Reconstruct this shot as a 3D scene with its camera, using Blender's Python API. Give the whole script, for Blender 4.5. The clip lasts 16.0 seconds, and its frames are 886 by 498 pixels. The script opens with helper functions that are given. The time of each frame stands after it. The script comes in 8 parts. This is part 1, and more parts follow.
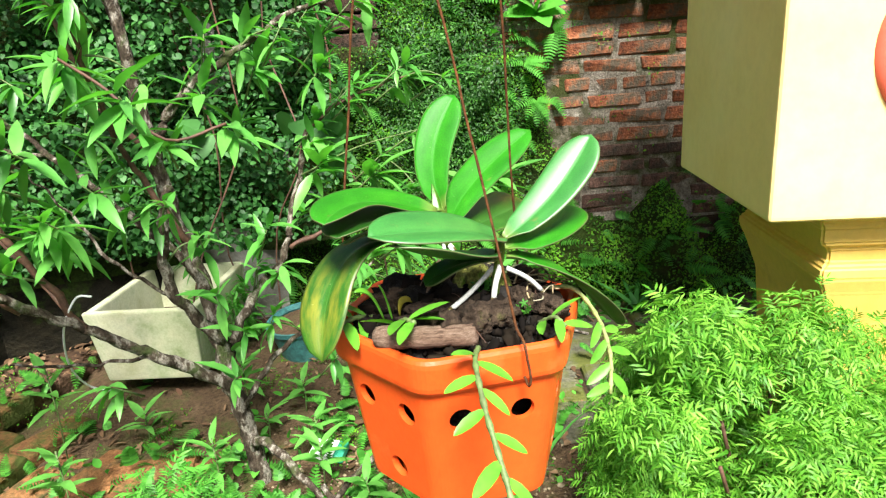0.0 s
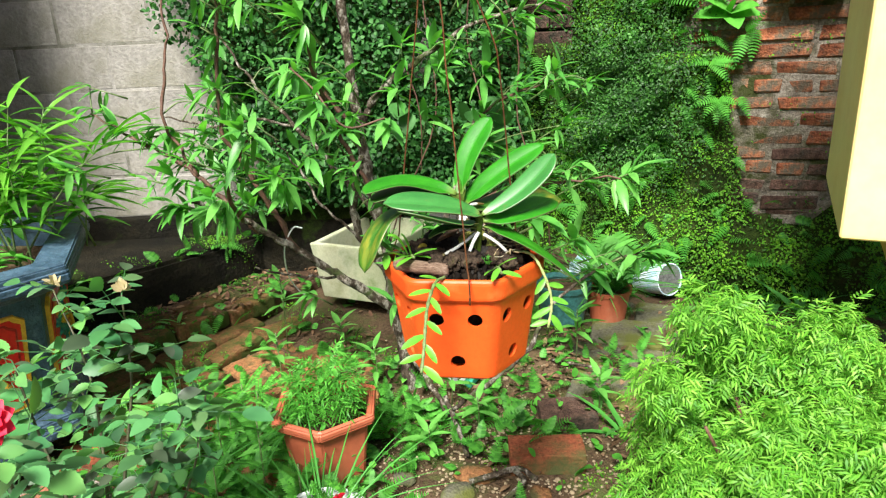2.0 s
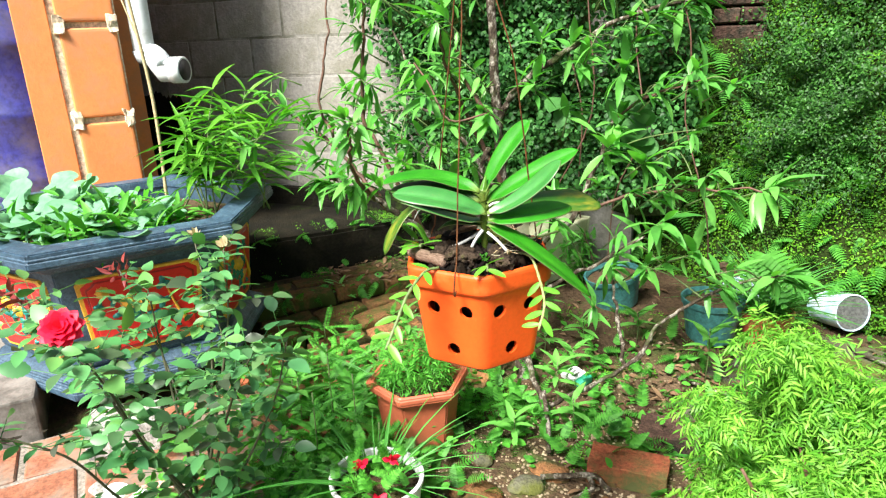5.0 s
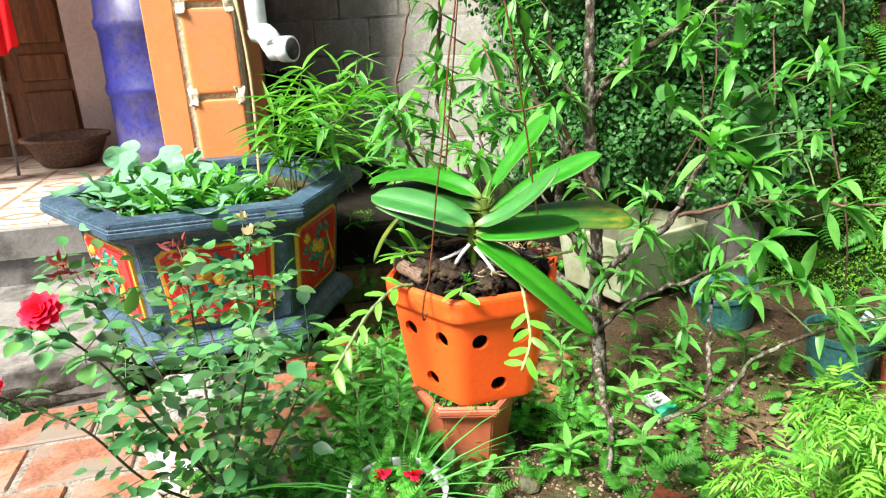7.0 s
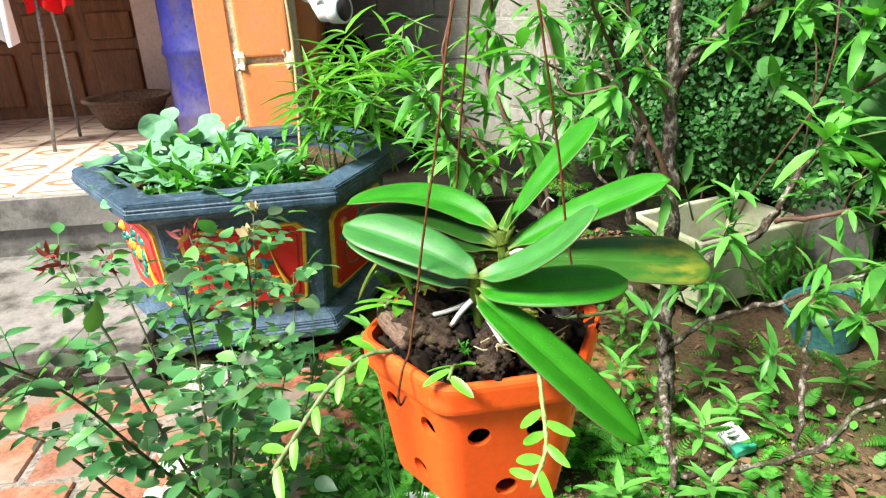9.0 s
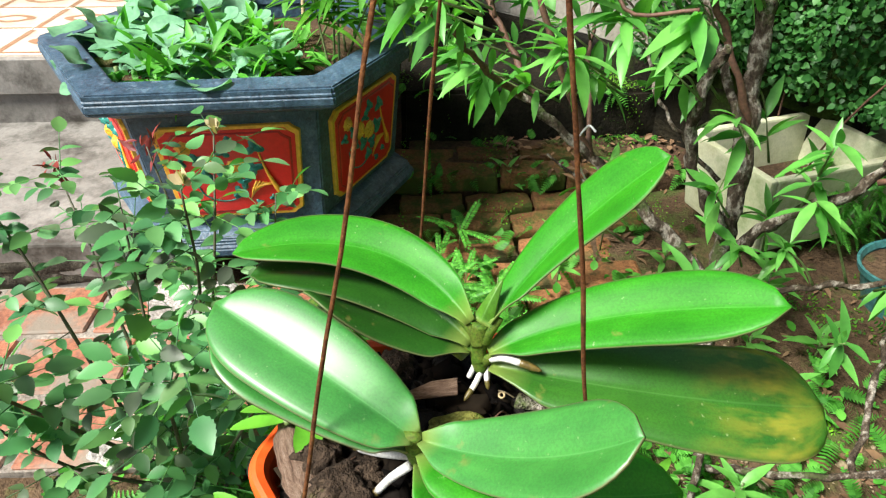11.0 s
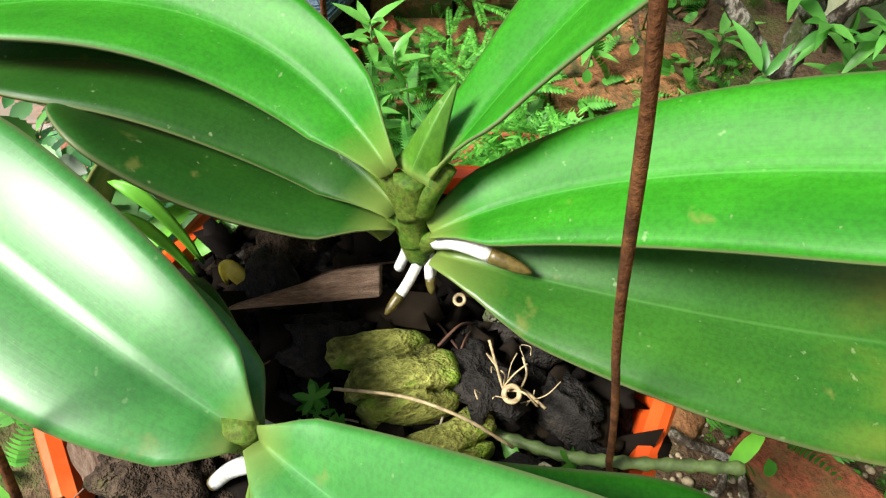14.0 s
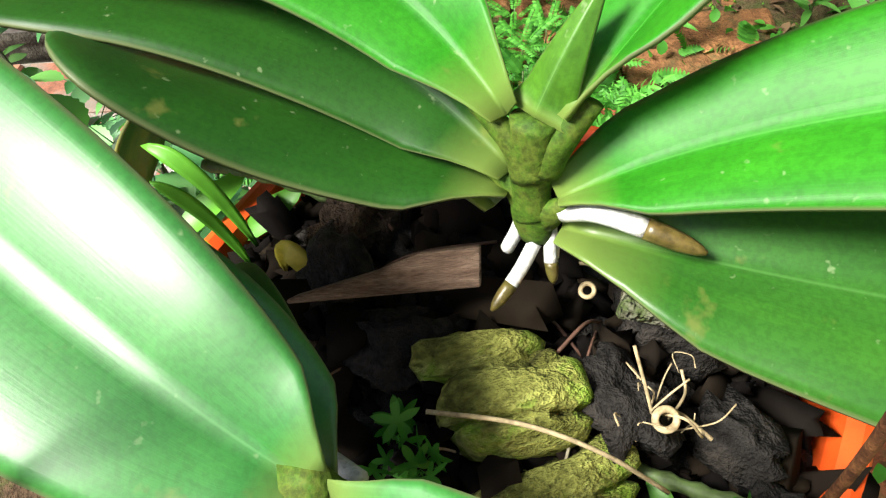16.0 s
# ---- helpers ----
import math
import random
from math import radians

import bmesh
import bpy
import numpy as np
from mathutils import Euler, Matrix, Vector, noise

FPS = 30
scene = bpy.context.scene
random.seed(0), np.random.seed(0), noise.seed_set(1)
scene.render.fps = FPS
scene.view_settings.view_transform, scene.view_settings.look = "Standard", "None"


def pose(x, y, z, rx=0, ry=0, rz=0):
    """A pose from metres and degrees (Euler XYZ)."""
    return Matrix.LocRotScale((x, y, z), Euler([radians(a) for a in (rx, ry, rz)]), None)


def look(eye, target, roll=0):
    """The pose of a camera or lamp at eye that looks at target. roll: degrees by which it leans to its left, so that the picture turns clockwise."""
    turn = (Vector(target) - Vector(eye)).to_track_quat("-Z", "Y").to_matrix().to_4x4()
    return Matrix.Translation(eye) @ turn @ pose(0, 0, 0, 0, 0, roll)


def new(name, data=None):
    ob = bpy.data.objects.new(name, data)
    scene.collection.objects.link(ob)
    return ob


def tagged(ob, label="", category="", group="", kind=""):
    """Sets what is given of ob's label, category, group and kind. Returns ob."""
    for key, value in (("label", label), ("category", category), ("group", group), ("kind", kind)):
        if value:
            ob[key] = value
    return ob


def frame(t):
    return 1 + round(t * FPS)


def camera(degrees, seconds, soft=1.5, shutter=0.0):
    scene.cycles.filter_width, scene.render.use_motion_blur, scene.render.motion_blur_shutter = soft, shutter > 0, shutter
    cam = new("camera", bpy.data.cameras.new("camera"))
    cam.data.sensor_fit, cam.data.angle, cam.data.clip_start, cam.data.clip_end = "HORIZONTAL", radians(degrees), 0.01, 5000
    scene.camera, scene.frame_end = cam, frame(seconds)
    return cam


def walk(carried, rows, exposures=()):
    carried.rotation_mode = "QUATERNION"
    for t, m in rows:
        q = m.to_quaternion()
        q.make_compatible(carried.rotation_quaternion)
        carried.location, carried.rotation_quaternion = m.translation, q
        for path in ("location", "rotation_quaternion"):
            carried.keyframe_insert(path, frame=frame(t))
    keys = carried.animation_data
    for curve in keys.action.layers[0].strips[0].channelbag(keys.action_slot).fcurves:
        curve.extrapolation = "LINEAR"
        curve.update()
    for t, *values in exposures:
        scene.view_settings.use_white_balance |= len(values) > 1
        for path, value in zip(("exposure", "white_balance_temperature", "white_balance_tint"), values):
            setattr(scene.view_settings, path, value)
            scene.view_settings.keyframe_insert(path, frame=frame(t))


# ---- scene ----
cam = camera(68.2, 16.0, 1.25)
# t, place, turn
PATH = [
    (0, -0.0127, 0.0145, 1.0340, 73.23, 3.42, -1.09),
    (0.5, 0.0723, -0.1047, 1.0773, 72.14, 1.75, 2.61),
    (1, 0.1854, -0.1090, 1.0432, 71.33, 0.52, 9.84),
    (1.5, 0.2785, -0.1488, 1.0646, 70.93, 1.61, 16.68),
    (2, 0.3356, -0.2837, 1.1162, 72.03, 2.43, 21.27),
    (2.5, 0.3962, -0.3646, 1.1473, 72.38, 1.60, 22.47),
    (3, 0.4113, -0.3677, 1.1431, 72.78, 1.00, 25.50),
    (3.5, 0.5374, -0.2944, 1.1277, 72.48, 0.76, 31.02),
    (4, 0.6122, -0.2438, 1.1221, 71.83, 1.10, 35.64),
    (4.5, 0.6335, -0.2166, 1.1163, 72.36, 1.99, 40.08),
    (4.7, 0.6447, -0.1897, 1.1296, 72.16, 2.14, 41.17),
    (6.8, 0.6677, 0.0526, 1.1230, 70.86, 1.79, 53.23),
    (7, 0.6960, 0.1167, 1.1186, 70.74, 2.18, 56.04),
    (7.5, 0.7133, 0.2165, 1.1272, 70.29, 3.17, 60.87),
    (8, 0.6720, 0.2957, 1.1259, 70.36, 2.87, 63.22),
    (8.5, 0.5979, 0.3017, 1.1107, 69.58, 2.39, 63.14),
    (9, 0.5224, 0.3257, 1.1211, 67.59, 2.19, 63.17),
    (9.5, 0.4447, 0.4315, 1.1315, 65.83, 2.50, 63.78),
    (11.8, 0.1921, 0.5580, 1.1501, 51.26, -0.84, 70.47),
    (12, 0.1773, 0.5796, 1.1330, 51.20, -0.51, 71.44),
    (12.5, 0.1404, 0.6197, 1.0886, 46.54, 0.25, 75.19),
    (13, 0.1235, 0.6242, 1.0654, 40.18, 1.11, 76.77),
    (13.5, 0.1201, 0.6156, 1.0451, 37.15, 0.73, 72.56),
    (14, 0.1175, 0.6201, 1.0250, 36.66, 1.09, 70.17),
    (14.5, 0.0971, 0.6358, 1.0108, 36.28, 2.20, 71.25),
    (15, 0.0886, 0.6358, 0.9921, 35.70, 4.19, 73.80),
    (15.5, 0.0925, 0.6274, 0.9853, 37.35, 5.16, 74.49),
    (16, 0.0826, 0.6136, 0.9791, 35.60, 5.34, 72.81),
]
walk(cam, [(t, pose(*p)) for t, *p in PATH], [(0, 1.34), (0.8, 1.10), (1.5, 1.06), (2.5, 1.25), (3, 1.33), (7, 1.46), (9.5, 1.30), (11.8, 1.06), (13.5, 1.02), (15, 1.13), (16, 1.22)])

SUN_AZ, SUN_EL = -85.0, 51.0
world = bpy.data.worlds.new("world")
scene.world = world
world.use_nodes = True
_wn = world.node_tree.nodes
_sky = _wn.new("ShaderNodeTexSky")
_sky.sky_type = "NISHITA"
_sky.sun_disc = False
_sky.sun_elevation = radians(SUN_EL)
_sky.sun_rotation = radians(90 - SUN_AZ)
_sky.air_density, _sky.dust_density, _sky.ozone_density = 1.0, 3.0, 1.0
_wn["Background"].inputs["Strength"].default_value = 0.064
world.node_tree.links.new(_sky.outputs["Color"], _wn["Background"].inputs["Color"])
sun = new("sun", bpy.data.lights.new("sun", "SUN"))
sun.data.energy, sun.data.angle, sun.data.color = 5.6, radians(18), (1.0, 0.97, 0.90)
_sd = Vector((math.cos(radians(SUN_AZ)) * math.cos(radians(SUN_EL)), math.sin(radians(SUN_AZ)) * math.cos(radians(SUN_EL)), math.sin(radians(SUN_EL))))
sun.matrix_world = look(_sd * 30, (0, 0, 0))


# ---- materials ----
RNG = np.random.default_rng(7)


def ramp_node(nt, fac, stops):
    r = nt.nodes.new("ShaderNodeValToRGB")
    e = r.color_ramp.elements
    while len(e) < len(stops):
        e.new(0.5)
    for k, (p, c) in zip(e, stops):
        k.position, k.color = p, (*c, 1)
    nt.links.new(fac, r.inputs["Fac"])
    return r.outputs["Color"]


def noise_node(nt, scale, detail=4.0, rough=0.6, vec=None, stretch=None):
    co = nt.nodes.new("ShaderNodeTexCoord")
    src = co.outputs["Object"] if vec is None else co.outputs[vec]
    if stretch:
        m = nt.nodes.new("ShaderNodeMapping")
        m.inputs["Scale"].default_value = stretch
        nt.links.new(src, m.inputs["Vector"])
        src = m.outputs["Vector"]
    n = nt.nodes.new("ShaderNodeTexNoise")
    n.inputs["Scale"].default_value, n.inputs["Detail"].default_value, n.inputs["Roughness"].default_value = scale, detail, rough
    nt.links.new(src, n.inputs["Vector"])
    return n.outputs["Fac"]


def mix_col(nt, fac, a, b, mode="MIX"):
    m = nt.nodes.new("ShaderNodeMix")
    m.data_type, m.blend_type = "RGBA", mode
    for sock, v in ((m.inputs[0], fac), (m.inputs[6], a), (m.inputs[7], b)):
        if isinstance(v, (int, float)):
            sock.default_value = v
        elif isinstance(v, tuple):
            sock.default_value = (*v, 1)
        else:
            nt.links.new(v, sock)
    return m.outputs[2]


def surface(name, cols, scale=8.0, fine=60.0, rough=0.7, bump=0.3, dist=0.01, stain=None, stain_scale=2.5, stain_at=(0.5, 0.62),
            spec=0.5, coat=0.0, metal=0.0, vary=0.0, stretch=None, fine_amt=0.5):
    """Two scales of colour variation, stains with a shape of their own, and fine relief."""
    m = bpy.data.materials.new(name)
    m.use_nodes = True
    nt = m.node_tree
    b = nt.nodes["Principled BSDF"]
    big = noise_node(nt, scale, 5, 0.65, stretch=stretch)
    n = len(cols)
    col = ramp_node(nt, big, [(0.3 + 0.4 * i / max(1, n - 1), c) for i, c in enumerate(cols)])
    small = noise_node(nt, fine, 3, 0.7, stretch=stretch)
    dark = ramp_node(nt, small, [(0.35, (1 - fine_amt,) * 3), (0.6, (1, 1, 1))])
    col = mix_col(nt, 1.0, col, dark, "MULTIPLY")
    if stain:
        s = noise_node(nt, stain_scale, 6, 0.7)
        f = ramp_node(nt, s, [(stain_at[0], (0, 0, 0)), (stain_at[1], (1, 1, 1))])
        col = mix_col(nt, f, col, stain)
    if vary:
        oi = nt.nodes.new("ShaderNodeObjectInfo")
        v = ramp_node(nt, oi.outputs["Random"], [(0, (1 - vary,) * 3), (1, (1 + vary * 0.4,) * 3)])
        col = mix_col(nt, 1.0, col, v, "MULTIPLY")
    nt.links.new(col, b.inputs["Base Color"])
    b.inputs["Roughness"].default_value = rough
    b.inputs["Metallic"].default_value = metal
    b.inputs["Specular IOR Level"].default_value = spec if rough < 0.78 else min(spec, 0.15)
    b.inputs["Coat Weight"].default_value = coat
    if bump:
        bp = nt.nodes.new("ShaderNodeBump")
        bp.inputs["Strength"].default_value, bp.inputs["Distance"].default_value = bump, dist
        nt.links.new(small, bp.inputs["Height"])
        nt.links.new(bp.outputs["Normal"], b.inputs["Normal"])
    return m


def foliage(name, cols, rough=0.45, trans=0.3, scale=25.0, spec=0.28, lo=(0.72, 0.75, 0.7), hi=(1.1, 1.1, 1.0)):
    """Leaves: colour differs from leaf to leaf, and light shines through."""
    m = bpy.data.materials.new(name)
    m.use_nodes = True
    nt = m.node_tree
    b = nt.nodes["Principled BSDF"]
    g = nt.nodes.new("ShaderNodeNewGeometry")
    n = len(cols)
    col = ramp_node(nt, g.outputs["Random Per Island"], [(i / max(1, n - 1), c) for i, c in enumerate(cols)])
    blotch = ramp_node(nt, noise_node(nt, scale, 3, 0.6), [(0.32, lo), (0.66, hi)])
    col = mix_col(nt, 1.0, col, blotch, "MULTIPLY")
    nt.links.new(col, b.inputs["Base Color"])
    b.inputs["Roughness"].default_value = rough
    b.inputs["Specular IOR Level"].default_value = spec
    t = nt.nodes.new("ShaderNodeBsdfTranslucent")
    lit = mix_col(nt, 1.0, col, (1.05, 1.45, 0.45), "MULTIPLY")
    nt.links.new(lit, t.inputs["Color"])
    mx = nt.nodes.new("ShaderNodeMixShader")
    mx.inputs["Fac"].default_value = trans
    nt.links.new(b.outputs[0], mx.inputs[1])
    nt.links.new(t.outputs[0], mx.inputs[2])
    nt.links.new(mx.outputs[0], nt.nodes["Material Output"].inputs["Surface"])
    return m


def orchid_leaf_material(name, cols, yellow=False, gloss=0.38, spec=0.42):
    """Waxy strap leaf: streaks run along it, the midrib is paler."""
    m = bpy.data.materials.new(name)
    m.use_nodes = True
    nt = m.node_tree
    b = nt.nodes["Principled BSDF"]
    streak = noise_node(nt, 6.0, 4, 0.6, vec="UV", stretch=(14.0, 0.5, 1.0))
    cloud = noise_node(nt, 3.0, 3, 0.5, vec="UV", stretch=(1.0, 1.6, 1.0))
    speck = noise_node(nt, 700.0, 2, 0.6)
    col = ramp_node(nt, cloud, [(0.3, cols[0]), (0.7, cols[1])])
    col = mix_col(nt, 0.30, col, ramp_node(nt, streak, [(0.3, (0.62, 0.66, 0.6)), (0.7, (1.12, 1.1, 1.0))]), "MULTIPLY")
    col = mix_col(nt, 0.6, col, ramp_node(nt, speck, [(0.35, (0.75, 0.75, 0.7)), (0.6, (1.1, 1.1, 1.1))]), "MULTIPLY")
    dust = ramp_node(nt, noise_node(nt, 330.0, 2, 0.5), [(0.70, (0, 0, 0)), (0.78, (0.35, 0.35, 0.35))])
    col = mix_col(nt, dust, col, (0.30, 0.38, 0.20))
    scar = ramp_node(nt, noise_node(nt, 60.0, 4, 0.6), [(0.66, (0, 0, 0)), (0.74, (0.5, 0.5, 0.5))])
    col = mix_col(nt, scar, col, (0.16, 0.17, 0.04))
    uv = nt.nodes.new("ShaderNodeTexCoord")
    sep = nt.nodes.new("ShaderNodeSeparateXYZ")
    nt.links.new(uv.outputs["UV"], sep.inputs[0])
    rib = ramp_node(nt, sep.outputs["X"], [(0.488, (0, 0, 0)), (0.5, (0.6, 0.6, 0.6)), (0.512, (0, 0, 0))])
    col = mix_col(nt, rib, col, cols[2])
    edge = ramp_node(nt, sep.outputs["X"], [(0.0, (1, 1, 1)), (0.02, (0, 0, 0)), (0.98, (0, 0, 0)), (1.0, (1, 1, 1))])
    col = mix_col(nt, edge, col, (0.10, 0.13, 0.05))
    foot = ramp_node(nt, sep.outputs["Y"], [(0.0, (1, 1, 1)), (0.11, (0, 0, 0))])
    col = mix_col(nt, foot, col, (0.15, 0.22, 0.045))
    if yellow:
        tipf = ramp_node(nt, sep.outputs["Y"], [(0.5, (0, 0, 0)), (0.8, (0.36, 0.36, 0.36)), (0.97, (0.15, 0.15, 0.15))])
        blot = ramp_node(nt, noise_node(nt, 5.0, 3, 0.6, vec="UV"), [(0.42, (0, 0, 0)), (0.62, (1, 1, 1))])
        col = mix_col(nt, mix_col(nt, 1.0, tipf, blot, "MULTIPLY"), col, (0.45, 0.36, 0.04))
    nt.links.new(col, b.inputs["Base Color"])
    b.inputs["Roughness"].default_value = gloss
    b.inputs["Specular IOR Level"].default_value = spec
    b.inputs["Coat Weight"].default_value = 0.0
    bp = nt.nodes.new("ShaderNodeBump")
    bp.inputs["Strength"].default_value, bp.inputs["Distance"].default_value = 0.035, 0.002
    nt.links.new(streak, bp.inputs["Height"])
    grain = nt.nodes.new("ShaderNodeBump")
    grain.inputs["Strength"].default_value, grain.inputs["Distance"].default_value = 0.05, 0.0004
    nt.links.new(noise_node(nt, 1100.0, 3, 0.7), grain.inputs["Height"])
    nt.links.new(bp.outputs["Normal"], grain.inputs["Normal"])
    nt.links.new(grain.outputs["Normal"], b.inputs["Normal"])
    t = nt.nodes.new("ShaderNodeBsdfTranslucent")
    nt.links.new(mix_col(nt, 1.0, col, (0.85, 1.35, 0.4), "MULTIPLY"), t.inputs["Color"])
    mx = nt.nodes.new("ShaderNodeMixShader")
    mx.inputs["Fac"].default_value = 0.12
    nt.links.new(b.outputs[0], mx.inputs[1])
    nt.links.new(t.outputs[0], mx.inputs[2])
    nt.links.new(mx.outputs[0], nt.nodes["Material Output"].inputs["Surface"])
    return m


M_SOIL = surface("soil", [(0.048, 0.031, 0.018), (0.100, 0.064, 0.037), (0.165, 0.110, 0.066)], 4.0, 90, 0.95, 0.9, 0.012,
                 stain=(0.062, 0.082, 0.022), stain_scale=5.0, stain_at=(0.50, 0.62))
M_BRICK = surface("old_brick", [(0.13, 0.062, 0.042), (0.36, 0.120, 0.060), (0.52, 0.20, 0.095), (0.38, 0.27, 0.20)], 16, 120, 0.9, 1.0, 0.012,
                  stain=(0.15, 0.125, 0.090), stain_scale=11.0, stain_at=(0.48, 0.60), vary=0.5)
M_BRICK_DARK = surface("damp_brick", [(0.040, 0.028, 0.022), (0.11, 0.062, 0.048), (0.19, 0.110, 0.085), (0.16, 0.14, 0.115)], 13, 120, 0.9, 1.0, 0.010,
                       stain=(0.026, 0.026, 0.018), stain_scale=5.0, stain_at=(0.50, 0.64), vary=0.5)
M_BRICK_RED = surface("red_brick_piece", [(0.28, 0.070, 0.032), (0.42, 0.120, 0.052), (0.34, 0.095, 0.045)], 12, 140, 0.9, 0.9, 0.008, stain=(0.08, 0.05, 0.035), stain_scale=9.0, stain_at=(0.52, 0.68))
M_MORTAR = surface("old_mortar", [(0.10, 0.085, 0.066), (0.27, 0.235, 0.19), (0.50, 0.45, 0.38)], 13, 130, 0.95, 1.0, 0.014,
                   stain=(0.050, 0.060, 0.018), stain_scale=4)
M_BLOCK = surface("concrete_block", [(0.19, 0.181, 0.163), (0.290, 0.277, 0.253), (0.38, 0.364, 0.338)], 3.5, 70, 0.9, 0.6, 0.008,
                  stain=(0.12, 0.115, 0.070), stain_scale=2.4, stain_at=(0.45, 0.70), vary=0.05, fine_amt=0.22)
M_BLOCK_JOINT = surface("block_joint", [(0.21, 0.20, 0.18), (0.305, 0.292, 0.268), (0.40, 0.382, 0.355)], 6, 70, 0.95, 0.6, 0.008, stain=(0.085, 0.085, 0.058), stain_scale=3.2, stain_at=(0.42, 0.66), fine_amt=0.25)
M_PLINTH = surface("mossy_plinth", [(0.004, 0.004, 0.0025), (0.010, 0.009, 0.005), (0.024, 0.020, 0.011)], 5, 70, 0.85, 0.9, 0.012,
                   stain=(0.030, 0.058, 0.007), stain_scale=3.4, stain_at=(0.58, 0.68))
M_STEP = surface("worn_cement_step", [(0.12, 0.115, 0.102), (0.19, 0.182, 0.165), (0.26, 0.250, 0.230)], 2.2, 60, 0.75, 0.4, 0.005,
                 stain=(0.036, 0.032, 0.025), stain_scale=2.6, stain_at=(0.47, 0.60), fine_amt=0.2)
M_GRIME = surface("gritty_grime", [(0.018, 0.016, 0.012), (0.050, 0.045, 0.034), (0.13, 0.12, 0.095)], 30, 160, 0.9, 0.9, 0.006, stain=(0.035, 0.045, 0.014), stain_scale=9, stain_at=(0.56, 0.66))
M_SLAB = surface("mossy_slab", [(0.085, 0.080, 0.056), (0.15, 0.145, 0.105), (0.23, 0.22, 0.17)], 7, 90, 0.9, 0.8, 0.008,
                 stain=(0.095, 0.105, 0.026), stain_scale=6.0, stain_at=(0.42, 0.58), vary=0.3)
M_TILE = surface("terracotta_paving", [(0.22, 0.078, 0.042), (0.36, 0.135, 0.070), (0.43, 0.21, 0.13)], 7, 90, 0.7, 0.5, 0.004,
                 stain=(0.21, 0.175, 0.135), stain_scale=4.0, stain_at=(0.46, 0.60), vary=0.25)
M_PAVEJOINT = surface("paving_joint", [(0.17, 0.15, 0.125), (0.32, 0.285, 0.245)], 12, 90, 0.95, 0.6, 0.006)
M_EDGING = surface("orange_edging_brick", [(0.22, 0.10, 0.045), (0.36, 0.165, 0.070), (0.36, 0.22, 0.11)], 9, 100, 0.9, 0.8, 0.008,
                   stain=(0.065, 0.062, 0.024), stain_scale=7.0, stain_at=(0.43, 0.57), vary=0.35)
M_YELLOW = surface("pale_yellow_paint", [(0.84, 0.61, 0.23), (0.88, 0.67, 0.28), (0.90, 0.72, 0.34)], 3, 40, 0.6, 0.15, 0.003,
                   stain=(0.74, 0.50, 0.17), stain_scale=2.2, stain_at=(0.62, 0.85), fine_amt=0.05)
M_YELLOW_DEEP = surface("ochre_yellow_paint", [(0.66, 0.42, 0.08), (0.74, 0.50, 0.12)], 4, 50, 0.6, 0.2, 0.003,
                        stain=(0.42, 0.25, 0.06), stain_scale=3.0, stain_at=(0.6, 0.8), fine_amt=0.08)
M_RED_RING = surface("red_painted_ring", [(0.62, 0.10, 0.06), (0.70, 0.15, 0.09)], 8, 60, 0.5, 0.1, 0.002, fine_amt=0.1)
M_BLACK = surface("black_paint", [(0.012, 0.010, 0.010), (0.03, 0.028, 0.028)], 8, 60, 0.5, 0.1, 0.002)
M_ORANGE_PAINT = surface("orange_wall_paint", [(0.68, 0.215, 0.060), (0.74, 0.26, 0.080)], 4, 60, 0.7, 0.3, 0.004,
                         stain=(0.58, 0.22, 0.09), stain_scale=5, fine_amt=0.1)
M_CREAM = surface("chipped_cream_trim", [(0.72, 0.55, 0.36), (0.80, 0.68, 0.52), (0.55, 0.38, 0.24)], 9, 70, 0.8, 0.5, 0.004)
M_PLASTER = surface("pinkish_plaster", [(0.62, 0.47, 0.40), (0.70, 0.56, 0.49)], 4, 50, 0.85, 0.3, 0.004, fine_amt=0.15)
M_DOOR = surface("brown_door_wood", [(0.12, 0.040, 0.011), (0.21, 0.072, 0.020), (0.29, 0.115, 0.034)], 3, 30, 0.36, 0.3, 0.003, stretch=(8, 8, 0.7))
M_BARREL = surface("blue_barrel_plastic", [(0.016, 0.018, 0.10), (0.026, 0.030, 0.22), (0.060, 0.050, 0.13)], 4, 40, 0.42, 0.15, 0.003,
                   stain=(0.09, 0.08, 0.12), stain_scale=3, stain_at=(0.5, 0.7))
M_CLAY = surface("dark_clay", [(0.115, 0.070, 0.048), (0.19, 0.12, 0.085)], 6, 60, 0.8, 0.3, 0.003)
M_PORCH = surface("patterned_porch_tile", [(0.56, 0.46, 0.36), (0.66, 0.57, 0.47), (0.50, 0.38, 0.28)], 7, 60, 0.28, 0.05, 0.002, fine_amt=0.12)
M_PORCH_B = surface("brown_tile_border", [(0.30, 0.17, 0.10), (0.38, 0.24, 0.15)], 9, 60, 0.3, 0.05, 0.002, fine_amt=0.15)
M_PVC = surface("grey_white_pvc", [(0.62, 0.66, 0.68), (0.72, 0.75, 0.76)], 4, 50, 0.4, 0.05, 0.002, fine_amt=0.1, stain=(0.45, 0.47, 0.46), stain_scale=4)
M_BRICK_MOSS = surface("mossy_red_brick", [(0.26, 0.07, 0.035), (0.36, 0.11, 0.055)], 9, 110, 0.9, 0.8, 0.006, stain=(0.075, 0.085, 0.03), stain_scale=5.0, stain_at=(0.42, 0.6))
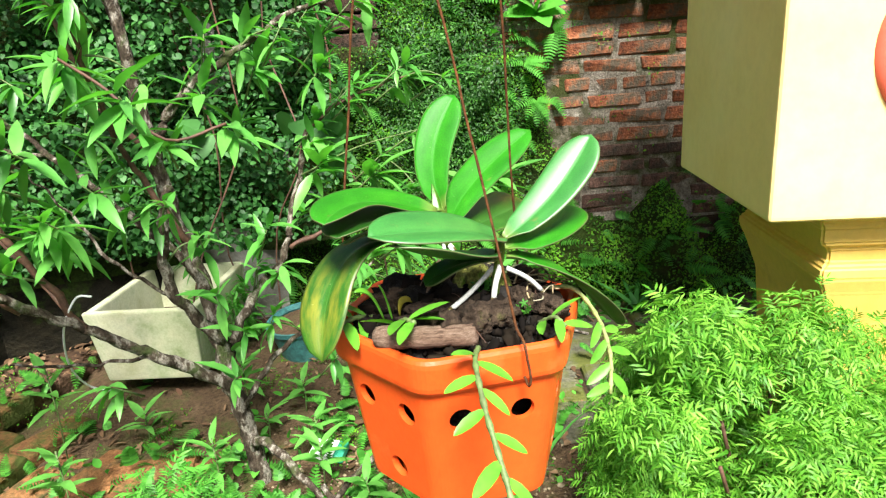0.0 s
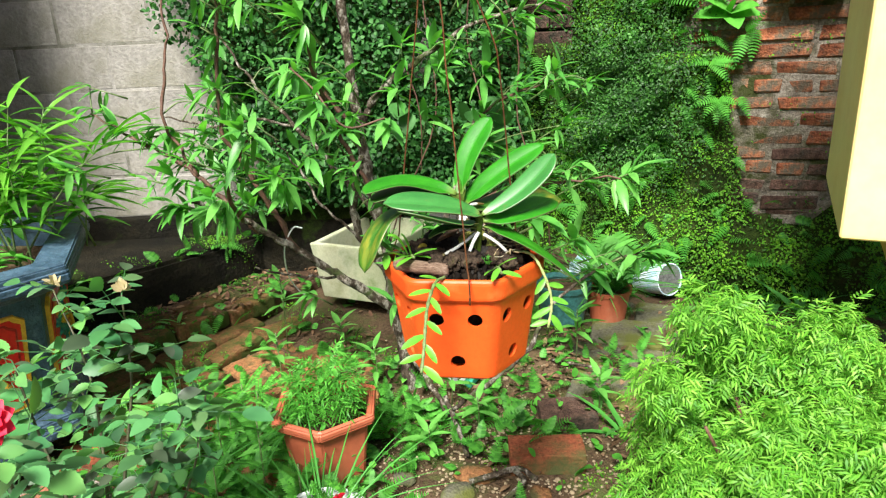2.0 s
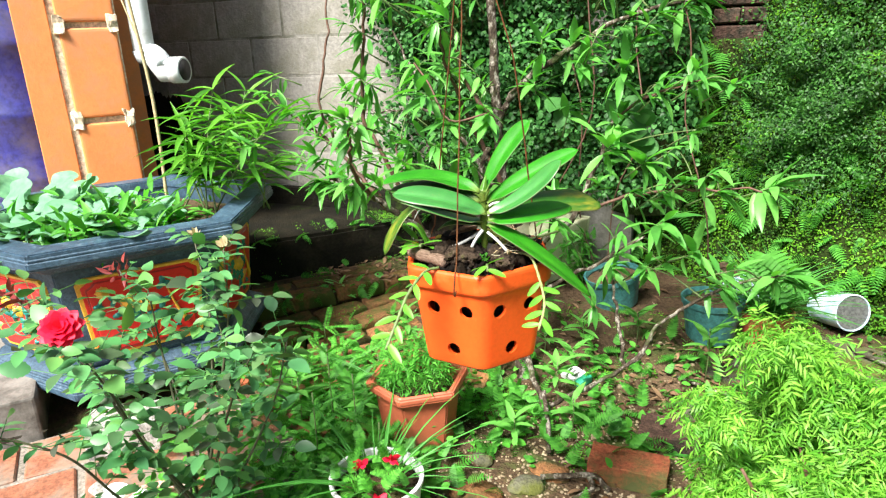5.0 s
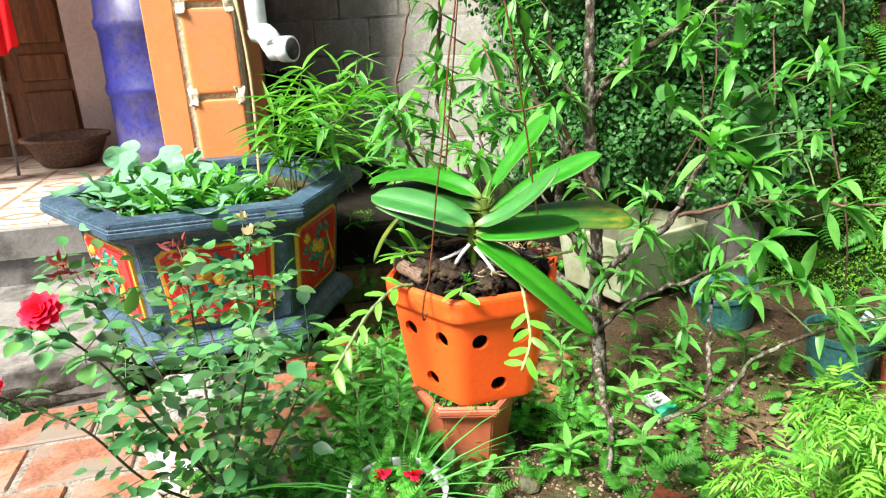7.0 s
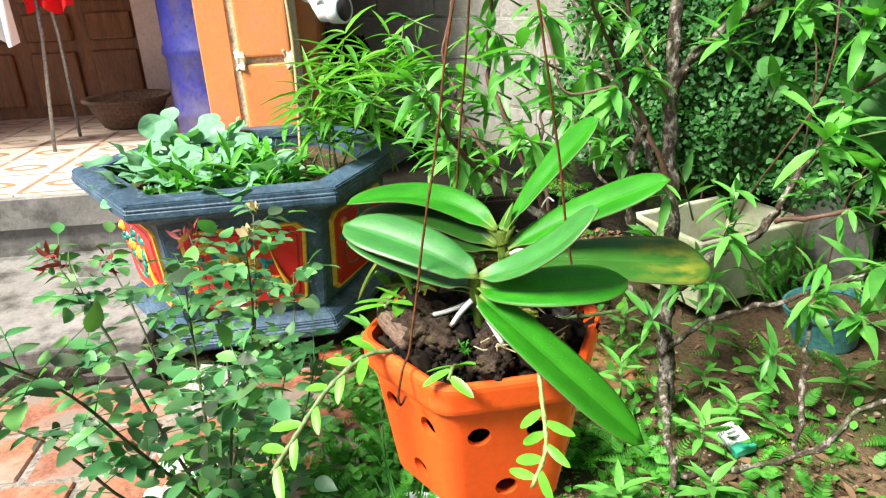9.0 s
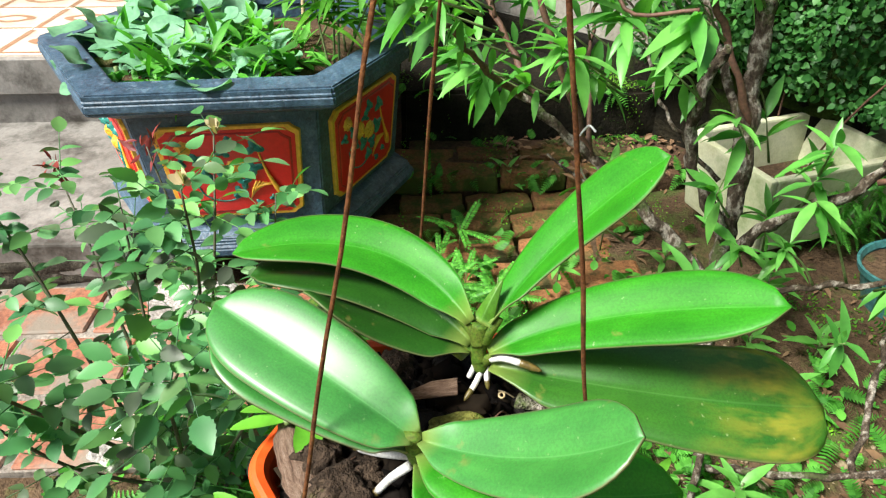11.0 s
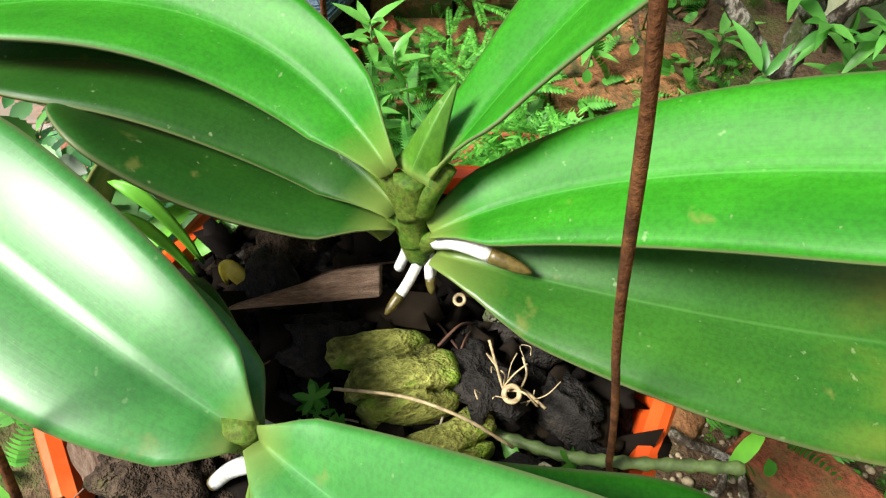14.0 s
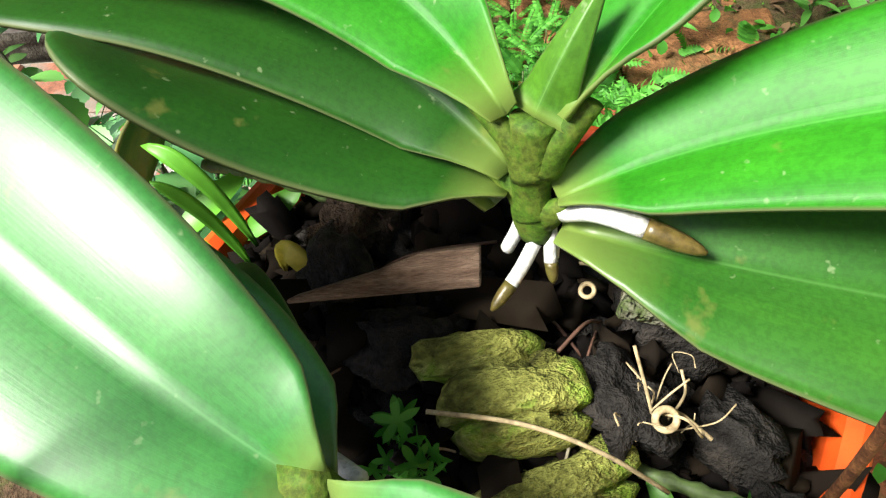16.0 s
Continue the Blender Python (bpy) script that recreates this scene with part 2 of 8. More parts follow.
M_POT = surface("orange_glazed_clay", [(0.70, 0.078, 0.011), (0.76, 0.100, 0.015)], 6, 130, 0.40, 0.12, 0.002, fine_amt=0.10,
                stain=(0.72, 0.20, 0.055), stain_scale=7, stain_at=(0.60, 0.8), spec=0.4)
M_TERRA = surface("terracotta_plastic", [(0.37, 0.088, 0.042), (0.44, 0.120, 0.060)], 5, 60, 0.5, 0.15, 0.002, fine_amt=0.12,
                  stain=(0.36, 0.17, 0.10), stain_scale=6, stain_at=(0.55, 0.75))
M_WIRE = surface("rusty_wire", [(0.050, 0.020, 0.010), (0.105, 0.042, 0.017), (0.18, 0.078, 0.028)], 160, 600, 0.9, 0.5, 0.0015, metal=0.2)
M_GREYPAINT = surface("slate_blue_paint", [(0.017, 0.040, 0.066), (0.040, 0.084, 0.132), (0.078, 0.138, 0.196)], 12, 110, 0.5, 0.5, 0.004,
                      stain=(0.085, 0.14, 0.19), stain_scale=34, stain_at=(0.55, 0.68))
M_RED = surface("red_enamel", [(0.60, 0.016, 0.014), (0.68, 0.026, 0.020)], 9, 80, 0.35, 0.1, 0.002, fine_amt=0.12)
M_GOLD = surface("yellow_enamel", [(0.72, 0.36, 0.030), (0.80, 0.45, 0.05)], 14, 80, 0.4, 0.2, 0.002, fine_amt=0.25)
M_RED_DEEP = surface("dark_red_enamel", [(0.30, 0.010, 0.010), (0.38, 0.016, 0.014)], 9, 80, 0.35, 0.1, 0.002, fine_amt=0.12)
M_TEALP = surface("teal_enamel", [(0.012, 0.17, 0.14), (0.02, 0.25, 0.20)], 14, 80, 0.4, 0.2, 0.002)
M_STYRO = surface("dirty_white_foam", [(0.44, 0.45, 0.27), (0.58, 0.59, 0.42), (0.68, 0.68, 0.54)], 9, 160, 0.8, 0.3, 0.002, fine_amt=0.15,
                  stain=(0.17, 0.24, 0.08), stain_scale=4.5, stain_at=(0.47, 0.68))
M_TEALPOT = surface("teal_plastic", [(0.035, 0.14, 0.14), (0.055, 0.20, 0.19)], 5, 60, 0.45, 0.1, 0.002)
M_CEMENT = surface("pebbly_cement", [(0.30, 0.285, 0.26), (0.42, 0.40, 0.37), (0.52, 0.50, 0.46)], 30, 140, 0.95, 1.0, 0.006)
M_BARK = surface("peach_bark", [(0.022, 0.016, 0.011), (0.046, 0.034, 0.024), (0.090, 0.070, 0.050), (0.36, 0.33, 0.28), (0.10, 0.085, 0.060)], 42, 160, 0.9, 1.0, 0.008,
                 stain=(0.055, 0.075, 0.025), stain_scale=12, stain_at=(0.54, 0.64), stretch=(1, 1, 0.6))
M_POTBARK = surface("damp_pot_bark", [(0.014, 0.010, 0.007), (0.050, 0.034, 0.023), (0.115, 0.082, 0.055)], 40, 260, 0.9, 1.0, 0.006, stain=(0.060, 0.065, 0.016), stain_scale=22, stain_at=(0.60, 0.70))
M_TWIG = surface("red_brown_twig", [(0.085, 0.038, 0.025), (0.15, 0.075, 0.045)], 30, 150, 0.7, 0.4, 0.002)
M_STEM = surface("green_stem", [(0.09, 0.16, 0.04), (0.15, 0.21, 0.07)], 30, 150, 0.6, 0.2, 0.001)
M_ROSESTEM = surface("rose_cane", [(0.050, 0.045, 0.025), (0.09, 0.10, 0.045)], 30, 150, 0.6, 0.3, 0.002)
M_HUSK = surface("mossy_coconut_husk", [(0.014, 0.012, 0.008), (0.20, 0.21, 0.045), (0.42, 0.44, 0.11), (0.52, 0.52, 0.24)], 60, 520, 0.95, 1.0, 0.004,
                 stain=(0.21, 0.36, 0.035), stain_scale=45, stain_at=(0.54, 0.66), stretch=(1.0, 0.5, 1.0))
M_CHAR = surface("charcoal", [(0.010, 0.009, 0.008), (0.022, 0.020, 0.018), (0.040, 0.034, 0.028)], 50, 260, 0.85, 0.9, 0.004, spec=0.25)
M_WOODCUT = surface("weathered_offcut", [(0.11, 0.066, 0.045), (0.28, 0.185, 0.130), (0.42, 0.31, 0.235)], 30, 220, 0.9, 0.9, 0.003, stretch=(1.5, 14, 14))
M_ROOT = surface("silver_orchid_root", [(0.38, 0.39, 0.36), (0.56, 0.57, 0.54), (0.64, 0.65, 0.62)], 90, 500, 0.7, 0.4, 0.001, fine_amt=0.3)
M_ROOTTIP = surface("green_root_tip", [(0.085, 0.085, 0.018), (0.12, 0.075, 0.020)], 60, 400, 0.4, 0.2, 0.001)
M_STRAW = surface("dry_straw", [(0.40, 0.30, 0.16), (0.55, 0.45, 0.27)], 50, 300, 0.8, 0.3, 0.001)
M_LITTER = foliage("dry_litter", [(0.075, 0.042, 0.024), (0.15, 0.085, 0.05), (0.26, 0.16, 0.10), (0.10, 0.05, 0.032)], 0.85, 0.05, 20, 0.2)
M_PEBBLE = surface("pebbles", [(0.16, 0.12, 0.075), (0.32, 0.25, 0.16), (0.48, 0.40, 0.28)], 14, 80, 0.9, 0.4, 0.003)
M_CLOTH_RED = surface("red_cloth", [(0.55, 0.008, 0.012), (0.66, 0.014, 0.02)], 5, 300, 0.9, 0.3, 0.002, fine_amt=0.2)
M_CLOTH_WHITE = surface("white_cloth", [(0.66, 0.66, 0.68), (0.76, 0.76, 0.77)], 5, 300, 0.9, 0.3, 0.002, fine_amt=0.15)
M_CLOTH_PURPLE = surface("purple_cloth", [(0.13, 0.02, 0.16), (0.18, 0.035, 0.22)], 5, 300, 0.9, 0.3, 0.002)
M_METAL = surface("dull_metal", [(0.20, 0.20, 0.20), (0.32, 0.32, 0.31)], 20, 90, 0.45, 0.2, 0.001, metal=0.6)
M_WHITEPLASTIC = surface("white_plastic", [(0.66, 0.68, 0.70), (0.78, 0.79, 0.80)], 6, 60, 0.5, 0.1, 0.001, fine_amt=0.12)
M_BLUEPRINT = surface("pale_blue_print", [(0.30, 0.55, 0.72), (0.60, 0.74, 0.84), (0.74, 0.80, 0.84)], 14, 60, 0.4, 0.1, 0.001, fine_amt=0.15)
M_GREENPRINT = surface("green_carton_print", [(0.02, 0.30, 0.18), (0.04, 0.38, 0.24)], 14, 60, 0.5, 0.1, 0.001, fine_amt=0.15)
M_ROSE = foliage("red_petals", [(0.72, 0.006, 0.040), (0.88, 0.020, 0.080), (0.80, 0.012, 0.060)], 0.5, 0.30, 60)

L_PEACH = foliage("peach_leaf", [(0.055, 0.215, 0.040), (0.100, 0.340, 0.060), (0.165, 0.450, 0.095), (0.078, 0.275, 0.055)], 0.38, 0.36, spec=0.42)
L_DARK = foliage("dark_creeper_leaf", [(0.016, 0.070, 0.011), (0.034, 0.128, 0.018), (0.062, 0.195, 0.026)], 0.5, 0.22, 14, lo=(0.4, 0.45, 0.5), hi=(1.3, 1.3, 1.2))
L_MOSS = foliage("moss_fern_leaf", [(0.026, 0.098, 0.009), (0.060, 0.190, 0.014), (0.092, 0.255, 0.018), (0.115, 0.280, 0.022)], 0.6, 0.28, 5, lo=(0.34, 0.42, 0.40), hi=(1.6, 1.55, 1.0))
L_FERN = foliage("fern_frond", [(0.040, 0.180, 0.027), (0.079, 0.290, 0.036), (0.108, 0.360, 0.063)], 0.5, 0.35)
L_LIME = foliage("lime_aralia_leaf", [(0.060, 0.220, 0.018), (0.145, 0.390, 0.034), (0.245, 0.505, 0.070), (0.085, 0.280, 0.024)], 0.48, 0.32, 16, lo=(0.6, 0.68, 0.7), hi=(1.1, 1.08, 1.0), spec=0.25)
L_ROSE = foliage("rose_leaf", [(0.040, 0.145, 0.055), (0.075, 0.240, 0.082), (0.125, 0.34, 0.120), (0.060, 0.072, 0.052), (0.16, 0.40, 0.10), (0.048, 0.120, 0.058), (0.088, 0.30, 0.088)], 0.42, 0.24, 9, lo=(0.6, 0.65, 0.65), hi=(1.15, 1.15, 1.1))
L_KALE = foliage("blue_green_kale", [(0.085, 0.24, 0.13), (0.14, 0.33, 0.20), (0.21, 0.42, 0.28)], 0.5, 0.22, 40)
L_BAMBOO = foliage("bamboo_leaf", [(0.034, 0.130, 0.016), (0.075, 0.260, 0.026), (0.150, 0.400, 0.042), (0.050, 0.180, 0.020)], 0.42, 0.34)
L_HERB = foliage("herb_leaf", [(0.042, 0.190, 0.022), (0.085, 0.330, 0.040), (0.130, 0.420, 0.060)], 0.5, 0.3)
L_GRASS = foliage("chive_blade", [(0.036, 0.180, 0.027), (0.065, 0.260, 0.045), (0.101, 0.330, 0.072)], 0.45, 0.25)
L_DENDRO = foliage("dendrobium_leaf", [(0.065, 0.250, 0.022), (0.105, 0.345, 0.032), (0.165, 0.420, 0.045)], 0.38, 0.25, 60)
L_IVY = foliage("broad_ivy_leaf", [(0.014, 0.066, 0.014), (0.030, 0.120, 0.027), (0.066, 0.205, 0.050), (0.020, 0.086, 0.018)], 0.5, 0.24, 7, 0.25, lo=(0.40, 0.45, 0.45), hi=(1.3, 1.3, 1.2))
L_ORCHID = orchid_leaf_material("orchid_leaf", [(0.015, 0.148, 0.006), (0.028, 0.218, 0.009), (0.058, 0.265, 0.034)], False, 0.47, 0.22)
# glossier, with a bluer base that carries some of the sky sheen
L_ORCHID_SHEEN = orchid_leaf_material("sheen_orchid_leaf", [(0.022, 0.150, 0.022), (0.040, 0.215, 0.034), (0.085, 0.280, 0.075)], False, 0.45, 0.85)
# older leaf tone, darkened further to paint the shade of the leaf above
L_ORCHID_OLD_SHADED = orchid_leaf_material("old_shaded_orchid_leaf", [(0.010, 0.055, 0.005), (0.016, 0.080, 0.007), (0.034, 0.115, 0.020)], False, 0.46, 0.24)
L_ORCHID_YEL = orchid_leaf_material("yellowing_orchid_leaf", [(0.019, 0.092, 0.009), (0.031, 0.130, 0.012), (0.060, 0.180, 0.035)], True)
# moss on the brick wall, and the painted shade behind the ivy
M_MOSS_SHADE = surface("moss_bed", [(0.010, 0.018, 0.004), (0.025, 0.045, 0.007), (0.050, 0.085, 0.011)], 6, 120, 0.95, 1.0, 0.012,
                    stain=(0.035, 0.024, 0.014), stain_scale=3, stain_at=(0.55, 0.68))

M_CHIP = foliage("bark_chip", [(0.005, 0.004, 0.004), (0.009, 0.007, 0.006), (0.018, 0.013, 0.009), (0.006, 0.005, 0.005), (0.017, 0.012, 0.009)], 0.9, 0.0, 90, 0.06)
M_CROWN = surface("orchid_crown", [(0.030, 0.072, 0.006), (0.055, 0.120, 0.009), (0.085, 0.120, 0.015), (0.042, 0.108, 0.008)], 130, 600, 0.7, 0.3, 0.001, spec=0.2)
L_ORCHID_YOUNG = orchid_leaf_material("young_orchid_leaf", [(0.045, 0.130, 0.010), (0.070, 0.200, 0.016), (0.110, 0.270, 0.050)])
# damp soil tone, darkened also for tree shade that the crown doesn't cast
M_LEDGE = surface("littered_shaded_ledge", [(0.040, 0.026, 0.016), (0.085, 0.050, 0.030), (0.150, 0.090, 0.056)], 6, 90, 0.95, 0.9, 0.012,
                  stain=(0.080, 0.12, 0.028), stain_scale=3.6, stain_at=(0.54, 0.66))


# ---- building helpers ----
def mesh_of(name, verts, faces, mats, smooth=True, uvs=None):
    me = bpy.data.meshes.new(name)
    me.from_pydata([tuple(v) for v in verts], [], [tuple(f) for f in faces])
    for m in mats if isinstance(mats, (list, tuple)) else [mats]:
        me.materials.append(m)
    if smooth:
        me.polygons.foreach_set("use_smooth", [True] * len(me.polygons))
    if uvs is not None:
        lay = me.uv_layers.new(name="UVMap")
        idx = np.empty(len(me.loops), dtype=np.int32)
        me.loops.foreach_get("vertex_index", idx)
        lay.data.foreach_set("uv", np.asarray(uvs, dtype=np.float32)[idx].ravel())
    me.update()
    return me


def obj(name, me, parent=None, label="", category="", group="", kind=""):
    ob = new(name, me)
    if parent is not None:
        ob.parent = parent
    return tagged(ob, label, category, group, kind)


def empty(name, at, label, category, group="", kind="", rz=0.0):
    ob = new(name)
    ob.empty_display_size = 0.05
    ob.matrix_world = pose(*at, 0, 0, rz)
    return tagged(ob, label, category, group, kind)


def part(name, bm, material, parent, label="", smooth=False):
    me = bpy.data.meshes.new(name)
    bm.to_mesh(me)
    bm.free()
    for m in material if isinstance(material, (list, tuple)) else [material]:
        me.materials.append(m)
    if smooth:
        me.polygons.foreach_set("use_smooth", [True] * len(me.polygons))
    return obj(name, me, parent, label)


def box_bm(lo, hi, bevel=0.004, seg=2, m=None):
    bm = bmesh.new()
    bmesh.ops.create_cube(bm, size=1.0)
    s = [h - l for l, h in zip(lo, hi)]
    for v in bm.verts:
        v.co = Vector([l + (c + 0.5) * d for l, c, d in zip(lo, v.co, s)])
    if bevel:
        bmesh.ops.bevel(bm, geom=bm.edges[:], offset=bevel, segments=seg, affect="EDGES", profile=0.6)
    if m is not None:
        bm.transform(m)
    return bm


def rough_bm(bm, amt, scale=9.0, cuts=0, seed=0.0):
    """Uneven, worn faces."""
    if cuts:
        bmesh.ops.subdivide_edges(bm, edges=bm.edges[:], cuts=cuts, use_grid_fill=True)
    for v in bm.verts:
        p = v.co * scale + Vector((seed, seed * 1.7, 3.1))
        v.co += Vector((noise.noise(p), noise.noise(p + Vector((9, 0, 0))), noise.noise(p + Vector((0, 9, 0))))) * amt
    return bm


def prism_rings(rings, n, close_bottom=True, close_top=True, start=0.0):
    """Rings of (radius, z) with n corners, joined."""
    V, F = [], []
    for r, z in rings:
        for i in range(n):
            a = start + 2 * math.pi * i / n
            V.append((r * math.cos(a), r * math.sin(a), z))
    for k in range(len(rings) - 1):
        for i in range(n):
            j = (i + 1) % n
            F.append((k * n + i, k * n + j, (k + 1) * n + j, (k + 1) * n + i))
    if close_bottom:
        F.append(tuple(reversed(range(n))))
    if close_top:
        F.append(tuple(range((len(rings) - 1) * n, len(rings) * n)))
    return V, F


def tube(points, radii, n=8, wob=0.0, seed=0):
    """A swept tube through points; radii one for each or a single one."""
    P = [Vector(p) for p in points]
    Rr = radii if isinstance(radii, (list, tuple)) else [radii] * len(P)
    V, F = [], []
    ref = Vector((0.31, 0.17, 0.93)).normalized()
    for k, p in enumerate(P):
        t = (P[min(k + 1, len(P) - 1)] - P[max(k - 1, 0)]).normalized()
        a = t.cross(ref)
        if a.length < 1e-3:
            a = t.cross(Vector((1, 0, 0)))
        a.normalize()
        b = t.cross(a)
        for i in range(n):
            th = 2 * math.pi * i / n
            r = Rr[k]
            if wob:
                r *= 1 + wob * noise.noise(p * 40 + Vector((math.cos(th), math.sin(th), seed)) * 1.5)
            V.append(tuple(p + a * (math.cos(th) * r) + b * (math.sin(th) * r)))
    for k in range(len(P) - 1):
        for i in range(n):
            j = (i + 1) % n
            F.append((k * n + i, k * n + j, (k + 1) * n + j, (k + 1) * n + i))
    F.append(tuple(reversed(range(n))))
    F.append(tuple(range((len(P) - 1) * n, len(P) * n)))
    return V, F


def spline(pts, per=6):
    """Points along a smooth curve through pts."""
    P = [np.array(p, float) for p in pts]
    P = [2 * P[0] - P[1]] + P + [2 * P[-1] - P[-2]]
    out = []
    for i in range(1, len(P) - 2):
        for k in range(per):
            t = k / per
            out.append(0.5 * (2 * P[i] + (P[i + 1] - P[i - 1]) * t + (2 * P[i - 1] - 5 * P[i] + 4 * P[i + 1] - P[i + 2]) * t * t
                              + (3 * P[i] - P[i - 1] - 3 * P[i + 1] + P[i + 2]) * t ** 3))
    out.append(P[-2])
    return [tuple(p) for p in out]


def merge(pieces):
    V, F = [], []
    for v, f in pieces:
        o = len(V)
        V += [tuple(p) for p in v]
        F += [tuple(i + o for i in q) for q in f]
    return V, F


def blade_template(stations, halves, droop=0.25, fold=0.3, wave=0.0):
    """A leaf along +y, one long: a midrib and two edges."""
    V, F = [], []
    for s, h in zip(stations, halves):
        z = -droop * s * s
        e = fold * h + wave * h * math.sin(s * 15)
        V += [(-h, s, z + e), (0, s, z), (h, s, z + e - 2 * wave * h * math.sin(s * 15))]
    for k in range(len(stations) - 1):
        a = 3 * k
        F += [(a, a + 1, a + 4, a + 3), (a + 1, a + 2, a + 5, a + 4)]
    return np.array(V), F


T_LANCE = blade_template([0, .12, .35, .6, .82, 1], [.012, .07, .115, .10, .055, .002], 0.28, 0.35)
T_LANCE_LITE = blade_template([0, .3, .65, 1], [.012, .11, .10, .004], 0.22, 0.35)
T_OVAL = blade_template([0, .15, .4, .7, .9, 1], [.03, .2, .31, .27, .12, .005], 0.15, 0.22)
def toothed_template(teeth=7, wide=0.30, droop=0.16, fold=0.24):
    """A pointed oval leaflet with a toothed edge."""
    V, F = [], []
    k = 2 * teeth + 1
    for i in range(k + 1):
        s = i / k
        h = wide * math.sin(math.pi * s ** 0.82) ** 0.85 * (1.0 if i % 2 else 0.88) + 0.004
        V += [(-h, s - (0.02 if i % 2 else 0), -droop * s * s + fold * h), (0, s, -droop * s * s), (h, s - (0.02 if i % 2 else 0), -droop * s * s + fold * h)]
    for i in range(k):
        a = 3 * i
        F += [(a, a + 1, a + 4, a + 3), (a + 1, a + 2, a + 5, a + 4)]
    return np.array(V), F


T_ROSE = toothed_template()
T_BROAD = blade_template([0, .1, .35, .65, .88, 1], [.1, .33, .43, .34, .15, .005], 0.18, 0.15)
T_BLADE = blade_template([0, .25, .5, .75, 1], [.02, .024, .021, .014, .002], 0.5, 0.4)
T_WIDEBLADE = blade_template([0, .2, .5, .8, 1], [.03, .055, .05, .03, .002], 0.4, 0.4)
T_KALE = blade_template([0, .25, .40, .44, .50, .56, .62, .68, .74, .80, .86, .91, .95, .98, 1], [.016, .018, .022, .09, .18, .235, .265, .285, .29, .285, .26, .215, .16, .09, .01], 0.28, 0.10, 0.22)
T_TINY = (np.array([(-.28, 0.1, .04), (0, 0, 0), (.28, .1, .04), (.22, .75, -.06), (0, 1, -.12), (-.22, .75, -.06)]), [(0, 1, 4, 5), (1, 2, 3, 4)])


def frond_template(pairs=11, pin=0.32, droop=0.55):
    V, F = [], []
    for k in range(pairs):
        s = 0.10 + 0.9 * k / pairs
        L = pin * math.sin(math.pi * min(1, 0.25 + 0.78 * s)) ** 0.8 + 0.02
        z = -droop * s * s
        for sd in (-1, 1):
            o = len(V)
            w = 0.5 / pairs
            V += [(0, s - w, z), (sd * L * .55, s - w * .7 + .08 * L, z - .02), (sd * L, s + .3 * L, z - .16 * L), (sd * L * .5, s + w * 1.1 + .08 * L, z - .01), (0, s + w, z)]
            F += [(o, o + 1, o + 3, o + 4), (o + 1, o + 2, o + 3)]
    return np.array(V), F


def pinnate_template(pairs=6, leaflet=0.36, width=0.13, droop=0.5, bare=0.22):
    """A drooping leaf of narrow leaflets on one rachis."""
    V, F = [], []
    for k in range(2 * pairs + 1):
        s = bare + (1 - bare) * (k // 2) / pairs
        sd = 0 if k == 2 * pairs else (1 if k % 2 else -1)
        z = -droop * s * s
        dx, dy = (0.82 * sd, 0.55) if sd else (0.0, 1.0)
        L = leaflet * (1.0 - 0.25 * abs(s - 0.6))
        o = len(V)
        for q, w in ((0.0, 0.12), (0.35, 1.0), (0.7, 0.72)):
            c = (dx * L * q, s + dy * L * q, z - 0.42 * L * q * q)
            V += [(c[0] - dy * L * width * w, c[1] + dx * L * width * w, c[2] + 0.02 * w * L), (c[0] + dy * L * width * w, c[1] - dx * L * width * w, c[2] + 0.02 * w * L)]
        V.append((dx * L, s + dy * L, z - 0.42 * L))
        F += [(o, o + 1, o + 3, o + 2), (o + 2, o + 3, o + 5, o + 4), (o + 4, o + 5, o + 6)]
    return np.array(V), F


T_ARALIA = pinnate_template(3, 0.58, 0.105, 0.55, 0.36)
T_FROND = frond_template(11, 0.27, 0.6)
T_FROND_FINE = frond_template(16, 0.16, 0.4)


def frames(dirs, ups, scale, width=1.0):
    """Rotation and scale of a leaf that points along dirs, its face turned to ups."""
    d = np.asarray(dirs, float)
    d /= np.linalg.norm(d, axis=1)[:, None] + 1e-9
    u = np.asarray(ups, float)
    x = np.cross(d, u)
    x /= np.linalg.norm(x, axis=1)[:, None] + 1e-9
    z = np.cross(x, d)
    s = np.asarray(scale, float).reshape(-1, 1)
    w = np.asarray(width, float) * np.ones_like(s)
    return np.stack([x * s * w, d * s, z * s], axis=2)


def scatter(template, mats, locs):
    T, F = template
    V = np.einsum("kij,nj->kni", mats, T) + np.asarray(locs, float)[:, None, :]
    return V.reshape(-1, 3), F, len(T), len(locs)


def bulk(name, sets, material):
    """One mesh out of several scatterings."""
    me = bpy.data.meshes.new(name)
    verts, loops, starts, nv, nl = [], [], [], 0, 0
    for V, F, per, cnt in sets:
        if cnt == 0:
            continue
        verts.append(V)
        flat = np.concatenate([np.array(f) for f in F])
        lens = np.array([len(f) for f in F])
        loops.append((flat[None, :] + (np.arange(cnt) * per)[:, None] + nv).ravel())
        st = np.concatenate([[0], np.cumsum(lens)[:-1]])
        starts.append((st[None, :] + (np.arange(cnt) * len(flat))[:, None] + nl).ravel())
        nv += len(V)
        nl += cnt * len(flat)
    V, Lp, S = np.concatenate(verts), np.concatenate(loops), np.concatenate(starts)
    me.vertices.add(len(V))
    me.vertices.foreach_set("co", V.astype(np.float32).ravel())
    me.loops.add(len(Lp))
    me.loops.foreach_set("vertex_index", Lp.astype(np.int32))
    me.polygons.add(len(S))
    me.polygons.foreach_set("loop_start", S.astype(np.int32))
    me.polygons.foreach_set("use_smooth", np.ones(len(S), dtype=bool))
